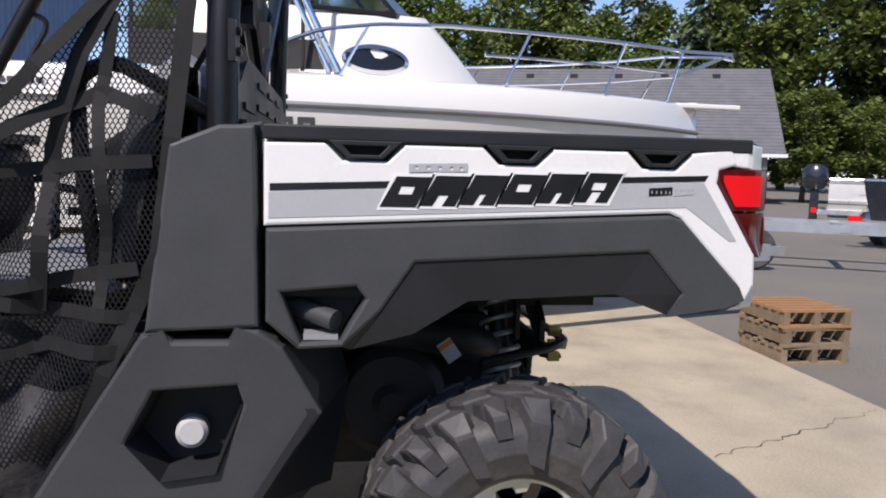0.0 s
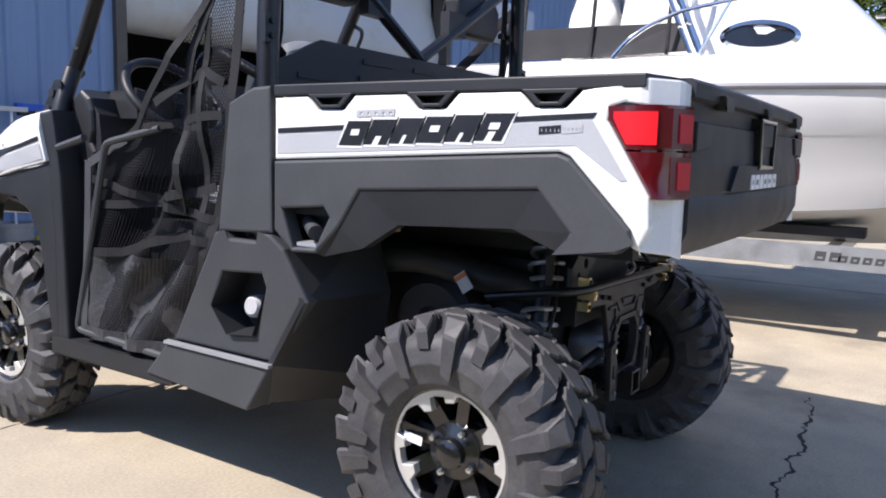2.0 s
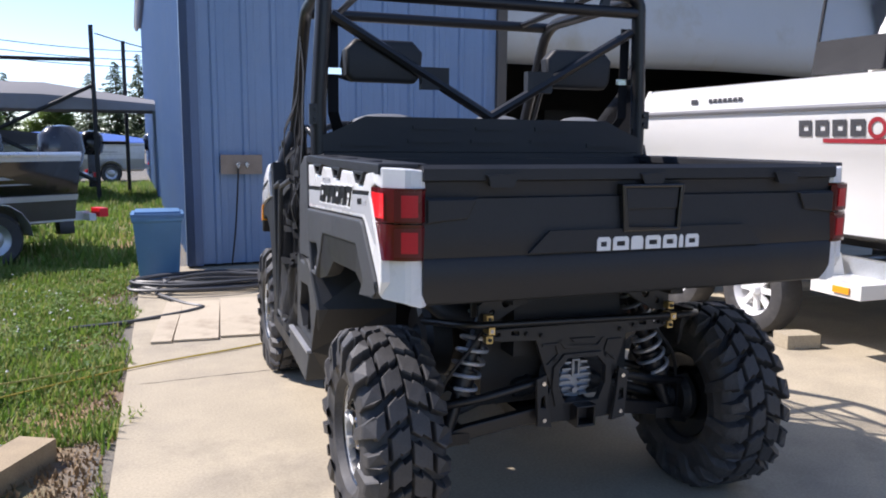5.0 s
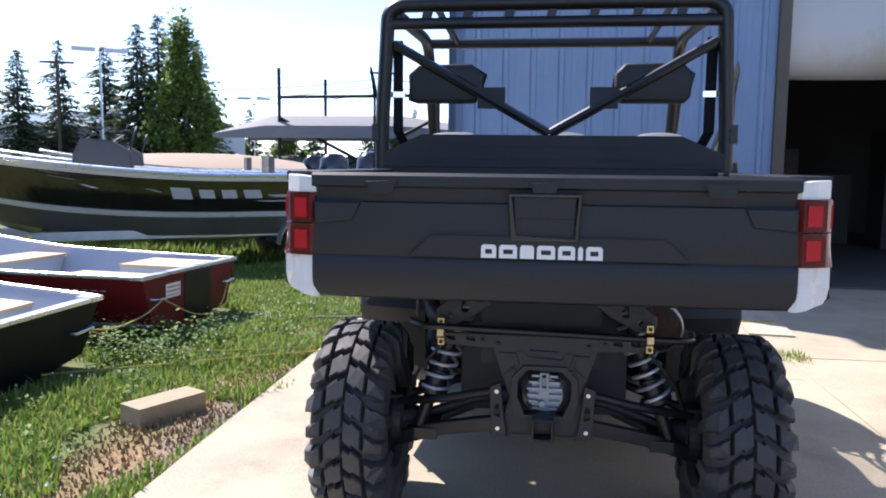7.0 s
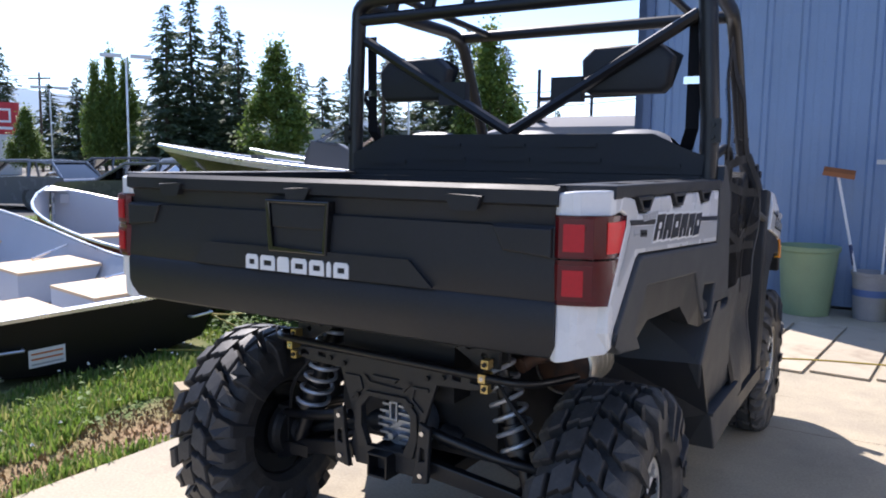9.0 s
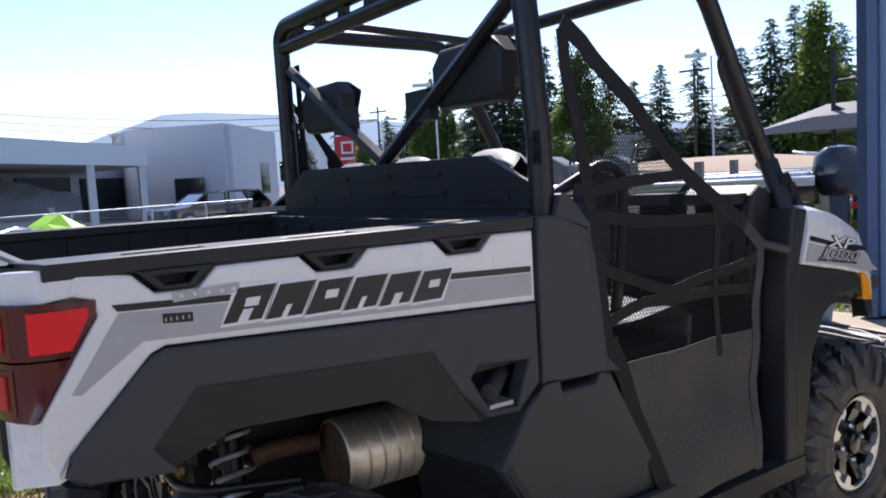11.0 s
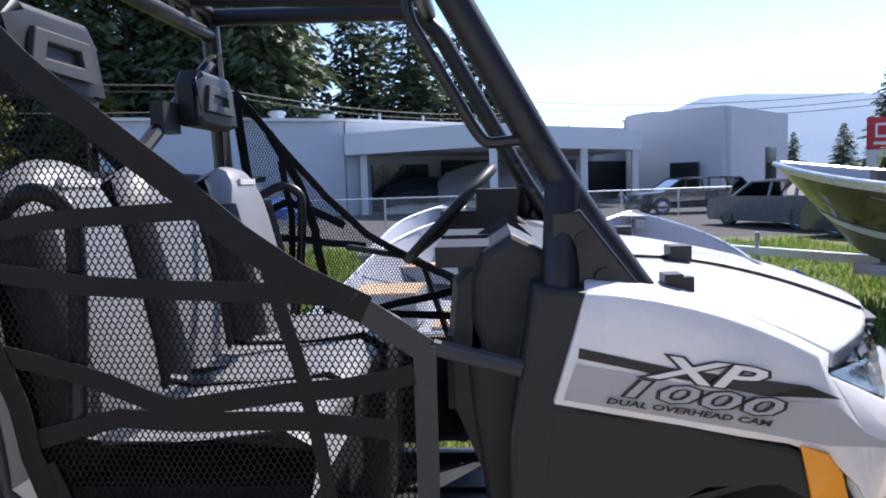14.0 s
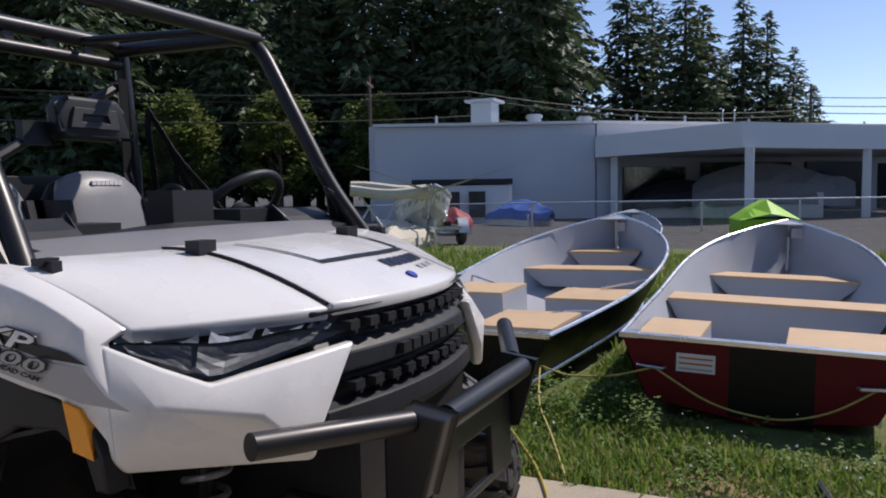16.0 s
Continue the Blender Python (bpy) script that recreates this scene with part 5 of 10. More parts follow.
hood_decal([(-0.32, 0.62), (0.16, 0.62), (0.17, 0.655), (-0.335, 0.665)], BLACK_DECAL)
hood_decal([(-0.35, 0.20), (-0.325, 0.20), (-0.315, 0.62), (-0.34, 0.62)], BLACK_DECAL)
hood_decal([(0.16, 0.62), (0.20, 0.22), (0.21, 0.22), (0.17, 0.655)], BLACK_DECAL)
for i in range(6):
    x = -0.03 - i * 0.047
    hood_decal([(x, 0.715), (x - 0.040, 0.715), (x - 0.034, 0.80), (x + 0.006, 0.80)], HOOD_NAVY, "name_block")
for i in range(3):
    x = -0.16 - i * 0.05
    hood_decal([(x, 0.83), (x - 0.036, 0.83), (x - 0.03, 0.87), (x + 0.006, 0.87)], SILVER_DECAL, "name_block")
bm = B()
m = Matrix.Translation(on_hood(-0.03, 0.90, 0.008)) @ rot_x_to((0, 0.45, 0.9))
revolve(bm, [(0, 0.006), (0.016, 0.005), (0.018, 0.0), (0, 0)], m, 16)
part("badge", bm, material("blue_badge", (0.02, 0.04, 0.35), 0.25, coat=0.6), hood, "round blue badge", smooth=True)


# ---- wheels ----
def wheel(x, y, s, width, radius):
    """A wheel with a knobbly tyre and a machined black rim; s is the side that faces outwards."""
    w = part("wheel", revolve_mesh([(0.05, -0.09), (0.165, -0.09), (0.172, -0.07), (0.160, -0.05), (0.160, 0.06), (0.172, 0.085), (0.180, 0.095), (0.172, 0.098), (0.160, 0.085), (0.152, 0.012), (0.05, -0.012)]), GLOSSBLACK, utv,
             "black and machined aluminium wheel with a knobbly tyre", smooth=True)
    R, h = radius, width / 2
    bm = B()
    D = 0.034
    side_l = [(0.172, 0.72), (0.186, 0.84), (0.192, 0.90), (0.197, 0.91), (0.202, 0.915), (0.235, 0.965), (0.240, 0.985), (0.246, 0.985), (0.252, 0.97), (0.280, 0.965), (R - 0.070, 0.93), (R - D - 0.016, 0.82), (R - D - 0.002, 0.55)]
    revolve(bm, [(r, -h * u) for r, u in side_l] + [(R - D, 0)] + [(r, h * u) for r, u in side_l[::-1]], None, 72, True)
    part("tyre", bm, RUBBER, w, "black rubber all-terrain tyre", smooth=True)

    def top_r(u):
        u = abs(u)
        return R - 0.006 * u * u if u < 0.80 else R - 0.004 - (u - 0.80) * 0.16

    def lug_mesh(poly, side, deep):
        """One tread lug: its outline as (across, along) pairs, with a rounded crown and sloping flanks."""
        bm = B()
        cu, cq = sum(p[0] for p in poly) / len(poly), sum(p[1] for p in poly) / len(poly)
        rings = []
        for k, drop in ((1.08, None), (0.98, 0.006), (0.88, 0.0)):
            ring = []
            for u, q in poly:
                uu, qq = cu + (u - cu) * k, (cq + (q - cq) * k) * s
                rad = top_r(uu) - drop if drop is not None else R - D - 0.006 - max(0, abs(uu) - 0.72) * deep
                ring.append(bm.verts.new((rad * math.cos(qq), rad * math.sin(qq), side * h * uu)))
            rings.append(ring)
        n = len(poly)
        for r0, r1 in zip(rings, rings[1:]):
            for j in range(n):
                bm.faces.new((r0[j], r0[(j + 1) % n], r1[(j + 1) % n], r1[j]))
        bm.faces.new(rings[-1])
        bmesh.ops.recalc_face_normals(bm, faces=bm.faces)
        me = bpy.data.meshes.new("tread_lug")
        bm.to_mesh(me)
        bm.free()
        me.materials.append(RUBBER)
        return me

    N = 23
    pitch = 2 * math.pi / N
    g = pitch * 0.43
    inner = [(0.015, -g * 0.95), (0.20, -g * 0.55), (0.235, -g * 0.80), (0.47, -g * 0.10), (0.47, g * 1.55), (0.26, g * 1.05), (0.22, g * 1.25), (0.015, g * 0.75)]
    long_ = [(0.545, g * 0.20), (0.74, g * 0.62), (0.78, g * 0.50), (1.03, g * 0.98), (1.06, g * 2.12), (0.80, g * 2.12), (0.76, g * 2.30), (0.545, g * 1.70)]
    short = [(0.545, g * 0.30), (0.72, g * 0.66), (0.76, g * 0.82), (0.985, g * 1.10), (0.985, g * 2.02), (0.74, g * 2.02), (0.545, g * 1.70)]
    for side in (-1, 1):
        kinds = [lug_mesh(inner, side, 0.05), lug_mesh(long_, side, 0.30), lug_mesh(short, side, 0.14)]
        for i in range(N):
            for me in (kinds[0], kinds[1 + i % 2]):
                ob = new("tread_lug", me)
                ob.parent = w
                ob.matrix_basis = Matrix.Rotation(pitch * (i + (0.5 if side > 0 else 0.0)), 4, "Z")
    # machined rim ring with four pairs of stepped teeth
    outer, inside_ = [], []
    for k in range(96):
        q = 2 * math.pi * k / 96
        outer.append((0.1725 * math.cos(q), 0.1725 * math.sin(q)))
    steps = ((-0.44, 0.159), (-0.40, 0.138), (-0.22, 0.134), (-0.19, 0.150), (0.0, 0.152), (0.10, 0.150), (0.16, 0.116), (0.34, 0.122), (0.40, 0.148), (0.60, 0.158))
    for i in range(4):
        q0 = math.pi / 2 * i
        inside_ += [(r * math.cos(q0 + q), r * math.sin(q0 + q)) for q, r in steps]
        inside_ += [(0.160 * math.cos(q0 + q), 0.160 * math.sin(q0 + q)) for q in (0.72, 0.86, 1.0)]
    bm = plate(B(), outer, [inside_], "z", 0.066, 0.092)
    part("rim_face", soften(bm, 0.0015, 1, 50), MACHINED, w, "machined aluminium rim face with stepped teeth")
    bm = B()
    revolve(bm, [(0.171, 0.070), (0.171, 0.094), (0.177, 0.099), (0.181, 0.092), (0.179, 0.072)], None, 56, True)
    part("rim_lip", bm, GLOSSBLACK, w, smooth=True)
    for i in range(8):
        bm = B()
        wide = 0.017 if i % 2 else 0.024
        vs = box(bm, 0.05, 0.158, -wide, wide, 0.012, 0.052, Matrix.Rotation(math.pi / 4 * i + 0.25, 4, "Z"))
        for v in vs:
            rr = math.hypot(v.co.x, v.co.y)
            v.co.z += 0.022 * (rr - 0.05) / 0.1
        part("spoke", soften(bm, 0.004), GLOSSBLACK, w)
    bm = B()
    revolve(bm, [(0, 0.096), (0.030, 0.096), (0.038, 0.090), (0.041, 0.070), (0.052, 0.066), (0.074, 0.060), (0.083, 0.046), (0.086, 0.01), (0, 0.01)], None, 32)
    cap = part("hub_cap", bm, GLOSSBLACK, w, smooth=True)
    for i in range(4):
        q = math.pi / 4 + i * math.pi / 2
        bm = B()
        revolve(bm, [(0, 0.084), (0.008, 0.082), (0.011, 0.076), (0.011, 0.05), (0, 0.05)], Matrix.Translation((0.064 * math.cos(q), 0.064 * math.sin(q), 0)), 8)
        part("wheel_nut", bm, STEEL, w)
    bm = B()
    box(bm, 0.088, 0.145, -0.012, 0.012, 0.0785, 0.080, Matrix.Rotation(-0.42, 4, "Z"))
    part("sticker", bm, WHITE_DECAL, w, "white barcode sticker")
    w.matrix_basis = Matrix.Translation((x, y, radius - 0.012)) @ rot_x_to((s, 0, 0)) @ Matrix.Rotation(math.pi + 0.30 if s < 0 else 0.9, 4, "Z")
    return w


def revolve_mesh(profile):
    bm = B()
    revolve(bm, profile, None, 40)
    return bm


TYRE_R = 0.362
wheel(-0.665, 0.0, -1, 0.275, TYRE_R)
wheel(0.665, 0.0, 1, 0.275, TYRE_R)
wheel(-0.690, 2.06, -1, 0.235, TYRE_R)
wheel(0.690, 2.06, 1, 0.235, TYRE_R)

# ---- rear underside: frame plate, shocks, arms, final drive, hitch, exhaust, engine ----
rim = [(-0.36, 0.722), (0.365, 0.722), (0.365, 0.690), (0.30, 0.676), (0.185, 0.672), (0.128, 0.50), (0.150, 0.43), (0.128, 0.375), (-0.112, 0.375), (-0.135, 0.43), (-0.112, 0.50), (-0.172, 0.672), (-0.30, 0.678), (-0.36, 0.690)]
window = [(-0.060, 0.445), (0.072, 0.445), (0.098, 0.505), (0.098, 0.565), (0.066, 0.603), (-0.052, 0.603), (-0.084, 0.565), (-0.084, 0.505)]
slots = [[(x - 0.014, 0.700), (x + 0.014, 0.697), (x + 0.014, 0.709), (x - 0.014, 0.711)] for x in (-0.32, -0.25, 0.25, 0.31)]
bm = plate(B(), rim, [window, *slots], "y", -0.176, -0.158)
plate_ob = part("rear_frame_plate", soften(bm, 0.003), FRAME, utv, "black stamped steel rear frame plate")
for q in ([(-0.085, 0.664), (-0.062, 0.635), (0.072, 0.633), (0.095, 0.662), (0.083, 0.662), (0.064, 0.643), (-0.054, 0.645), (-0.073, 0.664)],
          [(-0.045, 0.672), (0.055, 0.670), (0.038, 0.654), (-0.028, 0.655)],
          [(-0.150, 0.650), (-0.100, 0.650), (-0.092, 0.620), (-0.132, 0.585), (-0.122, 0.585), (-0.080, 0.620), (-0.092, 0.660), (-0.150, 0.660)],
          [(0.160, 0.648), (0.112, 0.648), (0.104, 0.618), (0.142, 0.583), (0.132, 0.583), (0.092, 0.618), (0.104, 0.658), (0.160, 0.658)]):
    part("rib", soften(plate(B(), q, (), "y", -0.183, -0.170), 0.003), FRAME, plate_ob)
bm = plate(B(), [(-0.095, 0.435), (0.108, 0.435), (0.125, 0.500), (0.120, 0.575), (0.080, 0.618), (-0.066, 0.618), (-0.106, 0.575), (-0.111, 0.500)], [window], "y", -0.186, -0.172)
part("window_flange", soften(bm, 0.004), FRAME, plate_ob)
bm = B()
tube(bm, bend([(-0.50, 0.05, 0.715), (-0.455, -0.15, 0.745), (-0.40, -0.200, 0.748), (0.44, -0.200, 0.728), (0.495, -0.16, 0.722), (0.53, 0.05, 0.70)], 0.05), 0.012, 10)
part("sway_bar", bm, BLACK, utv, "black steel sway bar", smooth=True)
bm = B()
box(bm, -0.33, 0.33, -0.15, 0.50, 0.86, 0.90)
for s in (-1, 1):
    box(bm, s * 0.27, s * 0.32, -0.30, 0.55, 0.83, 0.90)
part("bed_frame", bm, DEEP, utv)
bm = B()
box(bm, -0.30, 0.30, 0.0, 0.62, 0.40, 0.80)
box(bm, -0.22, 0.20, -0.10, 0.10, 0.60, 0.82)
part("engine", soften(bm, 0.04, 3), DEEP, utv, "dark engine and gearbox below the bed")
bm = B()
revolve(bm, [(0, 0.05), (0.03, 0.05), (0.05, 0.03), (0.12, 0.03), (0.145, 0.01), (0.15, -0.06), (0, -0.06)], Matrix.Translation((-0.42, 0.27, 0.60)) @ rot_x_to((-1, 0, 0)), 32)
part("clutch_cover", bm, DEEP, utv, smooth=True)
bm = B()
tube(bm, bend([(-0.46, 0.45, 0.78), (-0.46, 0.30, 0.80), (-0.40, 0.05, 0.74), (-0.30, -0.02, 0.70)], 0.1), 0.045, 12)
part("air_duct", bm, DARK, utv, smooth=True)
bm = B()
box(bm, -0.020, 0.020, -0.002, 0.002, -0.028, 0.028, Matrix.Translation((-0.49, 0.13, 0.745)) @ Matrix.Rotation(radians(-90), 4, "Z") @ Matrix.Rotation(radians(-35), 4, "Y"))
part("warning_label", bm, SPRING, utv, "grey warning label")
bm = B()
box(bm, -0.020, 0.020, -0.003, 0.001, 0.012, 0.024, Matrix.Translation((-0.492, 0.13, 0.745)) @ Matrix.Rotation(radians(-90), 4, "Z") @ Matrix.Rotation(radians(-35), 4, "Y"))
part("warning_label", bm, LABEL_ORANGE, utv)
bm = B()
box(bm, -0.757, -0.752, 0.165, 0.205, 0.905, 0.928)
part("reflector_tag", soften(bm, 0.002), BRASS, utv, "amber label under the bed edge")
for s in (-1, 1):
    top, foot = Vector((s * 0.272, -0.03, 0.85)), Vector((s * 0.448, -0.06, 0.345))
    ax = (foot - top)
    bm = B()
    tube(bm, [top - ax * 0.04, top + ax * 0.62], 0.026, 14)
    tube(bm, [top + ax * 0.58, top + ax * 0.74], 0.040, 14)
    tube(bm, [top + ax * 0.70, foot], 0.024, 12)
    shock = part("shock_absorber", bm, BLACK, utv, "black shock absorber with a pale coil spring", smooth=True)
    bm = B()
    u = ax.normalized()
    e1 = u.orthogonal().normalized()
    e2 = u.cross(e1)
    n = 8.0
    pts = [top + ax * (0.03 + 0.68 * t) + (e1 * math.cos(2 * math.pi * n * t) + e2 * math.sin(2 * math.pi * n * t)) * (0.047 + 0.006 * t) for t in np.linspace(0, 1, 150)]
    tube(bm, pts, 0.0072, 7)
    part("coil_spring", bm, SPRING, shock, smooth=True)
    for t in (0.02, 0.725):
        bm = B()
        p = top + ax * t
        tube(bm, [p - u * 0.008, p + u * 0.008], 0.056, 18)
        part("spring_seat", bm, BLACK, shock, smooth=True)
    bm = B()
    tube(bm, bend([(s * 0.15, -0.155, 0.520), (s * 0.34, -0.12, 0.470), (s * 0.53, -0.04, 0.425)], 0.05), 0.016, 10)
    tube(bm, [(s * 0.18, 0.16, 0.52), (s * 0.53, 0.02, 0.425)], 0.016, 10)
    part("upper_arm", bm, BLACK, utv, smooth=True)
    bm = plate(B(), [(s * 0.145, 0.425), (s * 0.145, 0.378), (s * 0.36, 0.325), (s * 0.545, 0.262), (s * 0.555, 0.300), (s * 0.40, 0.365)], (), "y", -0.150, -0.118)
    for v in bm.verts:
        v.co.y += max(0, abs(v.co.x) - 0.15) * 0.22
    tube(bm, [(s * 0.18, 0.22, 0.385), (s * 0.54, 0.03, 0.280)], 0.020, 10)
    box(bm, s * 0.38, s * 0.46, -0.10, 0.06, 0.305, 0.345)
    part("lower_arm", soften(bm, 0.005), BLACK, utv)
    bm = B()
    tube(bm, [(s * 0.12, 0.0, 0.46), (s * 0.25, 0.0, 0.435), (s * 0.44, 0.0, 0.37), (s * 0.56, 0.0, 0.35)], 0.016, 10)
    for t, r in (((s * 0.13, 0, 0.458), 0.04), ((s * 0.50, 0, 0.36), 0.042)):
        revolve(bm, [(0, -0.05), (r * 0.6, -0.05), (r, -0.02), (r * 0.85, 0.0), (r, 0.02), (r * 0.7, 0.05), (0, 0.05)], Matrix.Translation(t) @ rot_x_to((s, 0, -0.2)), 14)
    part("drive_shaft", bm, DARK, utv, smooth=True)
    bm = B()
    revolve(bm, [(0, -0.03), (0.09, -0.03), (0.095, -0.01), (0.10, 0.0), (0.10, 0.02), (0, 0.02)], Matrix.Translation((s * 0.545, 0.0, 0.35)) @ rot_x_to((s, 0, 0)), 24)
    box(bm, s * 0.51, s * 0.56, -0.05, 0.05, 0.26, 0.45)
    part("knuckle", bm, DEEP, utv)
    for z in (0.694, 0.728, 0.764):
        bm = B()
        box(bm, s * 0.341, s * 0.363, -0.214 if z == 0.728 else -0.196, -0.165, z - 0.012, z + 0.012)
        part("clamp", soften(bm, 0.003), BRASS, utv, "yellow zinc-plated clamp")
        bm = B()
        tube(bm, [(s * 0.352, -0.196, z), (s * 0.352, -0.217 if z == 0.728 else -0.202, z)], 0.007, 6)
        part("bolt", bm, STEEL if z == 0.728 else DEEP, utv)
    def disc(cx, cz, r):
        return [(s * (cx + r * math.cos(k * 0.7854)), cz + r * math.sin(k * 0.7854)) for k in range(8)]
    bm = plate(B(), [(s * 0.11, 0.90), (s * 0.25, 0.90), (s * 0.375, 0.800), (s * 0.375, 0.742), (s * 0.31, 0.742), (s * 0.225, 0.790), (s * 0.135, 0.860)],
               [disc(0.215, 0.845, 0.017), disc(0.275, 0.805, 0.015), disc(0.325, 0.775, 0.009), disc(0.262, 0.858, 0.010)], "y", -0.150, -0.134)
    part("frame_gusset", soften(bm, 0.003), FRAME, utv)
    bm = plate(B(), [(s * 0.30, 0.900), (s * 0.335, 0.900), (s * 0.372, 0.830), (s * 0.372, 0.745), (s * 0.345, 0.745), (s * 0.340, 0.82)], (), "y", -0.08, -0.066)
    part("frame_gusset", soften(bm, 0.003), FRAME, utv)
    # front suspension
    bm = B()
    tube(bm, [(s * 0.24, 2.16, 0.50), (s * 0.56, 2.08, 0.42)], 0.016, 10)
    tube(bm, [(s * 0.24, 1.92, 0.50), (s * 0.56, 2.04, 0.42)], 0.016, 10)
    tube(bm, [(s * 0.22, 2.18, 0.38), (s * 0.56, 2.07, 0.28)], 0.02, 10)
    tube(bm, [(s * 0.22, 1.90, 0.38), (s * 0.56, 2.04, 0.28)], 0.02, 10)
    part("front_arm", bm, BLACK, utv, smooth=True)
    bm = B()
    top, foot = Vector((s * 0.36, 2.02, 0.86)), Vector((s * 0.46, 2.05, 0.40))
    ax = foot - top
    tube(bm, [top, foot], 0.024, 12)
    fs = part("shock_absorber", bm, BLACK, utv, smooth=True)
    bm = B()
    u = ax.normalized()
    e1 = u.orthogonal().normalized()
    e2 = u.cross(e1)
    tube(bm, [top + ax * (0.08 + 0.72 * t) + (e1 * math.cos(2 * math.pi * 6 * t) + e2 * math.sin(2 * math.pi * 6 * t)) * 0.052 for t in np.linspace(0, 1, 100)], 0.0085, 7)
    part("coil_spring", bm, SPRING, fs, smooth=True)
bm = B()
revolve(bm, [(0, -0.05), (0.06, -0.05), (0.085, -0.02), (0.09, 0.05), (0, 0.05)], Matrix.Translation((0.012, -0.07, 0.50)) @ rot_x_to((0, -1, 0)) @ Matrix.Scale(-1, 4, (0, 0, 1)), 24)
CASTING = material("cast_aluminium", (0.30, 0.33, 0.38), 0.42, metal=0.85, var=0.2, scale=20, bump=0.2, bump_scale=200)
diff = part("final_drive", bm, CASTING, utv, "bare aluminium ribbed final drive", smooth=True)
for i in range(6):
    z = 0.456 + i * 0.023
    half = 0.062 - 0.004 * abs(i - 2.5) ** 1.6
    for x0, x1 in ((-half + 0.008, -0.012), (0.024, half + 0.008)):
        bm = B()
        box(bm, x0, x1, -0.138, -0.10, z - 0.0035, z + 0.0035)
        part("fin", soften(bm, 0.002), CASTING, diff)
bm = plate(B(), [(-0.010, 0.520), (0.022, 0.520), (0.022, 0.585), (-0.010, 0.585)], [[(-0.001, 0.530), (0.013, 0.530), (0.013, 0.575), (-0.001, 0.575)]], "y", -0.142, -0.11)
part("casting_boss", soften(bm, 0.003), CASTING, diff)
bm = B()
tube(bm, [(0.0, -0.115, 0.472), (0.0, -0.146, 0.472)], 0.011, 10)
part("drain_plug", bm, CASTING, diff, smooth=True)
bm = plate(B(), [(-0.033, 0.365), (0.041, 0.365), (0.041, 0.44), (-0.033, 0.44)], [[(-0.025, 0.373), (0.033, 0.373), (0.033, 0.432), (-0.025, 0.432)]], "y", -0.225, -0.05)
part("hitch_receiver", soften(bm, 0.003), BLACK, utv)
bm = B()
box(bm, -0.02, 0.028, -0.06, -0.05, 0.37, 0.435)
box(bm, -0.16, 0.16, -0.06, 0.60, 0.33, 0.37)
part("skid_pan", soften(bm, 0.01), DEEP, utv)
bm = B()
m = Matrix.Translation((0.43, 0.19, 0.69)) @ rot_x_to((0, 1, 0))
prof = [(0.090, -0.003), (0.097, 0.0)]
for i in range(9):
    z = 0.012 + i * 0.042
    prof += [(0.100, z), (0.100, z + 0.034), (0.094, z + 0.037)]
revolve(bm, prof + [(0.09, 0.40), (0, 0.41)], m, 28)
part("exhaust_heat_shield", bm, HEATSHIELD, utv, "ribbed bare metal exhaust heat shield", smooth=True)
RUST = material("rusty_steel", (0.10, 0.045, 0.022), 0.7, var=0.35, scale=25, bump=0.3, bump_scale=120, second=(0.03, 0.022, 0.02), second_at=(0.45, 0.65))
bm = B()
revolve(bm, [(0, -0.02), (0.06, -0.015), (0.088, 0.0), (0.088, 0.02)], m, 24)
part("muffler_end", bm, RUST, utv, "rusty muffler end cap", smooth=True)
bm = B()
tube(bm, bend([(0.40, 0.16, 0.73), (0.385, 0.05, 0.735), (0.37, 0.0, 0.72)], 0.05), 0.024, 12)
part("tail_pipe", bm, RUST, utv, smooth=True)
bm = B()
box(bm, -0.10, -0.03, 0.02, 0.10, 0.745, 0.84)
part("overflow_bottle", soften(bm, 0.015, 3), material("cloudy_plastic", (0.42, 0.45, 0.48), 0.4, var=0.08), utv, "cloudy plastic overflow bottle")
bm = B()
box(bm, 0.0, 0.15, 0.0, 0.03, 0.79, 0.86)
reg = part("regulator", soften(bm, 0.004), DARK, utv, "finned black regulator")
for i in range(9):
    bm = B()
    x = 0.008 + i * 0.0165
    box(bm, x, x + 0.006, -0.018, 0.0, 0.795, 0.855)
    part("fin", bm, DARK, reg)
for s in (-1, 1):
    for x, z in ((0.150, 0.40), (0.155, 0.53), (0.10, 0.60), (0.155, 0.69), (0.21, 0.70), (0.335, 0.70)):
        bm = B()
        tube(bm, [(s * x, -0.172, z), (s * x, -0.212 if z < 0.55 else -0.188, z)], 0.008, 6)
        part("bolt", bm, STEEL if z < 0.55 else DEEP, plate_ob)
    bm = plate(B(), [(s * 0.118, 0.368), (s * 0.172, 0.378), (s * 0.180, 0.545), (s * 0.142, 0.560), (s * 0.132, 0.46)], [[(s * 0.143, 0.44), (s * 0.163, 0.445), (s * 0.165, 0.485), (s * 0.148, 0.485)]], "y", -0.205, -0.187)
    part("arm_bracket", soften(bm, 0.003), FRAME, utv)
    bm = B()
    tube(bm, bend([(s * 0.50, -0.05, 0.42), (s * 0.46, -0.09, 0.55), (s * 0.36, -0.10, 0.66), (s * 0.28, -0.06, 0.78)], 0.08), 0.006, 6)
    part("brake_hose", bm, DEEP, utv, smooth=True)


# ---- side nets ----
def inside(poly, y, z):
    c = False
    for i in range(len(poly)):
        (y0, z0), (y1, z1) = poly[i], poly[i - 1]
        if (z0 > z) != (z1 > z) and y < (y1 - y0) * (z - z0) / (z1 - z0) + y0:
            c = not c
    return c


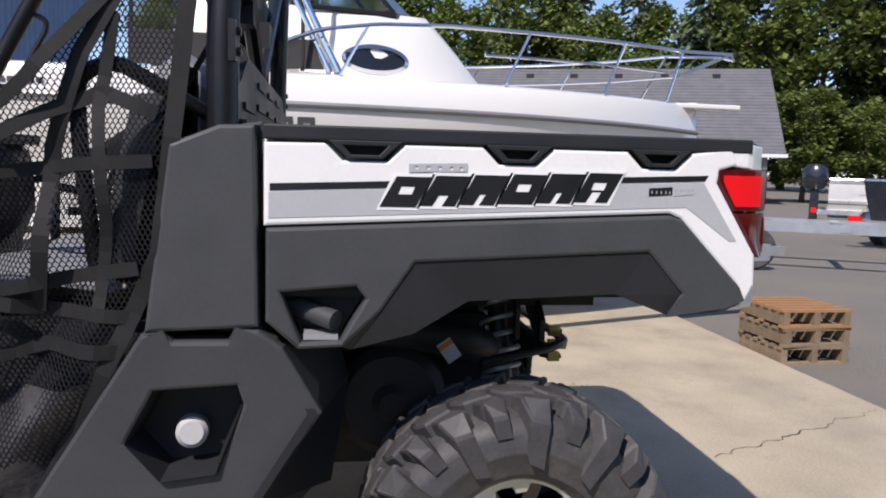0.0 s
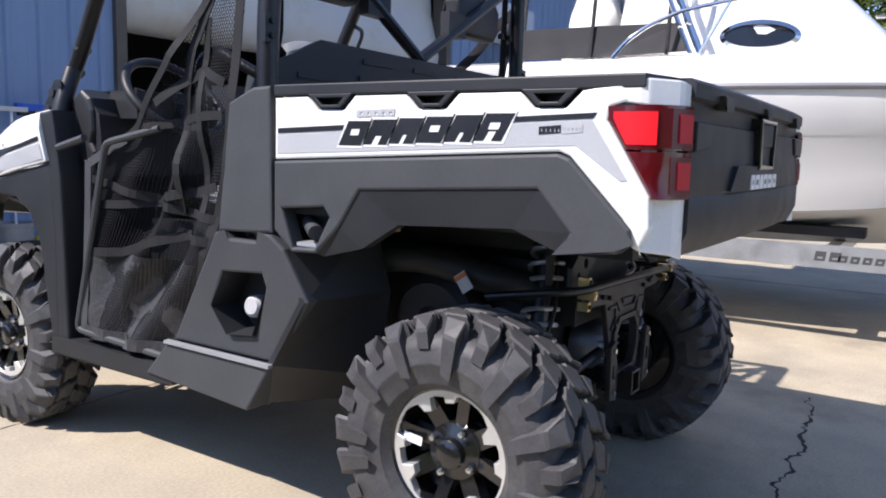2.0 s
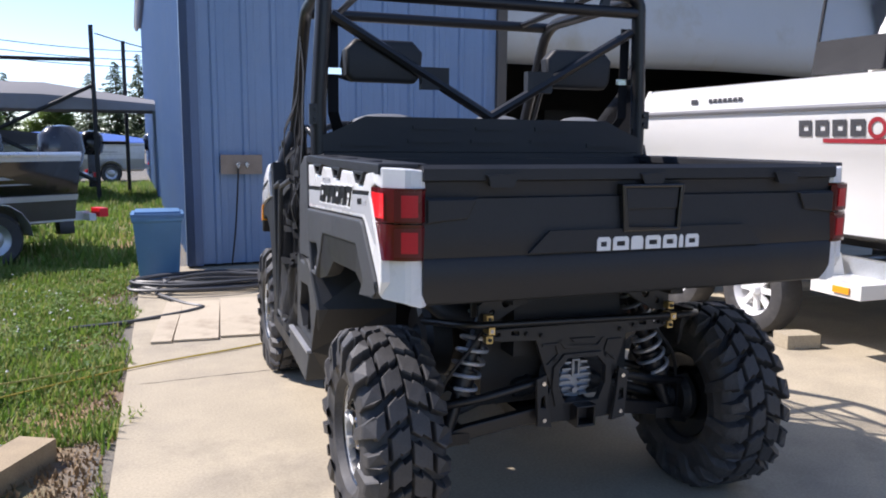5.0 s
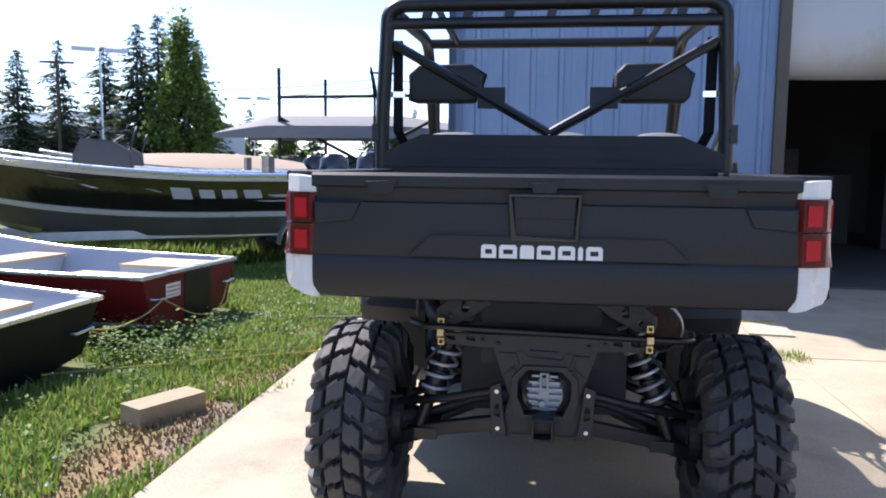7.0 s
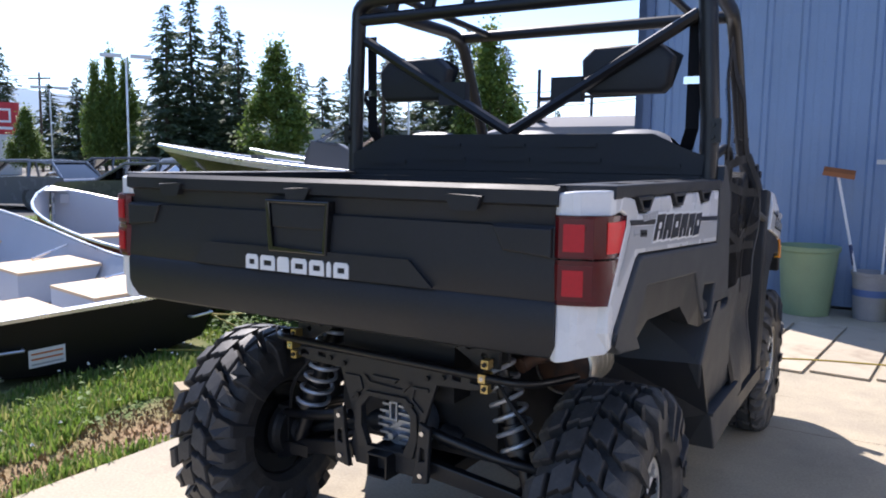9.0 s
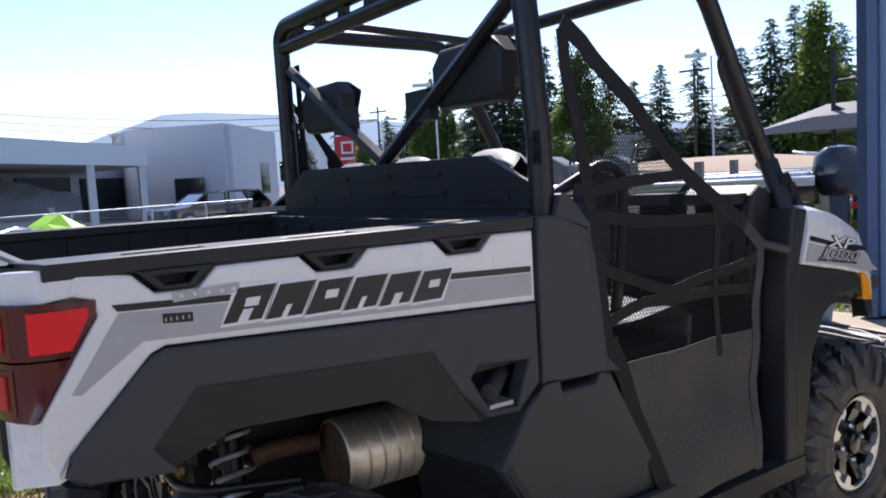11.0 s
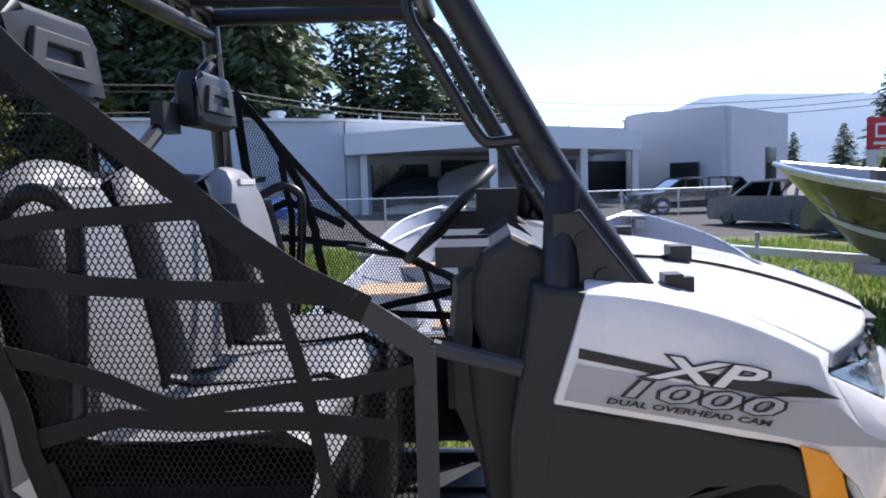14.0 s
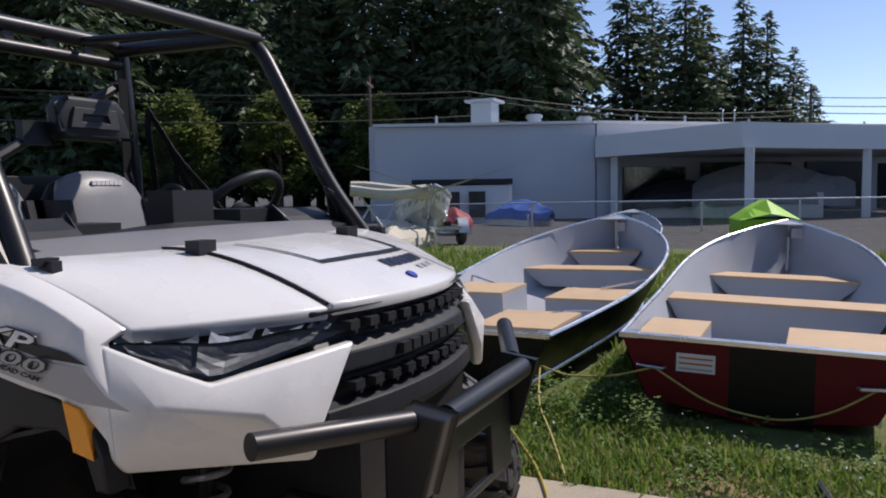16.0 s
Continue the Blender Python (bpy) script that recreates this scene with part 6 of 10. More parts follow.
def side_net(s):
    slack = 0.035 if s < 0 else 0.01
    def X(y, z):
        if s < 0:
            w = (y - 0.75) * 0.75 + (z - 1.1) * 0.55
            return -0.79 + 0.028 * math.sin(w * 34 + 2 * noise.noise((y * 3, z * 3, 2))) * max(0, min(1, (y - 0.72) * 4)) * max(0.0, min(1, (1.46 - y) * 4)) + 0.045 * max(0, min(1, (y - 0.8) * 3)) * max(0.15, min(1, (1.5 - y) * 3)) * math.sin((z - 0.40) * 3.6) + 0.02 * noise.noise((y * 6, z * 6, 5)) * max(0.0, min(1, (1.46 - y) * 4))
        return s * (0.795 - slack * (1 + math.sin(y * 8 + z * 5)) * 0.6 - 0.03 * max(0, math.sin((z - 0.45) * 4.2)) - 0.02 * noise.noise((y * 5, z * 5, s)))
    edge = [(0.665, 1.70), (0.74, 1.69), (0.87, 1.58), (1.04, 1.44), (1.20, 1.305), (1.385, 1.195), (1.49, 1.12), (1.485, 0.80), (1.46, 0.42), (1.06, 0.42), (0.85, 0.86), (0.77, 1.18), (0.74, 1.39)]
    if s < 0:
        edge = [(0.665, 1.72), (0.72, 1.70), (0.86, 1.50), (0.99, 1.34), (1.14, 1.20), (1.30, 1.12), (1.45, 1.04), (1.48, 0.75), (1.50, 0.46), (1.03, 0.44), (0.83, 0.84), (0.75, 1.05)]
    bm = B()
    a, t = 0.0108, 0.0012
    dy, dz = a, a * 0.9
    cache = {}
    def vert(y, z):
        return Vector((X(y, z), y, z))
    for i in range(int(0.90 / dy)):
        for j in range(int(1.30 / dz)):
            y = 0.62 + (i + 0.5 * (j % 2)) * dy
            z = 0.43 + j * dz
            if not inside(edge, y, z):
                continue
            for oy, oz in ((dy * 0.5, dz), (-dy * 0.5, dz), (0.0, -dz * 0.55)):
                # three threads meet at each knot
                p = vert(y, z)
                q = vert(y + oy * 0.98, z + oz * (0.78 if oz > 0 else 1.0))
                d = (q - p).normalized()
                nrm = Vector((0, -d.z, d.y)) * t
                bm.faces.new([bm.verts.new(v) for v in (p + nrm, q + nrm, q - nrm, p - nrm)])
    net = part("side_net", bm, WEBBING, utv, "black mesh door net with webbing straps", kind="stuff")
    def strap(pts, w, mt=STRAP, name="strap"):
        dense = []
        for p, q in zip(pts, pts[1:]):
            for k in range(6):
                dense.append((p[0] + (q[0] - p[0]) * k / 6, p[1] + (q[1] - p[1]) * k / 6))
        dense.append(pts[-1])
        rows = []
        for k, (y, z) in enumerate(dense):
            a, b2 = dense[max(0, k - 1)], dense[min(len(dense) - 1, k + 1)]
            d = Vector((b2[0] - a[0], b2[1] - a[1])).normalized()
            ny, nz = -d.y * w / 2, d.x * w / 2
            rows.append([(X(y, z) + s * 0.004, y + ny, z + nz), (X(y, z) + s * 0.004, y - ny, z - nz)])
        part(name, sheet(B(), rows, (s * 0.003, 0, 0)), mt, net)
    if s < 0:
        strap([(0.675, 1.735), (0.86, 1.505), (0.99, 1.345), (1.14, 1.205), (1.29, 1.125)], 0.026)
        strap([(1.28, 1.125), (1.45, 1.04)], 0.030, GREY)
        strap([(1.455, 1.05), (1.48, 0.75), (1.505, 0.44)], 0.034, GREY)
        strap([(0.68, 1.72), (0.72, 1.36), (0.76, 1.02), (0.84, 0.84), (1.03, 0.46)], 0.034)
        strap([(0.80, 1.58), (0.90, 1.40), (0.96, 1.22), (0.98, 1.02), (1.0, 0.90)], 0.032)
        strap([(0.84, 1.48), (0.87, 1.30), (0.86, 1.08), (0.88, 0.90)], 0.024)
        strap([(1.45, 0.99), (1.30, 0.96), (1.14, 0.93), (0.98, 0.96), (0.80, 0.99)], 0.028)
        strap([(1.46, 0.90), (1.28, 0.91), (1.12, 0.925), (0.96, 0.90), (0.82, 0.89)], 0.028)
        strap([(1.48, 0.735), (1.32, 0.745), (1.16, 0.79), (0.99, 0.83), (0.83, 0.82)], 0.030)
        strap([(0.76, 1.29), (0.86, 1.33), (0.96, 1.29), (1.06, 1.235)], 0.028)
        strap([(0.77, 1.20), (0.92, 1.19), (1.14, 1.16)], 0.026)
        strap([(1.50, 0.455), (1.26, 0.45), (1.03, 0.45)], 0.040, CLOTH)
    else:
        strap([(0.690, 1.735), (0.76, 1.690), (0.87, 1.585), (1.04, 1.440), (1.20, 1.308), (1.30, 1.240), (1.40, 1.190)], 0.046)
        strap([(1.375, 1.203), (1.49, 1.122)], 0.040, GREY)
        strap([(1.488, 1.130), (1.485, 0.83), (1.458, 0.42)], 0.036, GREY)
        strap([(0.690, 1.72), (0.702, 1.64), (0.755, 1.393), (0.776, 1.176), (0.813, 1.039), (0.826, 0.95), (0.86, 0.85)], 0.036)
        strap([(0.715, 1.333), (0.78, 1.322), (0.895, 1.341), (1.03, 1.347), (1.16, 1.352)], 0.030)
        strap([(0.77, 1.263), (0.93, 1.238), (1.09, 1.224), (1.33, 1.218)], 0.032)
        strap([(0.80, 1.125), (0.93, 1.082), (1.03, 1.045), (1.08, 1.031), (1.20, 1.045), (1.35, 1.060), (1.47, 1.085)], 0.032)
        strap([(0.82, 0.972), (0.98, 1.012), (1.19, 1.006), (1.44, 0.992)], 0.032)
        strap([(1.245, 1.275), (1.285, 1.10), (1.31, 0.94), (1.33, 0.80)], 0.024)
        strap([(1.02, 0.44), (0.96, 0.62), (0.88, 0.84), (0.84, 0.93)], 0.050)
    # solid lower panel of the net
    top = 0.86 if s > 0 else 0.74
    y9 = 1.47 if s > 0 else 1.49
    rows = []
    for k in range(15):
        z = 0.43 + (top - 0.43) * k / 14
        y0 = 1.08 - (z - 0.40) * 0.52
        rows.append([(X(y0 + (y9 - y0) * q, z) + (0.004 if s < 0 else 0.003) + (0.018 * noise.noise((q * 5, z * 9, 7)) if s < 0 else 0), y0 + (y9 - y0) * q, z) for q in np.linspace(0, 1, 25)])
    part("lower_panel", sheet(B(), rows, (s * 0.003, 0, 0)), CLOTH, net, smooth=True)
    bm = B()
    tube(bm, [(s * 0.775, 1.50, 1.125), (s * 0.785, 1.64, 1.09)], 0.014, 8)
    part("net_bracket", bm, GREY, net)


both(side_net)
# shoulder bolster hoops
for s in (-1, 1):
    bm = B()
    tube(bm, bend([(s * 0.70, 0.68, 1.30), (s * 0.76, 0.85, 1.395), (s * 0.76, 0.92, 1.36), (s * 0.755, 0.915, 1.20), (s * 0.74, 0.895, 0.98)], 0.06), 0.016, 10)
    part("hip_bar", bm, BLACK, utv, smooth=True)

# ---- cabin cruiser on its trailer ----
for text, size, m, par in lettering_jobs:
    lettering(text, size, m, BLACK_DECAL, par, "lettering", width=1.0)
GEL = material("white_gelcoat", (0.80, 0.79, 0.76), 0.16, var=0.02, coat=0.6, scale=1.5)
GALV = material("galvanised_steel", (0.58, 0.60, 0.62), 0.38, metal=0.75, var=0.14, scale=9, bump=0.08, bump_scale=40)
CANVAS = material("black_canvas", (0.02, 0.02, 0.022), 0.75, var=0.15, bump=0.3, bump_scale=300)
VINYL = glass("clear_vinyl", (0.85, 0.87, 0.9), 0.08, 1.2)
TINT = material("dark_window", (0.012, 0.014, 0.017), 0.06, coat=0.8)
RUB = material("grey_rub_rail", (0.20, 0.20, 0.21), 0.4, var=0.1)
boat = thing("cabin_cruiser", "white cabin cruiser with a steel bow rail on a trailer", "boat")
XC = 3.90
HL = 6.05


def lerp(a, b, t):
    return a + (b - a) * t


def hull_station(t):
    """Half section at t from stern (0) to bow (1): keel, chine, rub rail, deck edge."""
    y = 3.42 - HL * t
    f = max(0.0, (t - 0.42) / 0.58)
    hb = 1.22 * (1 - f ** 2.7) + 0.02
    hc = 1.06 * (1 - f ** 1.8) + 0.005
    zk = 0.52 + 0.50 * f ** 3.2
    zc = 0.74 + 0.05 * t + 0.46 * f ** 2.4
    zs = 1.56 - 0.03 * f
    zd = 1.775 - 0.03 * f + 0.03 * f ** 3
    return y, hb, hc, zk, zc, zs, zd


TS = [k / 30 for k in range(30)] + [0.985, 0.997]
for nm, sel, mt in (("hull_bottom", 0, GEL), ("topside", 1, GEL), ("deck_side", 2, GEL)):
    bm = B()
    for s in (-1, 1):
        rows = []
        for t in TS:
            y, hb, hc, zk, zc, zs, zd = hull_station(t)
            if sel == 0:
                r = [(0.0, zk), (hc * 0.5, lerp(zk, zc, 0.55)), (hc * 0.52, lerp(zk, zc, 0.5)), (hc, zc)]
            elif sel == 1:
                r = [(hc + 0.0, zc), (hc + 0.045, zc + 0.005), (lerp(hc, hb, 0.42) + 0.03, lerp(zc, zs, 0.28)), (lerp(hc, hb, 0.75), lerp(zc, zs, 0.63)), (lerp(hc, hb, 0.78) + 0.012, lerp(zc, zs, 0.66)), (hb, zs)]
            else:
                r = [(hb - 0.01, zs + 0.02), (hb - 0.02, lerp(zs, zd, 0.6)), (hb - 0.05, zd - 0.02), (hb - 0.09, zd), (max(0.0, hb - 0.30), zd + 0.02)]
            rows.append([(XC + s * x, y, z) for x, z in r])
        sheet(bm, rows)
    part(nm, bm, mt, boat, smooth=True)
bm = B()
for s in (-1, 1):
    tube(bm, [(XC + s * (hull_station(t)[1] + 0.005), hull_station(t)[0], hull_station(t)[5] + 0.01) for t in TS], 0.020, 8)
part("rub_rail", bm, RUB, boat, smooth=True)
bm = B()
y, hb, hc, zk, zc, zs, zd = hull_station(0)
sheet(bm, [[(XC - hc, y, zc), (XC, y, zk), (XC + hc, y, zc)], [(XC - hb, y + 0.03, zs), (XC, y + 0.03, zs), (XC + hb, y + 0.03, zs)], [(XC - hb + 0.05, y - 0.02, zd), (XC, y - 0.02, zd - 0.15), (XC + hb - 0.05, y - 0.02, zd)]], (0, -0.04, 0))
part("transom", bm, GEL, boat)
# cockpit sole and inner sides
bm = B()
box(bm, XC - 1.0, XC + 1.0, 0.9, 3.3, 1.0, 1.04)
for s in (-1, 1):
    box(bm, XC + s * 0.90, XC + s * 0.94, 0.9, 3.36, 1.0, 1.78)
part("cockpit_liner", bm, GEL, boat)
# cabin trunk
def cabin(t):
    """Half section of the trunk cabin; t from its aft end (0) to its nose (1)."""
    y = 1.05 - 1.80 * t
    zb = hull_station((3.42 - y) / HL)[6] + 0.01
    base = 0.92 - 0.24 * (1.05 - y) if y > 0.14 else 0.70 - 0.46 * (0.14 - y) - 0.10 * max(0, t - 0.85) / 0.15
    zt = 2.30 if t < 0.72 else 2.30 - (t - 0.72) / 0.28 * 0.50
    top = base * 0.80
    return y, base, top, zb, max(zt, zb + 0.02)
bm = B()
rows = []
for t in np.linspace(0, 1, 15):
    y, b0, t0, zb, zt = cabin(t)
    rows.append([(XC + s * x, y, z) for s, x, z in ((-1, b0, zb), (-1, lerp(b0, t0, 0.85), lerp(zb, zt, 0.88)), (-1, t0 * 0.9, zt), (1, 0, zt + 0.04), (1, t0 * 0.9, zt), (1, lerp(b0, t0, 0.85), lerp(zb, zt, 0.88)), (1, b0, zb))])
sheet(bm, rows)
part("cabin", bm, GEL, boat, smooth=True)
bm = B()
sheet(bm, [[(XC + s * max(0.0, hull_station(t)[1] - 0.28), hull_station(t)[0], hull_station(t)[6] + 0.018) for s in (-1, -0.3, 0.3, 1)] for t in TS if hull_station(t)[0] < 1.0])
part("foredeck", bm, GEL, boat, smooth=True)
# oval side windows
for s in (-1, 1):
    def oval(g, n=28):
        return [(0.14 + (0.215 + g) * math.cos(q) , 1.945 + (0.080 + g) * math.sin(q)) for q in (2 * math.pi * k / n for k in range(n))]
    def at(y, z, out):
        yy, b0, t0, zb, zt = cabin((1.05 - y) / 1.80)
        f = (z - zb) / (zt - zb)
        return XC + s * (lerp(b0, t0, f) + out)
    bm = B()
    outer, inner = oval(0.03), oval(0.0)
    for k in range(28):
        j = (k + 1) % 28
        a, b2, c, d = outer[k], outer[j], inner[j], inner[k]
        bm.faces.new([bm.verts.new((at(*p, o), *p)) for p, o in ((a, 0.004), (b2, 0.004), (c, 0.022), (d, 0.022))])
    w = part("side_window", bm, CHROME, boat, "oval window with a polished rim", smooth=True)
    bm = B()
    bm.faces.new([bm.verts.new((at(*p, 0.010), *p)) for p in inner])
    part("pane", bm, TINT, w)
# windscreen with a steel frame, canvas top and clear curtains over the cockpit
for s in (-1, 1):
    bm = B()
    sheet(bm, [[(XC + s * 0.66, 0.62, 2.29), (XC + s * 0.50, 0.0, 2.29), (XC + s * 0.0, -0.22, 2.32)], [(XC + s * 0.70, 0.90, 2.86), (XC + s * 0.48, 0.50, 2.86), (XC, 0.36, 2.86)]], (0, 0.008, 0))
    w = part("windscreen", bm, VINYL, boat, "raked windscreen")
    w.visible_shadow = False
    bm = B()
    for p in ([(XC + s * 0.66, 0.62, 2.29), (XC + s * 0.50, 0.0, 2.29), (XC, -0.22, 2.32)], [(XC + s * 0.70, 0.90, 2.86), (XC + s * 0.48, 0.50, 2.86), (XC, 0.36, 2.86)], [(XC + s * 0.66, 0.62, 2.29), (XC + s * 0.70, 0.90, 2.86)], [(XC + s * 0.50, 0.0, 2.29), (XC + s * 0.48, 0.50, 2.86)]):
        tube(bm, p, 0.02, 8)
    part("windscreen_frame", bm, BLACK, boat, smooth=True)
    bm = B()
    sheet(bm, [[(XC + s * 1.06, 1.72, 1.80), (XC + s * 1.04, 1.15, 1.80), (XC + s * 0.98, 0.50, 1.82)], [(XC + s * 1.03, 1.72, 2.02), (XC + s * 1.0, 1.15, 2.02), (XC + s * 0.92, 0.58, 2.02)]], (0, 0.004, 0))
    part("canvas_skirt", bm, CANVAS, boat, "black canvas skirt of the cockpit enclosure")
    bm = B()
    sheet(bm, [[(XC + s * 1.03, 1.72, 2.02), (XC + s * 1.0, 1.15, 2.02), (XC + s * 0.92, 0.58, 2.02)], [(XC + s * 0.95, 1.72, 2.50), (XC + s * 0.93, 1.15, 2.50), (XC + s * 0.82, 0.75, 2.50)], [(XC + s * 0.85, 1.72, 2.98), (XC + s * 0.84, 1.15, 3.0), (XC + s * 0.72, 0.85, 2.98)]], (0, 0.004, 0))
    c = part("clear_curtain", bm, VINYL, boat, "clear vinyl cockpit curtain")
    c.visible_shadow = False
    bm = B()
    for y in (1.72, 1.18, 0.64):
        tube(bm, [(XC + s * 1.045, y, 1.80), (XC + s * 0.96, y, 2.5), (XC + s * 0.85, y, 2.99)], 0.014, 6)
    part("canvas_seam", bm, CANVAS, boat)
    # steel arch leg beside the cabin
    bm = B()
    tube(bm, [(XC + s * 1.12, 0.40, 1.79), (XC + s * 0.98, 0.72, 2.45), (XC + s * 0.90, 0.90, 2.95)], 0.022, 8)
    tube(bm, [(XC + s * 1.12, 0.46, 1.79), (XC + s * 0.98, 0.78, 2.45), (XC + s * 0.90, 0.96, 2.95)], 0.018, 8)
    part("arch_leg", bm, CHROME, boat, smooth=True)
bm = B()
sheet(bm, [[(XC + x, y, 3.02 - 0.10 * (x / 0.85) ** 2) for x in np.linspace(-0.85, 0.85, 7)] for y in (1.74, 1.2, 0.7)], (0, 0, 0.006))
part("canvas_top", bm, CANVAS, boat)
bm = B()
for x, y, k in ((-0.62, 1.30, 1.0), (-0.55, 0.86, 0.8), (0.25, 1.1, 1.0)):
    rows = []
    for v in np.linspace(0, 1, 11):
        rr = 0.26 * math.cos(v * 1.35) * k
        rows.append([(XC + x + rr * math.cos(q) * 1.15 + 0.05 * noise.noise((q * 1.5, v * 5, x)), y + rr * math.sin(q) + 0.05 * noise.noise((q * 1.5, v * 5, y + 4)), 1.70 + 0.78 * v * k + 0.04 * noise.noise((q * 2, v * 6, 9))) for q in np.linspace(0, 2 * math.pi, 19)])
    sheet(bm, rows)
part("seat_cover", bm, material("pale_seat_cover", (0.70, 0.68, 0.64), 0.5, var=0.1), boat, smooth=True)
# bow rail
def rail_pt(t, z_up, inset=0.07):
    y, hb, hc, zk, zc, zs, zd = hull_station(t)
    return lambda s: (XC + s * max(hb - inset, 0.10), y if t < 0.985 else y - 0.25, zd + z_up)
for s in (-1, 1):
    bm = B()
    keys = [(0.405, 0.0), (0.42, 0.10), (0.445, 0.20), (0.48, 0.28), (0.54, 0.335), (0.62, 0.36), (0.72, 0.37), (0.82, 0.385), (0.90, 0.40), (0.96, 0.42), (0.995, 0.42)]
    tube(bm, bend([rail_pt(t, h)(s) for t, h in keys], 0.05, 3), 0.0135, 8)
    rail = part("bow_rail", bm, CHROME, boat, "polished steel bow rail", smooth=True)
    bm = B()
    tube(bm, [rail_pt(t, h)(s) for t, h in ((0.66, 0.19), (0.74, 0.20), (0.82, 0.21), (0.90, 0.22), (0.97, 0.24), (0.995, 0.42))], 0.010, 7)
    part("lower_rail", bm, CHROME, rail, smooth=True)
    for t, h in ((0.53, 0.335), (0.715, 0.37), (0.85, 0.39), (0.96, 0.42)):
        bm = B()
        tube(bm, [rail_pt(t - 0.03, 0.0)(s), rail_pt(t, h)(s)], 0.010, 7)
        part("stanchion", bm, CHROME, rail, smooth=True)
    bm = B()
    revolve(bm, [(0, 0.018), (0.025, 0.016), (0.042, 0.006), (0.046, 0.0)], Matrix.Translation((XC + s * 1.205, 0.79, 1.655)) @ rot_x_to((s, 0, 0.12)) @ Matrix.Diagonal((1, 1.5, 1, 1)), 18)
    part("vent", bm, CHROME, boat, smooth=True)
bm = B()
tube(bm, [rail_pt(0.995, 0.42)(-1), (XC, -2.93, 2.16), rail_pt(0.995, 0.42)(1)], 0.0135, 8)
part("bow_rail", bm, CHROME, boat, smooth=True)
bm = B()
plate(bm, [(XC - 0.19, -1.95), (XC + 0.19, -1.95), (XC + 0.15, -2.93), (XC - 0.15, -2.93)], [[(XC - 0.03, -2.65), (XC + 0.03, -2.65), (XC + 0.03, -2.86), (XC - 0.03, -2.86)]], "z", 1.735, 1.775)
part("pulpit", soften(bm, 0.01), GEL, boat)
# plain shapes in place of the maker's and model names
LOGO = material("grey_logo", (0.07, 0.07, 0.075), 0.4)
LOGO_RED = material("red_logo", (0.35, 0.03, 0.04), 0.4)
def hull_x(y, z):
    st = hull_station((3.42 - y) / HL)
    y, hb, hc, zk, zc, zs, zd = st
    if z > zs:
        return XC - (hb - 0.012) - 0.004
    f = (z - zc) / (zs - zc)
    return XC - (lerp(hc, hb, 0.78) + 0.012 + (hb - lerp(hc, hb, 0.78) - 0.012) * (f - 0.66) / 0.34) - 0.006
def hull_decal(loop, mt, hole=None):
    bm = B()
    edges = []
    for lp in [loop] + ([hole] if hole else []):
        vs = [bm.verts.new((hull_x(y, z), y, z)) for y, z in lp]
        edges += [bm.edges.new((vs[i], vs[(i + 1) % len(vs)])) for i in range(len(vs))]
    bmesh.ops.triangle_fill(bm, edges=edges, use_beauty=True)
    part("name_block", bm, mt, boat)
for k in range(8):
    y = 1.62 - k * 0.137
    z0, z1 = 1.385, 1.49
    if k == 4:
        ring = lambda r: [(y - 0.055 + r * 1.0 * math.cos(q), 1.435 + r * math.sin(q)) for q in (2 * math.pi * i / 20 for i in range(20))]
        hull_decal(ring(0.066), LOGO_RED, ring(0.040))
    else:
        hull_decal([(y, z0), (y - 0.108, z0), (y - 0.108, z1), (y, z1)], LOGO, [(y - 0.035, z0 + 0.035), (y - 0.11 + 0.03, z0 + 0.035), (y - 0.11 + 0.03, z1 - 0.035), (y - 0.035, z1 - 0.035)])
hull_decal([(1.42, 1.345), (0.50, 1.335), (0.50, 1.368), (1.42, 1.372)], LOGO_RED)
for k in range(7):
    y = 2.55 - k * 0.055
    hull_decal([(y, 1.640), (y - 0.042, 1.640), (y - 0.042, 1.672), (y, 1.672)], LOGO)
hull_decal([(2.76, 1.635), (2.68, 1.635), (2.68, 1.675), (2.76, 1.675)], LOGO)

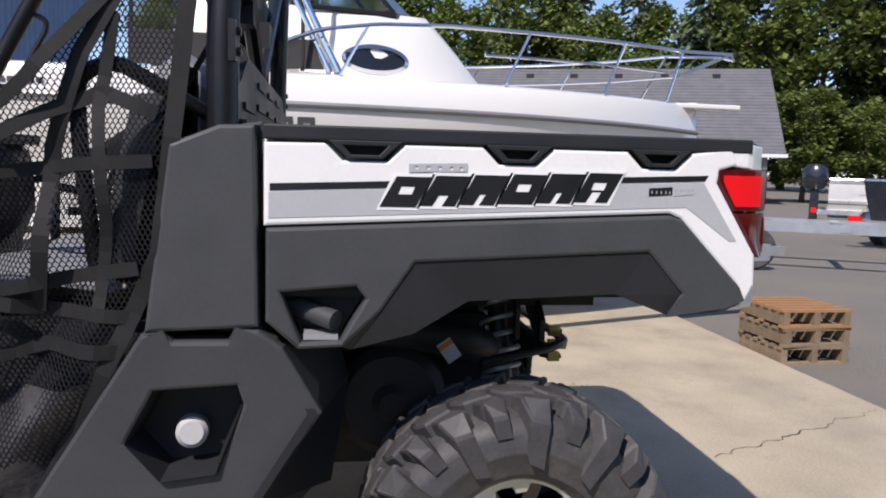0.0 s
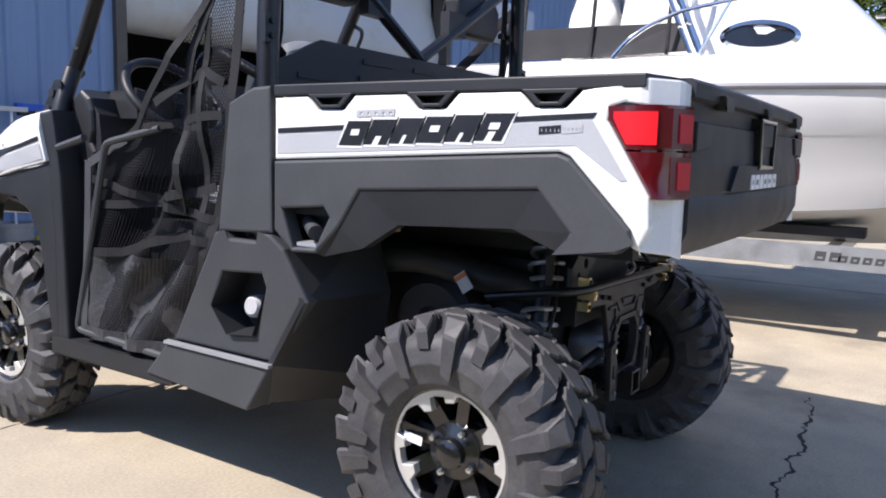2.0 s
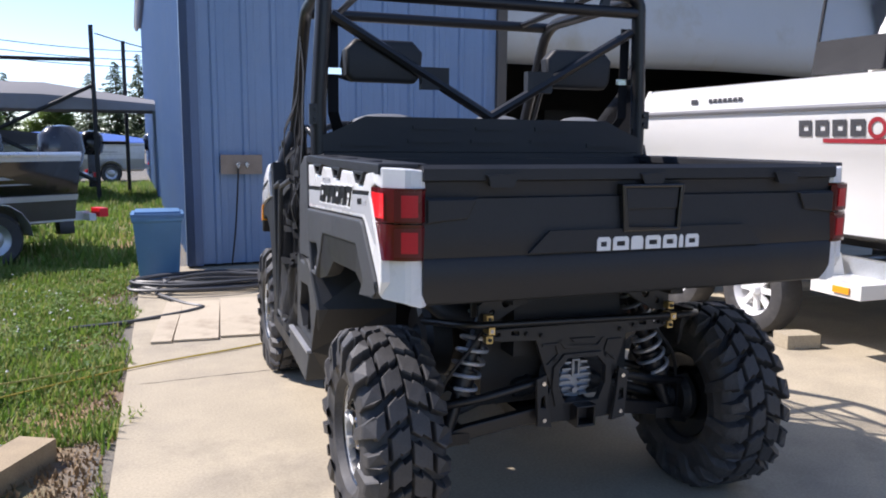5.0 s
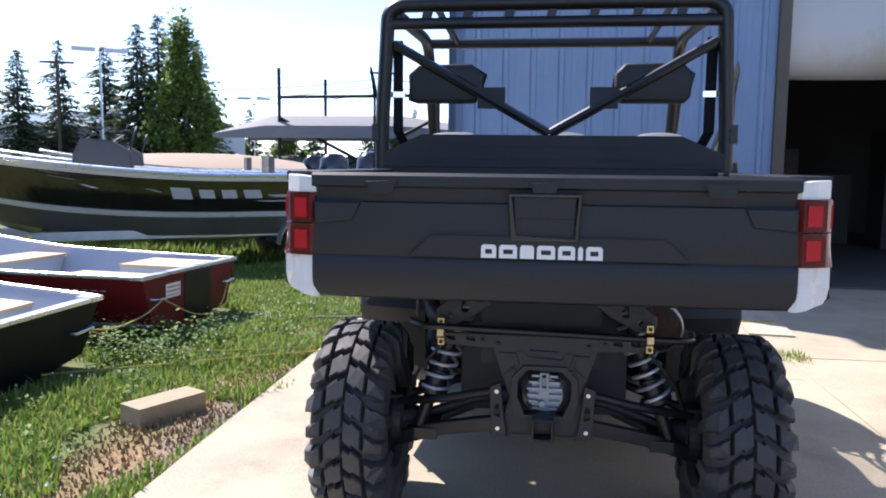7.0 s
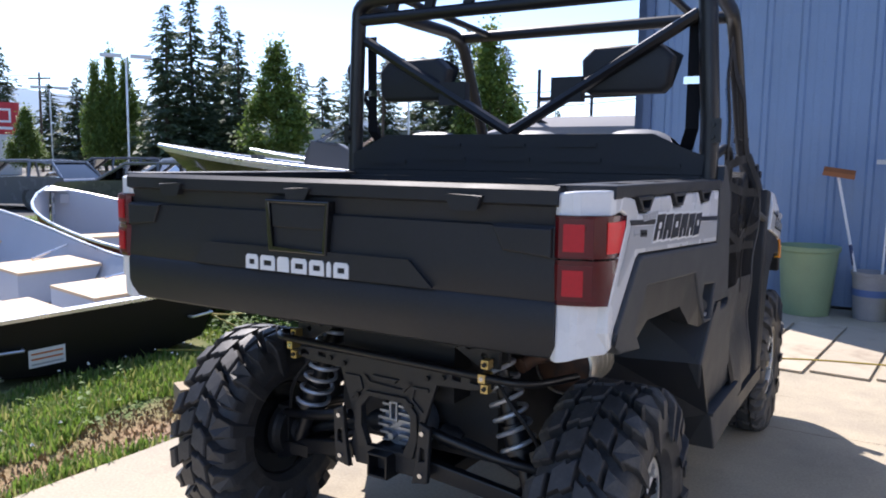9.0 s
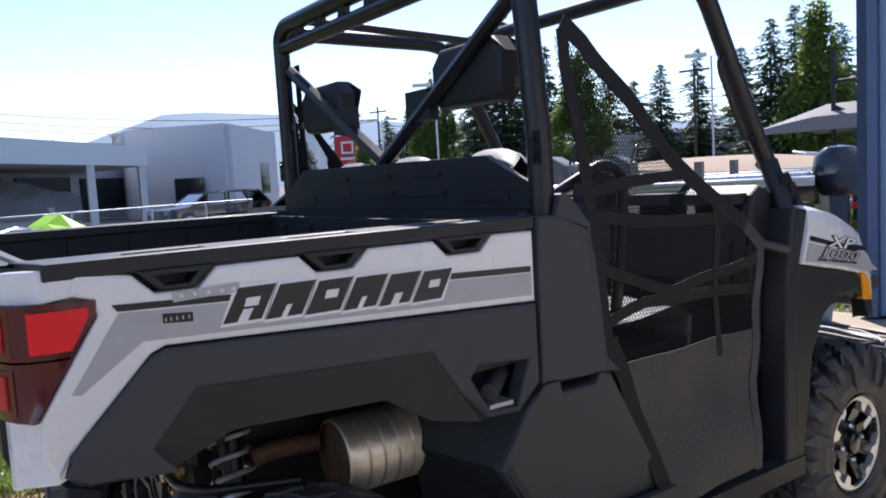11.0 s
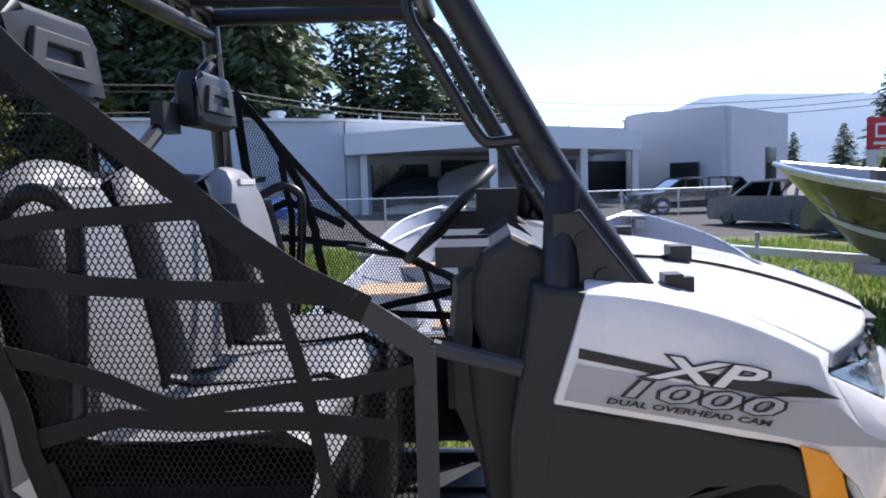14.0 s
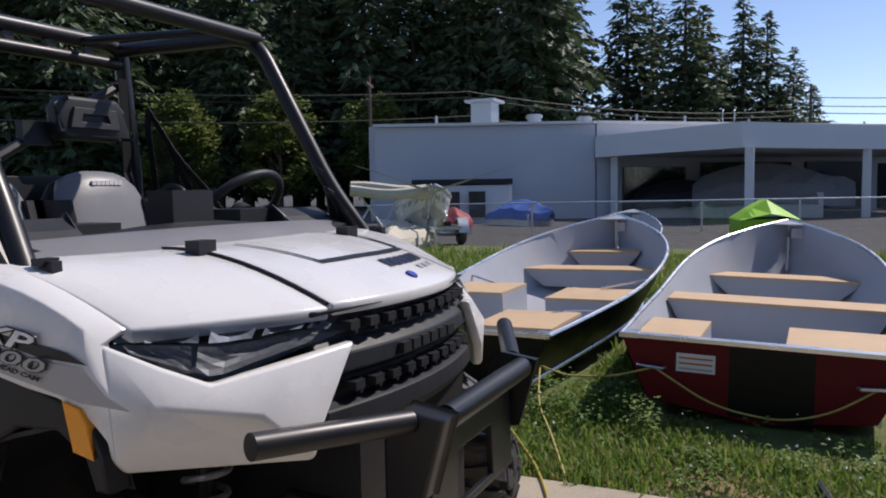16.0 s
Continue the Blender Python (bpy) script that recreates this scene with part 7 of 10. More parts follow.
# trailer
trailer = thing("boat_trailer", "galvanised twin-axle boat trailer under the cruiser", "trailer")
for s in (-1, 1):
    bm = B()
    pts = [(XC + s * 1.03, 3.0), (XC + s * 1.03, -0.9), (XC + s * 0.35, -2.6), (XC + s * 0.10, -3.3)]
    for (xa, ya), (xb, yb) in zip(pts, pts[1:]):
        d = Vector((xb - xa, yb - ya, 0)).normalized()
        n = Vector((-d.y, d.x, 0)) * 0.03
        vs = []
        for x, y in ((xa, ya), (xb, yb)):
            for z in (0.47, 0.61):
                for k in (-1, 1):
                    vs.append(bm.verts.new((x + n.x * k, y + n.y * k, z)))
        for f in ((0, 1, 3, 2), (4, 6, 7, 5), (0, 4, 5, 1), (2, 3, 7, 6), (0, 2, 6, 4), (1, 5, 7, 3)):
            bm.faces.new([vs[i] for i in f])
    part("side_beam", soften(bm, 0.006), GALV, trailer, "galvanised steel side beam")
    bm = B()
    box(bm, XC + s * 0.55, XC + s * 0.75, -0.6, 3.0, 0.64, 0.70)
    part("bunk", soften(bm, 0.01), CANVAS, trailer)
    # fender over both wheels with a white step at its front end
    fx0, fx1 = XC + s * 1.10, XC + s * 1.36
    bm = B()
    sheet(bm, [[(fx0, y, z), (fx1, y, z)] for y, z in ((3.25, 0.40), (3.20, 0.62), (3.0, 0.70), (1.50, 0.70), (1.32, 0.62), (1.27, 0.44))], (0, 0, 0.012))
    part("fender", bm, GEL, trailer, smooth=True)
    bm = B()
    box(bm, fx0 - s * 0.05, fx1, 0.92, 1.30, 0.41, 0.50)
    st = part("fender_step", soften(bm, 0.02), GEL, trailer)
    bm = B()
    box(bm, fx1 - s * 0.01, fx1 + s * 0.012, 1.0, 1.12, 0.435, 0.475)
    part("side_marker", soften(bm, 0.005), AMBER, st, "amber side marker light")
    for y in (1.86, 2.72):
        m = Matrix.Translation((XC + s * 1.235, y, 0.305)) @ rot_x_to((s, 0, 0))
        bm = B()
        revolve(bm, [(0.175, -0.08), (0.24, -0.10), (0.29, -0.09), (0.31, -0.05), (0.312, 0.05), (0.29, 0.09), (0.24, 0.10), (0.185, 0.085), (0.175, 0.06)], m, 36, True)
        wh = part("wheel", bm, RUBBER, trailer, "trailer wheel with white spoked rim", smooth=True)
        bm = B()
        revolve(bm, [(0.19, 0.075), (0.185, 0.085), (0.165, 0.06), (0.155, 0.03), (0.155, -0.05), (0.165, -0.05)], m, 32)
        for k in range(8):
            box(bm, 0.04, 0.16, -0.020, 0.020, 0.02, 0.045, m @ Matrix.Rotation(k * math.pi / 4, 4, "Z"))
        revolve(bm, [(0, 0.085), (0.03, 0.083), (0.038, 0.07), (0.045, 0.045), (0.07, 0.04), (0.07, 0.01), (0, 0.01)], m, 20)
        part("rim", bm, WHITE, wh, "white spoked steel rim", smooth=True)
    for y in (1.86, 2.72):
        bm = B()
        tube(bm, [(XC, y, 0.305), (XC + s * 1.2, y, 0.305)], 0.035, 8)
        part("axle", bm, GALV, trailer, smooth=True)
for y in (-0.4, 1.0, 2.9):
    bm = B()
    box(bm, XC - 1.03, XC + 1.03, y - 0.04, y + 0.04, 0.47, 0.56)
    part("cross_member", soften(bm, 0.005), GALV, trailer)
for k in range(8):
    y = -0.36 - k * 0.082 * (0.8 if k > 1 else 1)
    w, h = (0.06, 0.058) if k < 2 else (0.048, 0.042)
    bm = plate(B(), [(y, 0.515), (y - w, 0.515), (y - w - 0.008, 0.515 + h), (y - 0.008, 0.515 + h)], [[(y - 0.018, 0.528), (y - w + 0.012, 0.528), (y - w + 0.010, 0.540), (y - 0.02, 0.540)]], "x", XC - 1.062, XC - 1.0605)
    part("name_block", bm, LOGO, trailer)
bm = B()
tube(bm, [(XC, -2.9, 0.02), (XC, -2.9, 0.75)], 0.035, 10)
box(bm, XC - 0.04, XC + 0.04, -3.5, -3.2, 0.50, 0.58)
part("jack", bm, GALV, trailer, smooth=True)
bm = B()
box(bm, XC - 0.03, XC + 0.03, -2.45, -2.38, 0.6, 1.25)
box(bm, XC - 0.10, XC + 0.10, -2.36, -2.22, 1.05, 1.17)
part("winch_post", soften(bm, 0.006), GALV, trailer)
bm = B()
box(bm, -0.08, 0.08, -0.12, 0.12, 0, 0.09)
o = part("concrete_block", soften(bm, 0.006), CONCRETE)
o.matrix_basis = pose(2.60, 1.44, 0.0, 0, 0, 80)
tagged(o, "grey concrete block chocking the trailer wheel", "concrete block")

# stack of pallets on the gravel
PAL = material("pallet_wood", (0.22, 0.165, 0.11), 0.85, var=0.3, scale=8, bump=0.4, bump_scale=110, rand=0.2)
PAL_NEW = material("fresh_pallet_wood", (0.34, 0.18, 0.08), 0.8, var=0.15, scale=8)
def pallet(z, turn, mat, x=2.46, y=-2.72):
    p = thing("pallet", "weathered timber pallet in a stack on gravel", "pallet", "stacked pallets")
    for k in range(3):
        bm = B()
        box(bm, -0.55, 0.55, -0.45 + k * 0.41, -0.37 + k * 0.41, 0.018, 0.105)
        part("bearer", soften(bm, 0.003), PAL, p)
    for zz, n in ((0.0, 3), (0.105, 6)):
        for k in range(n):
            bm = B()
            xx = -0.50 + k * (1.0 / (n - 1))
            box(bm, xx - 0.05, xx + 0.05, -0.47, 0.47, zz, zz + 0.018)
            part("slat", soften(bm, 0.002), mat, p)
    p.matrix_basis = pose(x, y, z, 0, 0, turn) @ Matrix.Diagonal((0.46, 0.54, 1, 1))
for k in range(3):
    pallet(-0.035 + k * 0.124, 4 + (k % 2) * 3 - 2, PAL_NEW if k == 2 else PAL)

# ---- aluminium boats on the grass ----
ALU_GREY = material("grey_painted_aluminium", (0.42, 0.44, 0.48), 0.42, var=0.07, scale=3, bump=0.05, bump_scale=20)
BENCH = material("plywood_bench", (0.60, 0.42, 0.25), 0.65, var=0.12, scale=6, bump=0.15, bump_scale=90)
ALU = material("bare_aluminium", (0.74, 0.75, 0.76), 0.3, metal=0.9, var=0.06)
RED_PAINT = material("red_boat_paint", (0.15, 0.009, 0.012), 0.45, var=0.15, spec=0.2)
BLACK_PAINT = material("black_boat_paint", (0.006, 0.006, 0.007), 0.4, var=0.15, spec=0.25)


def boat_section(t, L, W, H):
    """Half widths and heights along a small open boat, t from transom (0) to bow (1)."""
    f = max(0.0, (t - 0.35) / 0.65)
    hb = W / 2 * (0.95 + 0.05 * min(1, t / 0.35)) * (1 - f ** 2.6) + 0.012
    hc = W / 2 * 0.78 * (1 - f ** 2.0) + 0.004
    return L * t, hb, hc, 0.02 + 0.34 * f ** 3, 0.10 + 0.30 * f ** 2.4, H + 0.36 * f ** 1.6


def skiff_section(t, L, W, H):
    """The same for a skiff, fuller towards the bow."""
    x, hb, hc, zk, zc, zs = boat_section(t, L, W, H)
    f = max(0.0, (t - 0.40) / 0.60)
    beam = W / 2 * (0.90 + 0.10 * math.sin(min(1, t / 0.5) * math.pi / 2))
    return x, beam * (1 - f ** 3.8) + 0.012, beam * 0.80 * (1 - f ** 2.6) + 0.004, zk, zc, zs + 0.10 * t * t


def skiff(label, paint, L, W, H, m, benches, plate_at, group="aluminium boats on the grass", rail=ALU):
    """An open aluminium boat; local x towards the bow, transom at the origin."""
    b = thing("aluminium_boat", label, "boat", group)
    ts = [k / 22 for k in range(20)] + [0.93, 0.955, 0.975, 0.99, 1.0]
    for inner in (False, True):
        bm = B()
        d = 0.014 if inner else 0.0
        for s in (-1, 1):
            rows = []
            for t in ts:
                x, hb, hc, zk, zc, zs = skiff_section(t, L, W, H)
                hb, hc = max(0.003, hb - d), max(0.002, hc - d)
                rows.append([(x - (d if t > 0.9 else -d), s * u, z) for u, z in ((0.0, zk + d), (hc * 0.5, zk + 0.35 * (zc - zk) + d), (hc, zc + d), ((hb + hc) / 2 + 0.012, (zc + zs) / 2), (hb, zs - (0.0 if not inner else 0.002)))])
            sheet(bm, rows)
        x, hb, hc, zk, zc, zs = skiff_section(0, L, W, H)
        vs = [(d, u, z) for u, z in ((-hb, zs), (-hc, zc), (0, zk), (hc, zc), (hb, zs))]
        if not inner:
            bm.faces.new([bm.verts.new(v) for v in vs])
        else:
            bm.faces.new([bm.verts.new(v) for v in [(0.02, u * 0.985, z) for _, u, z in vs]])
        part("inner_skin" if inner else "hull", bm, ALU_GREY if inner else paint, b, smooth=True)
    bm = B()
    for s in (-1, 1):
        tube(bm, [(skiff_section(t, L, W, H)[0], s * skiff_section(t, L, W, H)[1], skiff_section(t, L, W, H)[5]) for t in ts], 0.017, 8)
    part("gunwale", bm, rail, b, smooth=True)
    x, hb, hc, zk, zc, zs = skiff_section(0, L, W, H)
    bm = B()
    box(bm, -0.018, 0.052, -hb, hb, zs - 0.014, zs + 0.010)
    for s in (-1, 1):
        box(bm, -0.022, 0.10, s * (hb - 0.10), s * (hb + 0.012), zs - 0.016, zs + 0.014)
    part("transom_cap", soften(bm, 0.008), rail, b)
    # breasthook, stem strip and tag at the bow, pale strakes along the chines
    x, hb2, hc2, zk2, zc2, zs2 = skiff_section(0.955, L, W, H)
    bm = B()
    rows = [[(skiff_section(t, L, W, H)[0], u * skiff_section(t, L, W, H)[1], skiff_section(t, L, W, H)[5] + 0.004) for u in (-1, -0.5, 0, 0.5, 1)] for t in (0.965, 0.98, 0.992, 1.0)]
    part("breasthook", sheet(bm, rows, (0, 0, -0.012)), ALU_GREY, b)
    bm = B()
    tube(bm, [(L * 0.978, 0, zc2 + 0.06), (L * 0.984, 0, zs2 * 0.6 + zc2 * 0.4), (L * 0.986, 0, zs2 - 0.02)], 0.016, 6)
    part("stem_strip", bm, ALU, b, smooth=True)
    bm = B()
    box(bm, L * 0.962, L * 0.966, -0.14, -0.03, zs2 - 0.13, zs2 - 0.03)
    part("tag", bm, SILVER_DECAL, b)
    for sd in (-1, 1):
        bm = B()
        tube(bm, [(skiff_section(t, L, W, H)[0], sd * (skiff_section(t, L, W, H)[2] + 0.004), skiff_section(t, L, W, H)[4]) for t in ts[:-1]], 0.016, 6)
        part("chine_strake", bm, ALU, b, smooth=True)
    for x0, x1, y0, y1, up in benches:
        _, hb2, hc2, zk2, zc2, zs2 = skiff_section((x0 + x1) / 2 / L, L, W, H)
        lim = hb2 - 0.06
        y0, y1 = max(y0, -lim), min(y1, lim)
        zt = H - 0.045 + up
        low = hc2 - 0.05
        bm = B()
        vs = box(bm, x0, x1, y0, y1, zc2 + 0.015, zt)
        for v in vs[:4]:
            v.co.y = max(-low, min(low, v.co.y))
        bx = part("bench", soften(bm, 0.006), ALU_GREY, b, "bench box with a plywood top")
        bm = B()
        box(bm, x0 - 0.012, x1 + 0.012, y0, y1, zt, zt + 0.022)
        part("bench_top", soften(bm, 0.003), BENCH, bx, "plywood bench top")
    for s in (-1, 1):
        bm = B()
        tube(bm, bend([(-0.01, s * hb * 0.66, zs - 0.18), (-0.05, s * hb * 0.67, zs - 0.18), (-0.05, s * hb * 0.86, zs - 0.17), (-0.01, s * hb * 0.87, zs - 0.17)], 0.015), 0.009, 7)
        part("handle", bm, ALU, b, smooth=True)
    bm = B()
    ly, lz = plate_at
    box(bm, -0.0055, -0.002, ly - 0.11, ly + 0.11, zs - lz - 0.11, zs - lz)
    lab = part("capacity_label", bm, WHITE_DECAL, b, "white capacity label")
    for k in range(3):
        bm = B()
        box(bm, -0.0075, -0.005, ly - 0.095, ly + 0.095, zs - lz - 0.032 - k * 0.032, zs - lz - 0.022 - k * 0.032)
        part("print_line", bm, LABEL_ORANGE if k < 2 else SILVER_DECAL, lab)
    b.matrix_basis = m
    return b


A_M = Matrix.Translation((-3.02, 1.03, -0.05)) @ Matrix.Rotation(radians(174.5), 4, "Z") @ Matrix.Rotation(radians(-2.5), 4, "Y") @ Matrix.Rotation(radians(-1.2), 4, "X")
A = skiff("grey aluminium fishing boat, black outside, lying on the grass", BLACK_PAINT, 4.25, 1.88, 0.44, A_M,
          [(0.40, 0.98, -0.72, -0.10, -0.02), (0.06, 0.62, 0.22, 0.80, 0.0), (1.62, 2.15, -0.85, -0.16, -0.03), (1.62, 2.15, 0.25, 0.85, 0.0), (3.15, 3.42, -0.8, 0.8, 0.0), (3.72, 3.98, -0.5, 0.5, 0.12)], (0.42, 0.20))
for x0, x1 in ((0.95, 1.16), (2.10, 2.30)):
    for sd in (-1, 1):
        _, hb2, hc2, zk2, zc2, zs2 = skiff_section(x1 / 4.25, 4.25, 1.88, 0.44)
        bm = B()
        tube(bm, [(x0, sd * 0.50, 0.40), (x1, sd * (hb2 - 0.035), zs2 - 0.06)], 0.011, 6)
        part("brace", bm, ALU, A, smooth=True)
B_M = Matrix.Translation((-2.87, 3.11, -0.035)) @ Matrix.Rotation(radians(178.5), 4, "Z") @ Matrix.Rotation(radians(-0.9), 4, "Y") @ Matrix.Rotation(radians(1.3), 4, "X")
RB = skiff("grey aluminium fishing boat with a dark red hull on the grass", RED_PAINT, 4.35, 1.69, 0.48, B_M,
           [(0.10, 0.74, -0.72, -0.14, 0.0), (0.10, 0.74, 0.34, 0.72, 0.0), (1.72, 2.05, -0.8, 0.8, -0.01), (3.22, 3.52, -0.8, 0.8, 0.0)], (0.335, 0.085))
bm = B()
box(bm, -0.004, -0.001, -0.30, 0.15, 0.05, 0.455)
part("black_panel", bm, BLACK_PAINT, RB)
for k in range(9):
    bm = B()
    x = 0.30 + k * 0.072
    _, hb2, hc2, zk2, zc2, zs2 = skiff_section(x / 4.35, 4.35, 1.69, 0.48)
    zz = 0.365
    f = (zz - (zc2 + zs2) / 2) / (zs2 - (zc2 + zs2) / 2)
    yy = ((hb2 + hc2) / 2 + 0.012) * (1 - f) + hb2 * f + 0.004
    box(bm, x, x + 0.045, yy - 0.002, yy, zz, zz + 0.055)
    part("number_bar", bm, SILVER_DECAL, RB)
# mooring ropes
bm = B()
tube(bm, bend([(-2.97, 1.80, 0.20), (-2.90, 2.00, 0.165), (-2.84, 2.30, 0.20), (-2.83, 2.55, 0.28)], 0.12, 5), 0.006, 6)
tube(bm, bend([(-2.97, 1.80, 0.20), (-2.60, 1.90, 0.06), (-2.20, 2.10, 0.02), (-1.60, 2.35, 0.02)], 0.2, 5), 0.006, 6)
tube(bm, bend([(-2.83, 2.55, 0.28), (-2.76, 2.90, 0.09), (-2.74, 3.25, 0.05), (-2.78, 3.50, 0.11), (-2.83, 3.72, 0.25)], 0.2, 5), 0.006, 6)
tagged(part("mooring_rope", bm, material("yellow_mooring_line", (0.50, 0.40, 0.12), 0.8, var=0.2), None, smooth=True), "thin yellow mooring rope slack between the boats", "rope")

# ---- larger open boats on trailers behind ----
BRONZE_HULL = material("bronze_hull_bottom", (0.085, 0.078, 0.066), 0.38, metal=0.15, var=0.35, scale=1.4)
HULL_BLACK = material("black_gold_flake_hull", (0.010, 0.009, 0.008), 0.14, var=0.4, scale=1.5, coat=0.6)
CAMO = material("dark_gold_hull", (0.030, 0.026, 0.018), 0.16, var=0.5, scale=1.2, coat=0.8, second=(0.16, 0.13, 0.07), second_at=(0.50, 0.60))
HULL_SILVER = material("silver_hull_band", (0.58, 0.57, 0.54), 0.32, metal=0.2, var=0.08)
GREY_SHELL = material("grey_moulded_console", (0.06, 0.06, 0.065), 0.5, var=0.1)
OUTBOARD = material("outboard_cowl", (0.02, 0.022, 0.03), 0.25, coat=0.5)


def fishing_boat(label, m, L=5.6, W=2.2, hull=HULL_BLACK, console=True, cover=None):
    """A console fishing boat on a trailer; local x towards the bow, stern at the origin, ground at z = 0."""
    b = thing("fishing_boat", label, "boat", "boats on trailers")
    ts = [k / 22 for k in range(22)] + [0.99]
    z0 = 0.30
    def sec(t):
        x, hb, hc, zk, zc, zs = boat_section(t, L, W, 0.86)
        return x, hb, hc, z0 + zk, z0 + zc + 0.05, z0 + zs + 0.02
    def rake(t, z, zs):
        """The stem leans forward: low points of the bow stand further aft."""
        return -1.15 * max(0.0, zs - z) * max(0.0, (t - 0.35) / 0.65) ** 2.6
    def side(f, out=0.0):
        return lambda hb, hc, zk, zc, zs: (hc + f * (hb - hc) + out, zc + f * (zs - zc))
    def strip(*fs):
        return lambda hb, hc, zk, zc, zs: [side(f, o)(hb, hc, zk, zc, zs) for f, o in fs]
    for nm, mt, pick in (("hull_bottom", BRONZE_HULL if hull is HULL_BLACK else HULL_SILVER, lambda hb, hc, zk, zc, zs: [(0, zk), (hc * 0.5, zk * 0.45 + zc * 0.55), (hc, zc), side(0.30)(hb, hc, zk, zc, zs)]),
                         ("chine_band", HULL_SILVER, strip((0.30, 0.0), (0.305, 0.022), (0.385, 0.026), (0.39, 0.004))),
                         ("hull_side", hull, strip((0.39, 0.004), (0.60, 0.012), (0.80, 0.012), (0.90, 0.006))),
                         ("rub_rail", HULL_SILVER, strip((0.90, 0.006), (0.905, 0.022), (0.97, 0.020), (1.0, 0.0))),
                         ("inner_skin", ALU_GREY, lambda hb, hc, zk, zc, zs: [(0, z0 + 0.42), (max(0.01, hc - 0.05), z0 + 0.42), (hb - 0.03, zs - 0.005)])):
        bm = B()
        for s in (-1, 1):
            rows = []
            for t in ts:
                x, hb, hc, zk, zc, zs = sec(t)
                rows.append([(x + rake(t, z, zs), s * max(0.004, u), z) for u, z in pick(hb, hc, zk, zc, zs)])
            sheet(bm, rows)
        if nm == "hull_side":
            x, hb, hc, zk, zc, zs = sec(0)
            bm.faces.new([bm.verts.new((0, u, z)) for u, z in ((-hb, zs), (-hc, zc), (0, zk), (hc, zc), (hb, zs))])
        part(nm, bm, mt, b, smooth=True)
    bm = B()
    for s in (-1, 1):
        tube(bm, [(sec(t)[0], s * sec(t)[1], sec(t)[5]) for t in ts], 0.03, 8)
    part("gunwale", bm, ALU, b, smooth=True)
    for s in (-1, 1):
        # swoosh shapes in place of the maker's name
        for x, w, za, zb in ((1.5, 0.24, 0.62, 0.76), (1.8, 0.2, 0.62, 0.76), (2.06, 0.2, 0.62, 0.76), (2.32, 0.26, 0.60, 0.78), (2.66, 0.9, 0.70, 0.74), (2.0, 1.9, 0.80, 0.825), (0.7, 0.75, 0.64, 0.68), (0.5, 1.1, 0.56, 0.58)):
            pts = []
            for dx, zf in ((0, za), (w * 0.86, za), (w, zb), (w * 0.14, zb)):
                xx, hb, hc, zk, zc, zs = sec((x + dx) / L)
                zz = zc + zf * (zs - zc)
                pts.append((xx + rake((x + dx) / L, zz, zs), s * (hc + zf * (hb - hc) + 0.0165), zz))
            bm = B()
            bm.faces.new([bm.verts.new(p) for p in pts])
            part("swoosh", bm, SILVER_DECAL, b)
    if console:
        bm = plate(B(), [(2.90, 0.72), (3.65, 0.72), (3.62, 1.44), (3.50, 1.58), (3.15, 1.60), (2.92, 1.46)], (), "y", -0.95, -0.25)
        c = part("console", soften(bm, 0.05, 3), GREY_SHELL, b, "grey moulded steering console", smooth=True)
        bm = B()
        tube(bm, [Vector((2.90, -0.62, 1.62)) + Vector((-0.10 * math.sin(q) * 0.5, 0.17 * math.cos(q), 0.17 * math.sin(q))) for q in (2 * math.pi * k / 20 for k in range(20))], 0.014, 6, closed=True)
        part("steering_wheel", bm, BLACK, c, smooth=True)
        bm = sheet(B(), [[(3.52 - 0.30 * z, -0.60 + u * (0.30 - 0.05 * z), 1.585 + 0.20 * z) for u in (-1, -0.6, 0, 0.6, 1)] for z in (0, 0.5, 0.9, 1.0)], (0.012, 0, 0))
        part("windscreen", bm, OUTBOARD, c, "dark tinted windscreen", smooth=True)
        for x in (1.2, 4.2):
            bm = B()
            box(bm, x, x + 0.42, -0.25, 0.22, 1.05, 1.13)
            box(bm, x - 0.02, x + 0.06, -0.25, 0.22, 1.13, 1.42)
            tube(bm, [(x + 0.2, 0, 0.72), (x + 0.2, 0, 1.05)], 0.05, 8)
            part("seat", soften(bm, 0.03), GREY_SHELL, b)
    if cover:
        bm = sheet(B(), [[(sec(t)[0], s * sec(t)[1] * 1.03, sec(t)[5] + (0.02 if abs(s) == 1 else 0.32 * math.sin(math.pi * min(1, t + 0.15)))) for s in (-1, -0.4, 0.4, 1)] for t in ts], (0, 0, 0.01))
        part("cover", bm, cover, b, smooth=True)
    bm = B()
    revolve(bm, [(0, 0.62), (0.10, 0.60), (0.17, 0.50), (0.19, 0.30), (0.16, 0.12), (0.12, 0.05), (0, 0.05)], Matrix.Translation((-0.30, 0, 0.90)) @ Matrix.Diagonal((1.5, 1, 1, 1)), 16)
    mo = part("outboard", bm, OUTBOARD, b, "dark outboard motor", smooth=True)
    bm = B()
    box(bm, -0.38, -0.20, -0.06, 0.06, 0.18, 0.96)
    part("leg", soften(bm, 0.02), OUTBOARD, mo)
    for s in (-1, 1):
        bm = B()
        box(bm, -0.2, L * 0.72, s * 0.78 - 0.03, s * 0.78 + 0.03, 0.42, 0.52)
        fr = part("trailer_beam", soften(bm, 0.006), GALV, b)
        bm = B()
        box(bm, 0.1, L * 0.7, s * 0.5 - 0.06, s * 0.5 + 0.06, 0.52, 0.64)
        part("bunk", bm, CANVAS, b)
        m2 = Matrix.Translation((0.95, s * 0.98, 0.30)) @ rot_x_to((0, s, 0))
        bm = B()
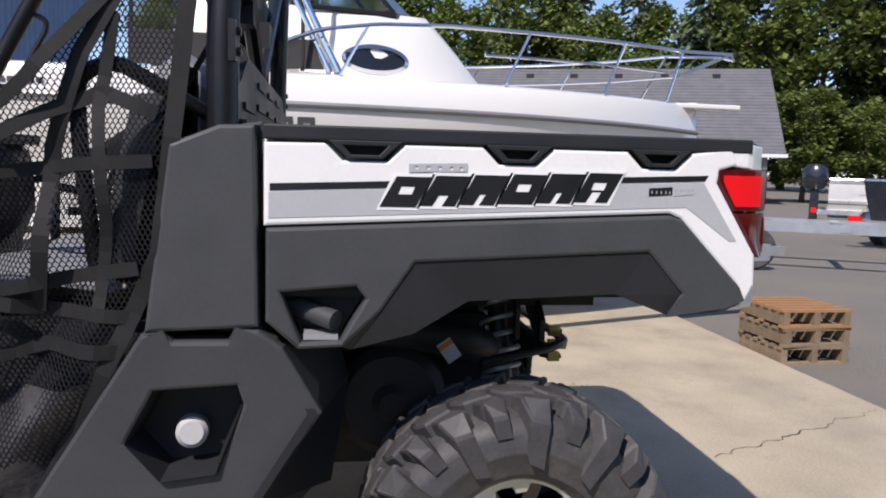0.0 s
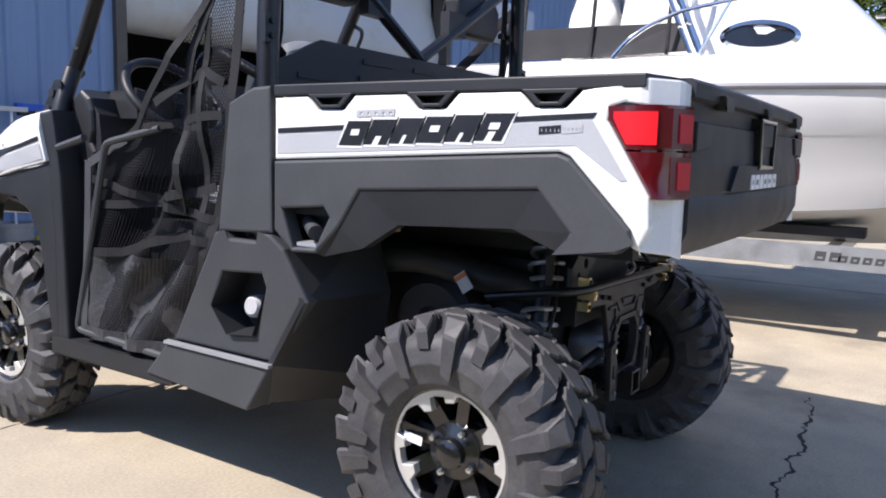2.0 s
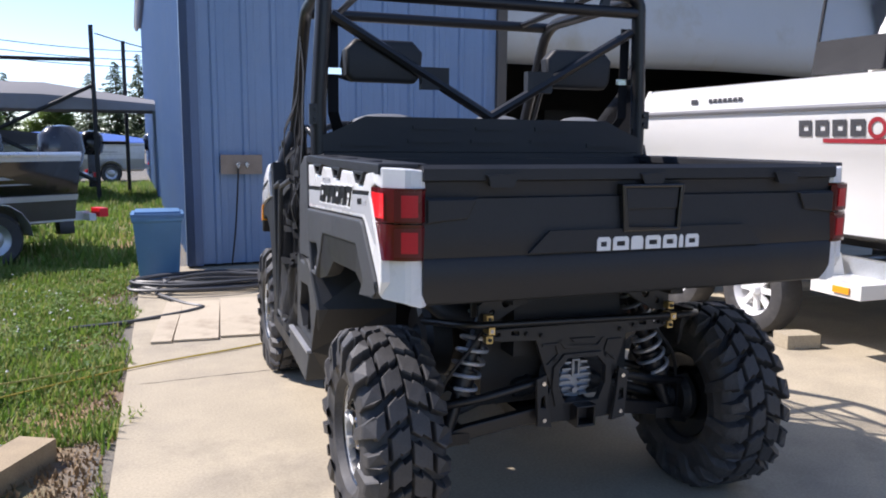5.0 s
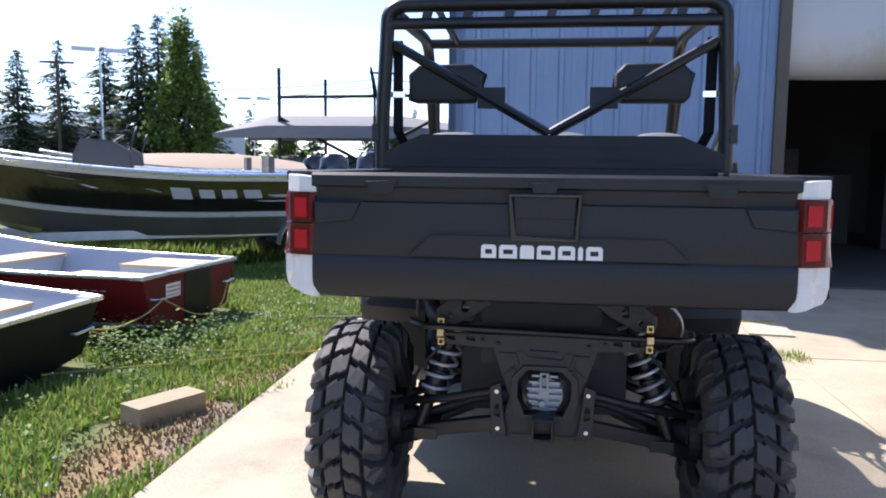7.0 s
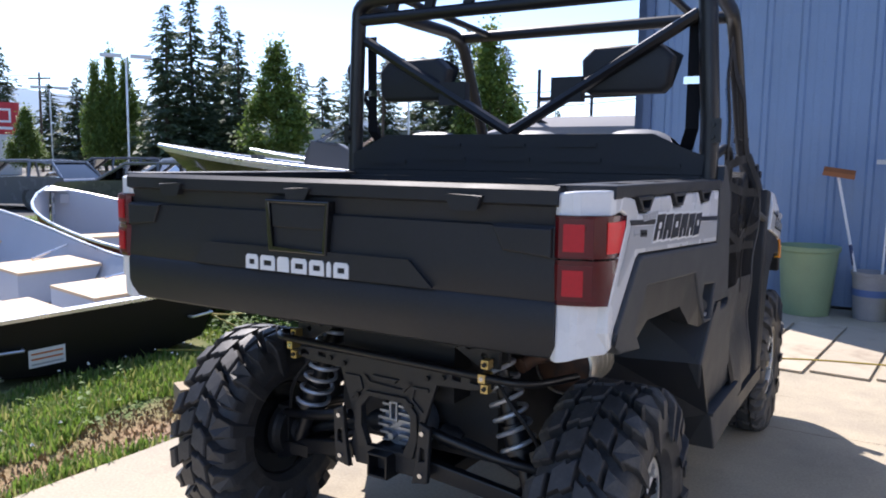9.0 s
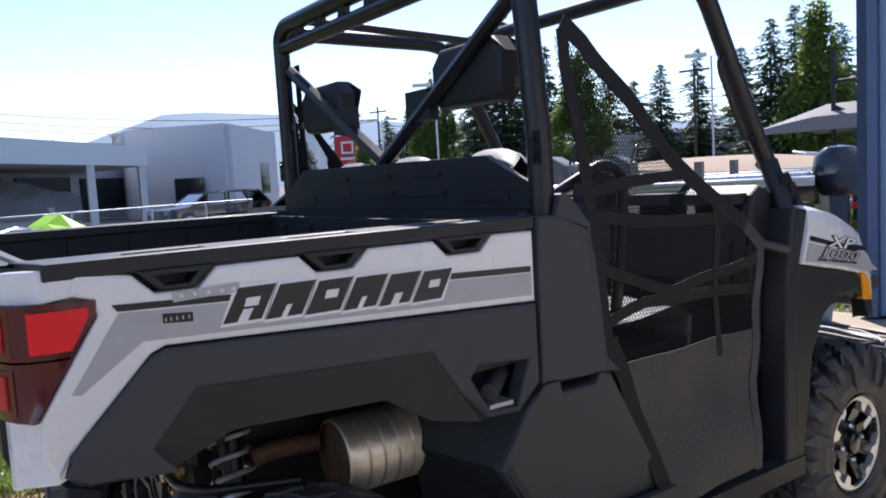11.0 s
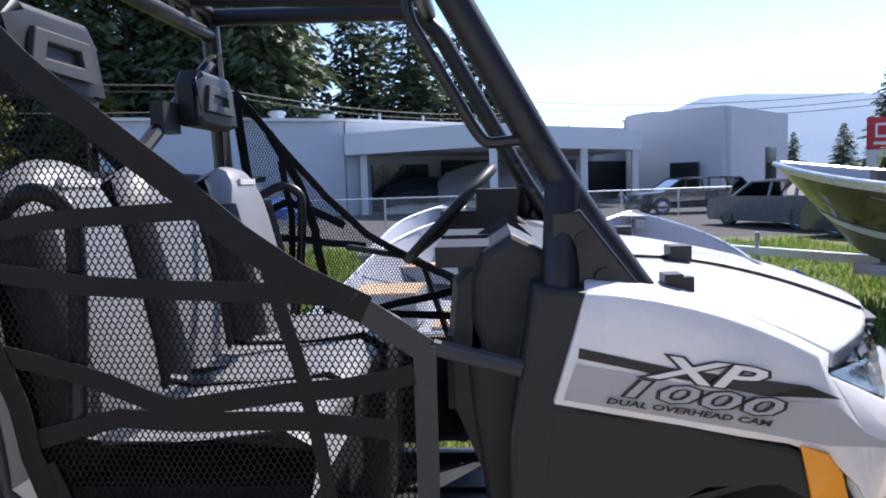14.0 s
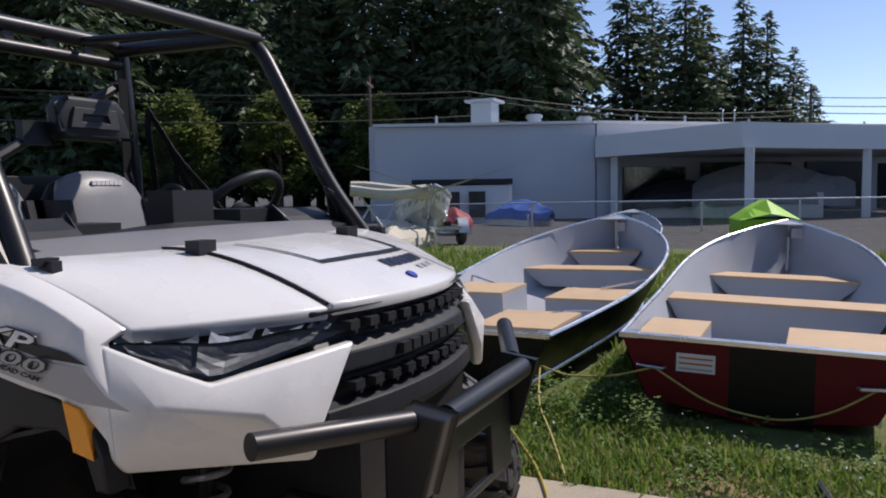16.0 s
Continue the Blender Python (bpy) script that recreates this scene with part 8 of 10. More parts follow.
        revolve(bm, [(0.16, -0.08), (0.26, -0.10), (0.30, -0.05), (0.30, 0.05), (0.26, 0.10), (0.17, 0.08)], m2, 28, True)
        w = part("wheel", bm, RUBBER, b, smooth=True)
        bm = B()
        revolve(bm, [(0.175, 0.075), (0.15, 0.05), (0.11, 0.03), (0.06, 0.05), (0, 0.06)], m2, 24)
        part("rim", bm, GALV, w, smooth=True)
        bm = B()
        sheet(bm, [[(0.95 + 0.36 * math.cos(q), s * y, 0.32 + 0.36 * math.sin(q)) for y in (0.86, 1.12)] for q in np.linspace(0, math.pi, 9)], (0, 0, 0.01))
        part("mudguard", bm, GALV, b, smooth=True)
        bm = B()
        box(bm, -0.32, -0.22, s * 0.9 - 0.10, s * 0.9 + 0.10, 0.46, 0.56)
        part("tail_lamp", soften(bm, 0.01), RED_LENS, b)
    bm = B()
    box(bm, L * 0.70, L * 1.12, -0.04, 0.04, 0.42, 0.52)
    part("tongue", soften(bm, 0.004), GALV, b)
    for xa, xb, hw in ((L * 0.695, L * 0.71, 0.80), (-0.2, -0.12, 0.95)):
        bm = B()
        box(bm, xa, xb, -hw, hw, 0.42, 0.50)
        part("cross_member", soften(bm, 0.004), GALV, b)
    bm = B()
    tube(bm, [(L * 1.04, 0, -0.03), (L * 1.04, 0, 0.7)], 0.03, 8)
    part("jack", bm, GALV, b, smooth=True)
    bm = B()
    tube(bm, [(0.95, -0.98, 0.30), (0.95, 0.98, 0.30)], 0.03, 8)
    tube(bm, [(0.95, -0.78, 0.30), (0.95, -0.78, 0.45)], 0.03, 6)
    part("axle", bm, GALV, b)
    b.matrix_basis = m
    return b


def at(x, y, turn, z=-0.035):
    return Matrix.Translation((x, y, z)) @ Matrix.Rotation(radians(turn), 4, "Z")


TARP_BROWN = material("tan_boat_cover", (0.36, 0.27, 0.20), 0.8, var=0.1)
TARP_BLUE = material("blue_tarpaulin", (0.05, 0.13, 0.42), 0.6, var=0.15)
TARP_GREY = material("grey_boat_cover", (0.20, 0.20, 0.21), 0.8, var=0.1)
fishing_boat("dark fishing boat with a grey console on a trailer", at(-2.75, 7.95, 212))
fishing_boat("dark fishing boat with a silver band on a trailer", at(-4.1, 10.6, 208), L=5.4)
fishing_boat("aluminium fishing boat with a tan cover on a trailer", at(-5.4, 13.6, 205), L=5.2, hull=HULL_SILVER, console=False, cover=TARP_BROWN)
fishing_boat("aluminium fishing boat with a grey cover on a trailer", at(-3.2, 17.8, 190), L=5.2, hull=HULL_SILVER, console=False, cover=TARP_GREY)
fishing_boat("small boat under a blue tarpaulin on a trailer", at(-1.9, 23.5, 185), L=5.2, hull=WHITE, console=False, cover=TARP_BLUE)
fishing_boat("white boat with pale cover on a trailer", at(-4.5, 27.5, 172), L=5.6, hull=WHITE, console=False, cover=TARP_BROWN)
# red aluminium hull further along the row
skiff("grey aluminium skiff standing beyond the red boat", ALU_GREY, 4.2, 1.5, 0.5, Matrix.Translation((-7.6, 0.6, 0.0)) @ Matrix.Rotation(radians(178), 4, "Z"), [(0.1, 0.6, -0.7, 0.7, 0.0), (1.8, 2.1, -0.7, 0.7, 0.0)], (0.40, 0.09))

# steel boat rack with a pontoon on top
rack = thing("boat_rack", "dark steel boat rack with a covered pontoon on top", "boat rack")
for x, y in ((-2.6, 15.2), (-2.1, 17.8), (-6.6, 15.6), (-6.2, 18.2)):
    bm = B()
    tube(bm, [(x, y, -0.03), (x, y, 3.6)], 0.045, 8)
    part("post", bm, DEEP, rack)
for p, q in (((-6.6, 15.6, 0.4), (-2.6, 15.2, 2.4)), ((-2.6, 15.2, 0.4), (-6.6, 15.6, 2.4)), ((-6.6, 15.6, 2.9), (-2.6, 15.2, 2.9)), ((-6.2, 18.2, 1.2), (-2.1, 17.8, 1.2))):
    bm = B()
    tube(bm, [p, q], 0.04, 8)
    part("brace", bm, DEEP, rack)
bm = B()
rows = []
for x in np.linspace(-8.2, -1.0, 12):
    f = min(1, (x + 8.2) / 1.2, (-1.0 - x) / 2.6)
    rows.append([(x, 16.5 + u * 1.2, 1.95 + z * (0.25 + 0.75 * max(0, f))) for u, z in ((-1, 0.0), (-0.95, 0.25), (-0.5, 0.52), (0.5, 0.52), (0.95, 0.25), (1, 0))])
part("pontoon_cover", sheet(bm, rows, (0, 0, -0.05)), TARP_GREY, rack, smooth=True)

# ---- grass ----
GRASS = bpy.data.materials.new("grass_blades")
GRASS.use_nodes = True
_nt = GRASS.node_tree
_b = _nt.nodes["Principled BSDF"]
_g = _nt.nodes.new("ShaderNodeNewGeometry")
_r = _nt.nodes.new("ShaderNodeValToRGB")
_r.color_ramp.elements[0].color, _r.color_ramp.elements[1].color = (0.11, 0.21, 0.030, 1), (0.36, 0.34, 0.13, 1)
_r.color_ramp.elements[0].position, _r.color_ramp.elements[1].position = 0.1, 1.0
_e = _r.color_ramp.elements.new(0.6)
_e.color = (0.21, 0.31, 0.055, 1)
_nt.links.new(_g.outputs["Random Per Island"], _r.inputs[0])
_nt.links.new(_r.outputs[0], _b.inputs["Base Color"])
_b.inputs["Roughness"].default_value = 0.6
see_through(GRASS, _r.outputs[0], 0.45)
DRY = material("dry_grass", (0.27, 0.18, 0.09), 0.85, var=0.3, scale=4)


def blades(name, count, region, h0, h1, mat, label, seed, keep=lambda x, y: True, width=0.006):
    r = random.Random(seed)
    verts, faces = [], []
    x0, x1, y0, y1 = region
    made = 0
    while made < count:
        x, y = r.uniform(x0, x1), r.uniform(y0, y1)
        made += 1
        if not keep(x, y):
            continue
        clump = 0.5 + noise.noise((x * 1.4, y * 1.4, seed))
        if r.random() > 0.35 + clump:
            continue
        h = r.uniform(h0, h1) * (0.5 + max(0.1, clump) * 0.9)
        a, lean = r.uniform(0, 6.283), r.uniform(0.1, 0.75) * h
        wx, wy = math.cos(a + 1.57) * width, math.sin(a + 1.57) * width
        dx, dy = math.cos(a) * lean, math.sin(a) * lean
        z = -0.04
        n = len(verts)
        verts += [(x - wx, y - wy, z), (x + wx, y + wy, z), (x + dx * 0.4 + wx * 0.8, y + dy * 0.4 + wy * 0.8, z + h * 0.65), (x + dx * 0.4 - wx * 0.8, y + dy * 0.4 - wy * 0.8, z + h * 0.65), (x + dx, y + dy, z + h)]
        faces += [(n, n + 1, n + 2, n + 3), (n + 3, n + 2, n + 4)]
    me = bpy.data.meshes.new(name)
    me.from_pydata(verts, [], faces)
    me.materials.append(mat)
    return tagged(new(name, me), label, "grass", kind="stuff")


def clear_of_boats(x, y):
    """True outside the outlines of the two boats on the grass."""
    for m, half in ((A_M, 0.80), (B_M, 0.74)):
        p = m.inverted() @ Vector((x, y, 0))
        if -0.06 < p.x < 4.5 and abs(p.y) < half:
            return False
    return True


EDGE = lambda x, y: x < -1.60 + 0.16 * noise.noise((0, y * 1.7, 1)) + (0.05 if noise.noise((x, y * 4, 2)) > 0.2 else 0)
PATCH = lambda x, y: EDGE(x, y) and noise.noise((x * 0.9 + 4, y * 0.9, 3)) < 0.42 - 0.55 * max(0, 1 - abs(x + 1.85) / 0.45) * (y < 1.2)
blades("grass", 110000, (-4.6, -1.45, -1.6, 7.0), 0.025, 0.085, GRASS, "green grass verge beside the slab", 11, lambda x, y: PATCH(x, y) and clear_of_boats(x, y))
blades("grass", 45000, (-9.0, -1.35, 6.0, 22.0), 0.06, 0.18, GRASS, "green grass along the building", 12, lambda x, y: x < -1.35, 0.012)
blades("grass", 40000, (-14.0, -4.4, -8.0, 8.0), 0.06, 0.2, GRASS, "rough grass under the boats", 13, clear_of_boats, 0.012)
blades("dry_grass", 12000, (-2.2, -1.45, -1.6, 6.0), 0.010, 0.032, DRY, "dry trampled grass along the slab edge", 14, EDGE)
blades("grass", 500, (1.58, 1.75, -1.08, -0.82), 0.02, 0.06, GRASS, "tuft of grass in the slab joint", 15, lambda x, y: abs(x - 1.66) < 0.05)
blades("grass", 300, (1.5, 1.8, 2.55, 2.85), 0.02, 0.07, GRASS, "weeds in the slab joint", 16)

LEAF = bpy.data.materials.new("weed_leaves")
LEAF.use_nodes = True
_nt = LEAF.node_tree
_b = _nt.nodes["Principled BSDF"]
_g = _nt.nodes.new("ShaderNodeNewGeometry")
_r = _nt.nodes.new("ShaderNodeValToRGB")
_r.color_ramp.elements[0].color, _r.color_ramp.elements[1].color = (0.07, 0.16, 0.022, 1), (0.20, 0.31, 0.05, 1)
_nt.links.new(_g.outputs["Random Per Island"], _r.inputs[0])
_nt.links.new(_r.outputs[0], _b.inputs["Base Color"])
_b.inputs["Roughness"].default_value = 0.6
see_through(LEAF, _r.outputs[0], 0.45)


def weeds(count, region, seed, label, keep=lambda x, y: True, size=(0.018, 0.045), h=(0.05, 0.32)):
    r = random.Random(seed)
    verts, faces = [], []
    for _ in range(count):
        x, y = r.uniform(region[0], region[1]), r.uniform(region[2], region[3])
        if not keep(x, y) or noise.noise((x * 2.2, y * 2.2, seed)) < -0.05:
            continue
        top = r.uniform(*h)
        for k in range(r.randint(5, 11)):
            z = top * r.uniform(0.35, 1.0) - 0.03
            a, s = r.uniform(0, 6.283), r.uniform(*size)
            px, py = x + math.cos(a) * s * 0.5 + r.uniform(-1, 1) * 0.05, y + math.sin(a) * s * 0.5 + r.uniform(-1, 1) * 0.05
            ux, uy = math.cos(a) * s, math.sin(a) * s
            vx, vy = -math.sin(a) * s * 0.36, math.cos(a) * s * 0.36
            dz = r.uniform(-0.5, 0.4) * s
            n = len(verts)
            verts += [(px, py, z), (px + ux * 0.45 + vx, py + uy * 0.45 + vy, z + dz * 0.3 + s * 0.12), (px + ux, py + uy, z + dz), (px + ux * 0.45 - vx, py + uy * 0.45 - vy, z + dz * 0.3 + s * 0.12)]
            faces.append((n, n + 1, n + 2, n + 3))
    me = bpy.data.meshes.new("weeds")
    me.from_pydata(verts, [], faces)
    me.materials.append(LEAF)
    return tagged(new("weeds", me), label, "weeds", kind="stuff")


weeds(170, (-2.9, -2.0, 0.2, 4.8), 21, "leafy green weeds below the boats", clear_of_boats, h=(0.02, 0.10))
weeds(300, (-3.4, -2.3, 1.75, 2.6), 22, "leafy weeds between the black and the red boat", clear_of_boats, h=(0.05, 0.26))
weeds(220, (-2.3, -1.75, 2.2, 6.5), 23, "low weeds at the slab edge", h=(0.03, 0.08))
# small white flower heads
FLOWER = material("white_clover", (0.72, 0.70, 0.62), 0.8)
r = random.Random(5)
verts, faces = [], []
for _ in range(200):
    x, y = r.uniform(-3.0, -1.75), r.uniform(-0.4, 5.6)
    if noise.noise((x * 1.5, y * 1.5, 8)) < 0.0:
        continue
    z, s, a = r.uniform(0.04, 0.11), r.uniform(0.006, 0.013), r.uniform(0, 3)
    n = len(verts)
    verts += [(x + s * math.cos(a + k * 1.57), y + s * math.sin(a + k * 1.57), z) for k in range(4)] + [(x, y, z + s)]
    faces += [(n + k, n + (k + 1) % 4, n + 4) for k in range(4)]
me = bpy.data.meshes.new("clover")
me.from_pydata(verts, [], faces)
me.materials.append(FLOWER)
tagged(new("clover", me), "small white clover flowers in the grass", "flowers", kind="stuff")

# ---- surroundings ----
def spot(az, d, z=-0.035):
    """A place by compass angle (degrees from +y towards -x) and distance from the vehicle."""
    a = radians(az)
    return Vector((1.8 - math.sin(a) * d, 1.5 + math.cos(a) * d, z))


BARK = material("bark", (0.10, 0.075, 0.055), 0.9, var=0.3, scale=5)


def leaf_material(name, c0, c1, through_share=0.35):
    m = bpy.data.materials.new(name)
    m.use_nodes = True
    nt = m.node_tree
    b = nt.nodes["Principled BSDF"]
    g = nt.nodes.new("ShaderNodeNewGeometry")
    rr = nt.nodes.new("ShaderNodeValToRGB")
    rr.color_ramp.elements[0].color, rr.color_ramp.elements[1].color = (*c0, 1), (*c1, 1)
    nt.links.new(g.outputs["Random Per Island"], rr.inputs[0])
    nt.links.new(rr.outputs[0], b.inputs["Base Color"])
    b.inputs["Roughness"].default_value = 0.6
    see_through(m, rr.outputs[0], through_share)
    return m


FIR = leaf_material("fir_needles", (0.048, 0.080, 0.042), (0.120, 0.165, 0.078), 0.22)
BROAD = leaf_material("broad_leaves", (0.085, 0.150, 0.028), (0.190, 0.270, 0.055))
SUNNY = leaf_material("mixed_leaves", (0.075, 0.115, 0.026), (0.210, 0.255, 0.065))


def mesh_object(name, verts, faces, mat, parent):
    me = bpy.data.meshes.new(name)
    me.from_pydata(verts, [], faces)
    me.materials.append(mat)
    ob = new(name, me)
    ob.parent = parent
    return ob


def conifer(h, R, seed, label, mat=FIR, bare=0.08, boughs=300):
    """A trunk with irregular drooping boughs, each hung with many small sprays of needles."""
    r = random.Random(seed)
    t = thing("conifer_tree", label, "tree", "conifers")
    bm = B()
    tube(bm, [(0, 0, 0), (0.06, 0.03, h * 0.35), (0.0, 0.05, h * 0.7), (0, 0, h * 0.985)], h * 0.014, 8, r2=0.02)
    part("trunk", bm, BARK, t, smooth=True)
    verts, faces = [], []
    lobes = [(r.uniform(0, 6.283), r.uniform(0.05, 0.95), r.uniform(0.75, 1.3)) for _ in range(16)]
    for i in range(boughs):
        f = (i + r.random()) / boughs
        f = f ** 1.08
        z = h * (bare + (0.995 - bare) * f)
        a = r.uniform(0, 6.283)
        k = 1.0
        for la, lf, lk in lobes:
            if abs(lf - f) < 0.06 and math.cos(a - la) > 0.35:
                k *= lk
        L = R * ((1 - f) ** 0.78) * (0.55 + 0.45 * min(1, f * 5 + 0.5)) * k * r.uniform(0.55, 1.12) + 0.25
        lift = r.uniform(-0.32, 0.05) + 0.35 * max(0, f - 0.75)
        n = max(4, int(L * 7.4))
        for j in range(n):
            q = (j + r.random()) / n
            d = L * (0.12 + 0.88 * q)
            half = 0.20 * L * (1.15 - q) + 0.12
            off = r.uniform(-half, half)
            cx, cy = math.cos(a) * d - math.sin(a) * off, math.sin(a) * d + math.cos(a) * off
            cz = z + lift * d - 0.05 * d * d / max(L, 1) + r.uniform(-0.18, 0.10)
            s = r.uniform(0.26, 0.58) * (0.72 + 0.5 * (1 - f))
            aa = a + r.uniform(-1.1, 1.1)
            tl = r.uniform(-1.1, 0.2)
            ux, uy, uz = math.cos(aa) * s, math.sin(aa) * s, tl * s
            roll = r.uniform(-1.2, 1.2)
            w = s * r.uniform(0.28, 0.42)
            vx, vy, vz = -math.sin(aa) * w * math.cos(roll), math.cos(aa) * w * math.cos(roll), w * math.sin(roll)
            g = len(verts)
            verts += [(cx - ux * 0.4, cy - uy * 0.4, cz - uz * 0.4), (cx + vx, cy + vy, cz + vz), (cx + ux, cy + uy, cz + uz), (cx - vx, cy - vy, cz - vz)]
            faces.append((g, g + 1, g + 2, g + 3))
    mesh_object("crown", verts, faces, mat, t)
    return t


def broadleaf(h, R, seed, label, mat=BROAD, column=False, count=11000, leaf=0.26):
    r = random.Random(seed)
    t = thing("broadleaf_tree", label, "tree", "broadleaf trees")
    bm = B()
    tube(bm, [(0, 0, 0), (0.04, 0, h * 0.3), (0, 0.05, h * 0.75)], h * 0.018, 8, r2=0.03)
    for k in range(7):
        a = k * 0.9
        z = h * (0.2 + 0.07 * k)
        tube(bm, [(0, 0, z), (math.cos(a) * R * 0.35, math.sin(a) * R * 0.35, z + h * 0.14), (math.cos(a) * R * 0.6, math.sin(a) * R * 0.6, z + h * 0.28)], h * 0.006, 5, r2=0.015)
    part("trunk", bm, BARK, t, smooth=True)
    verts, faces = [], []
    clumps = []
    for _ in range(90):
        f = r.uniform(0.10, 1.0)
        prof = (math.sin(math.pi * min(1, f * 0.86 + 0.10)) ** 0.7) if not column else (min(1, 0.45 + f * 2.4) * (1 - max(0, f - 0.25) / 0.76) ** 0.85)
        a, rad = r.uniform(0, 6.283), R * prof * math.sqrt(r.uniform(0.25, 1.0))
        clumps.append((math.cos(a) * rad, math.sin(a) * rad, h * (0.10 + 0.88 * f), R * r.uniform(0.14, 0.30)))
    for _ in range(count):
        cx, cy, cz, cr = r.choice(clumps)
        x, y, z = (c + max(-1.3, min(1.3, r.gauss(0, 0.55))) * cr * k for c, k in ((cx, 1), (cy, 1), (cz, 1.5 if column else 0.9)))
        s = leaf * r.uniform(0.5, 1.3)
        a, b2 = r.uniform(0, 6.283), r.uniform(-0.8, 0.8)
        ux, uy, uz = math.cos(a) * s, math.sin(a) * s, b2 * s
        vx, vy, vz = -math.sin(a) * s * 0.5, math.cos(a) * s * 0.5, r.uniform(-0.5, 0.5) * s
        q = len(verts)
        verts += [(x, y, z), (x + ux * 0.5 + vx, y + uy * 0.5 + vy, z + uz * 0.5 + vz), (x + ux, y + uy, z + uz), (x + ux * 0.5 - vx, y + uy * 0.5 - vy, z + uz * 0.5 - vz)]
        faces.append((q, q + 1, q + 2, q + 3))
    mesh_object("crown", verts, faces, mat, t)
    return t


rnd = random.Random(31)
firs = [conifer(22, 3.9, 1, "tall dark fir tree", boughs=330), conifer(19, 3.6, 2, "dark fir tree with drooping boughs"), conifer(25, 3.9, 3, "tall slender dark fir tree", boughs=340), conifer(15, 3.0, 4, "smaller dark fir tree", boughs=240)]
FH = (22, 19, 25, 15)
used_firs = set()


def dspot(az, d, z=-0.035):
    """The same from a point two steps further along."""
    a = radians(az)
    return Vector((1.8 - math.sin(a) * d, 3.3 + math.cos(a) * d, z))


def tspot(az, d, z=-0.035):
    """The same from behind the vehicle."""
    a = radians(az)
    return Vector((0.9 - math.sin(a) * d, -2.3 + math.cos(a) * d, z))


def place_fir(kind, az, d, height, wide=1.0, at=spot):
    s = height / FH[kind]
    w = s * wide * rnd.uniform(0.9, 1.15)
    m = Matrix.Translation(at(az, d)) @ Matrix.Rotation(rnd.uniform(0, 6.28), 4, "Z") @ Matrix.Diagonal((w, w, s, 1))
    if kind not in used_firs:
        used_firs.add(kind)
        firs[kind].matrix_basis = m
    else:
        copy_thing(firs[kind], Matrix()).matrix_basis = m


def rise(az, d, elev):
    return 1.35 + d * math.tan(radians(elev))


# dense wood behind the pale building
for k in range(27):
    place_fir(rnd.choice((0, 1, 2)), 152 - k * 1.85 + rnd.uniform(-0.5, 0.5), 66 + rnd.uniform(-5, 6), rnd.uniform(21, 28), 1.15)
for k in range(14):
    place_fir(rnd.choice((0, 1)), 151 - k * 3.4 + rnd.uniform(-0.6, 0.6), 78 + rnd.uniform(-3, 5), rnd.uniform(26, 33), 1.3)
for az, d, e in ((101.2, 74, 15.5), (99.4, 78, 14.0), (97.2, 70, 14.6), (96.0, 76, 12.4), (93.4, 74, 13.2), (91.9, 76, 11.6), (90.2, 77, 9.2), (89.0, 80, 6.6), (94.6, 82, 9.0)):
    place_fir(rnd.choice((0, 2)), az, d, rise(az, d, e), 1.55, dspot)
# single trees round the horizon: compass angle, distance, top elevation
for kind, az, d, e in ((1, 63.3, 75, 7.0), (3, 60.2, 85, 4.8), (3, 58.6, 80, 5.3), (1, 56.8, 85, 5.2), (0, 50.2, 62, 10.4), (2, 48.6, 64, 11.6), (0, 46.6, 66, 10.6), (2, 45.4, 60, 9.0), (1, 41.2, 70, 7.0), (3, 39.6, 75, 6.0),
                       (0, 37.4, 62, 7.0), (2, 35.0, 64, 7.8), (1, 32.2, 66, 7.6), (0, 30.2, 60, 9.2), (2, 28.8, 62, 9.9), (1, 26.2, 66, 8.4), (3, 22.5, 95, 3.8), (3, 18, 100, 3.4), (3, 14.0, 90, 3.2), (1, 10.5, 110, 4.0),
                       (0, 6.0, 80, 4.2), (1, 4.4, 78, 5.0), (2, 3.0, 74, 5.6), (0, 1.6, 72, 5.4), (1, 0.2, 76, 5.2), (3, 66, 120, 3.2), (3, 69, 130, 2.8), (3, 54.5, 110, 4.0), (3, 52.3, 100, 4.6)):
    place_fir(kind, az, d, rise(az, d, e), 1.45, tspot if az < 56 else spot)
horn = broadleaf(9.5, 2.7, 7, "rounded green hornbeam tree beside the car park", column=True)
HH = 9.5
def place_horn(az, d, e, wide=1.0):
    h = rise(az, d, e)
    s = h / HH
    return Matrix.Translation(tspot(az, d)) @ Matrix.Rotation(rnd.uniform(0, 6), 4, "Z") @ Matrix.Diagonal((s * wide, s * wide, s, 1))
horn.matrix_basis = place_horn(42.7, 52, 7.9, 0.92)
for az, d, e, w in ((27.3, 58, 9.3, 0.85), (54.8, 66, 6.1, 0.5), (53.9, 66, 6.8, 0.5), (52.9, 67, 6.3, 0.5), (59.0, 60, 3.0, 1.0), (24.0, 90, 2.6, 1.6), (20.0, 85, 2.4, 1.8), (12.0, 95, 2.6, 1.6), (8.0, 90, 2.8, 1.8)):
    copy_thing(horn, Matrix()).matrix_basis = place_horn(az, d, e, w)
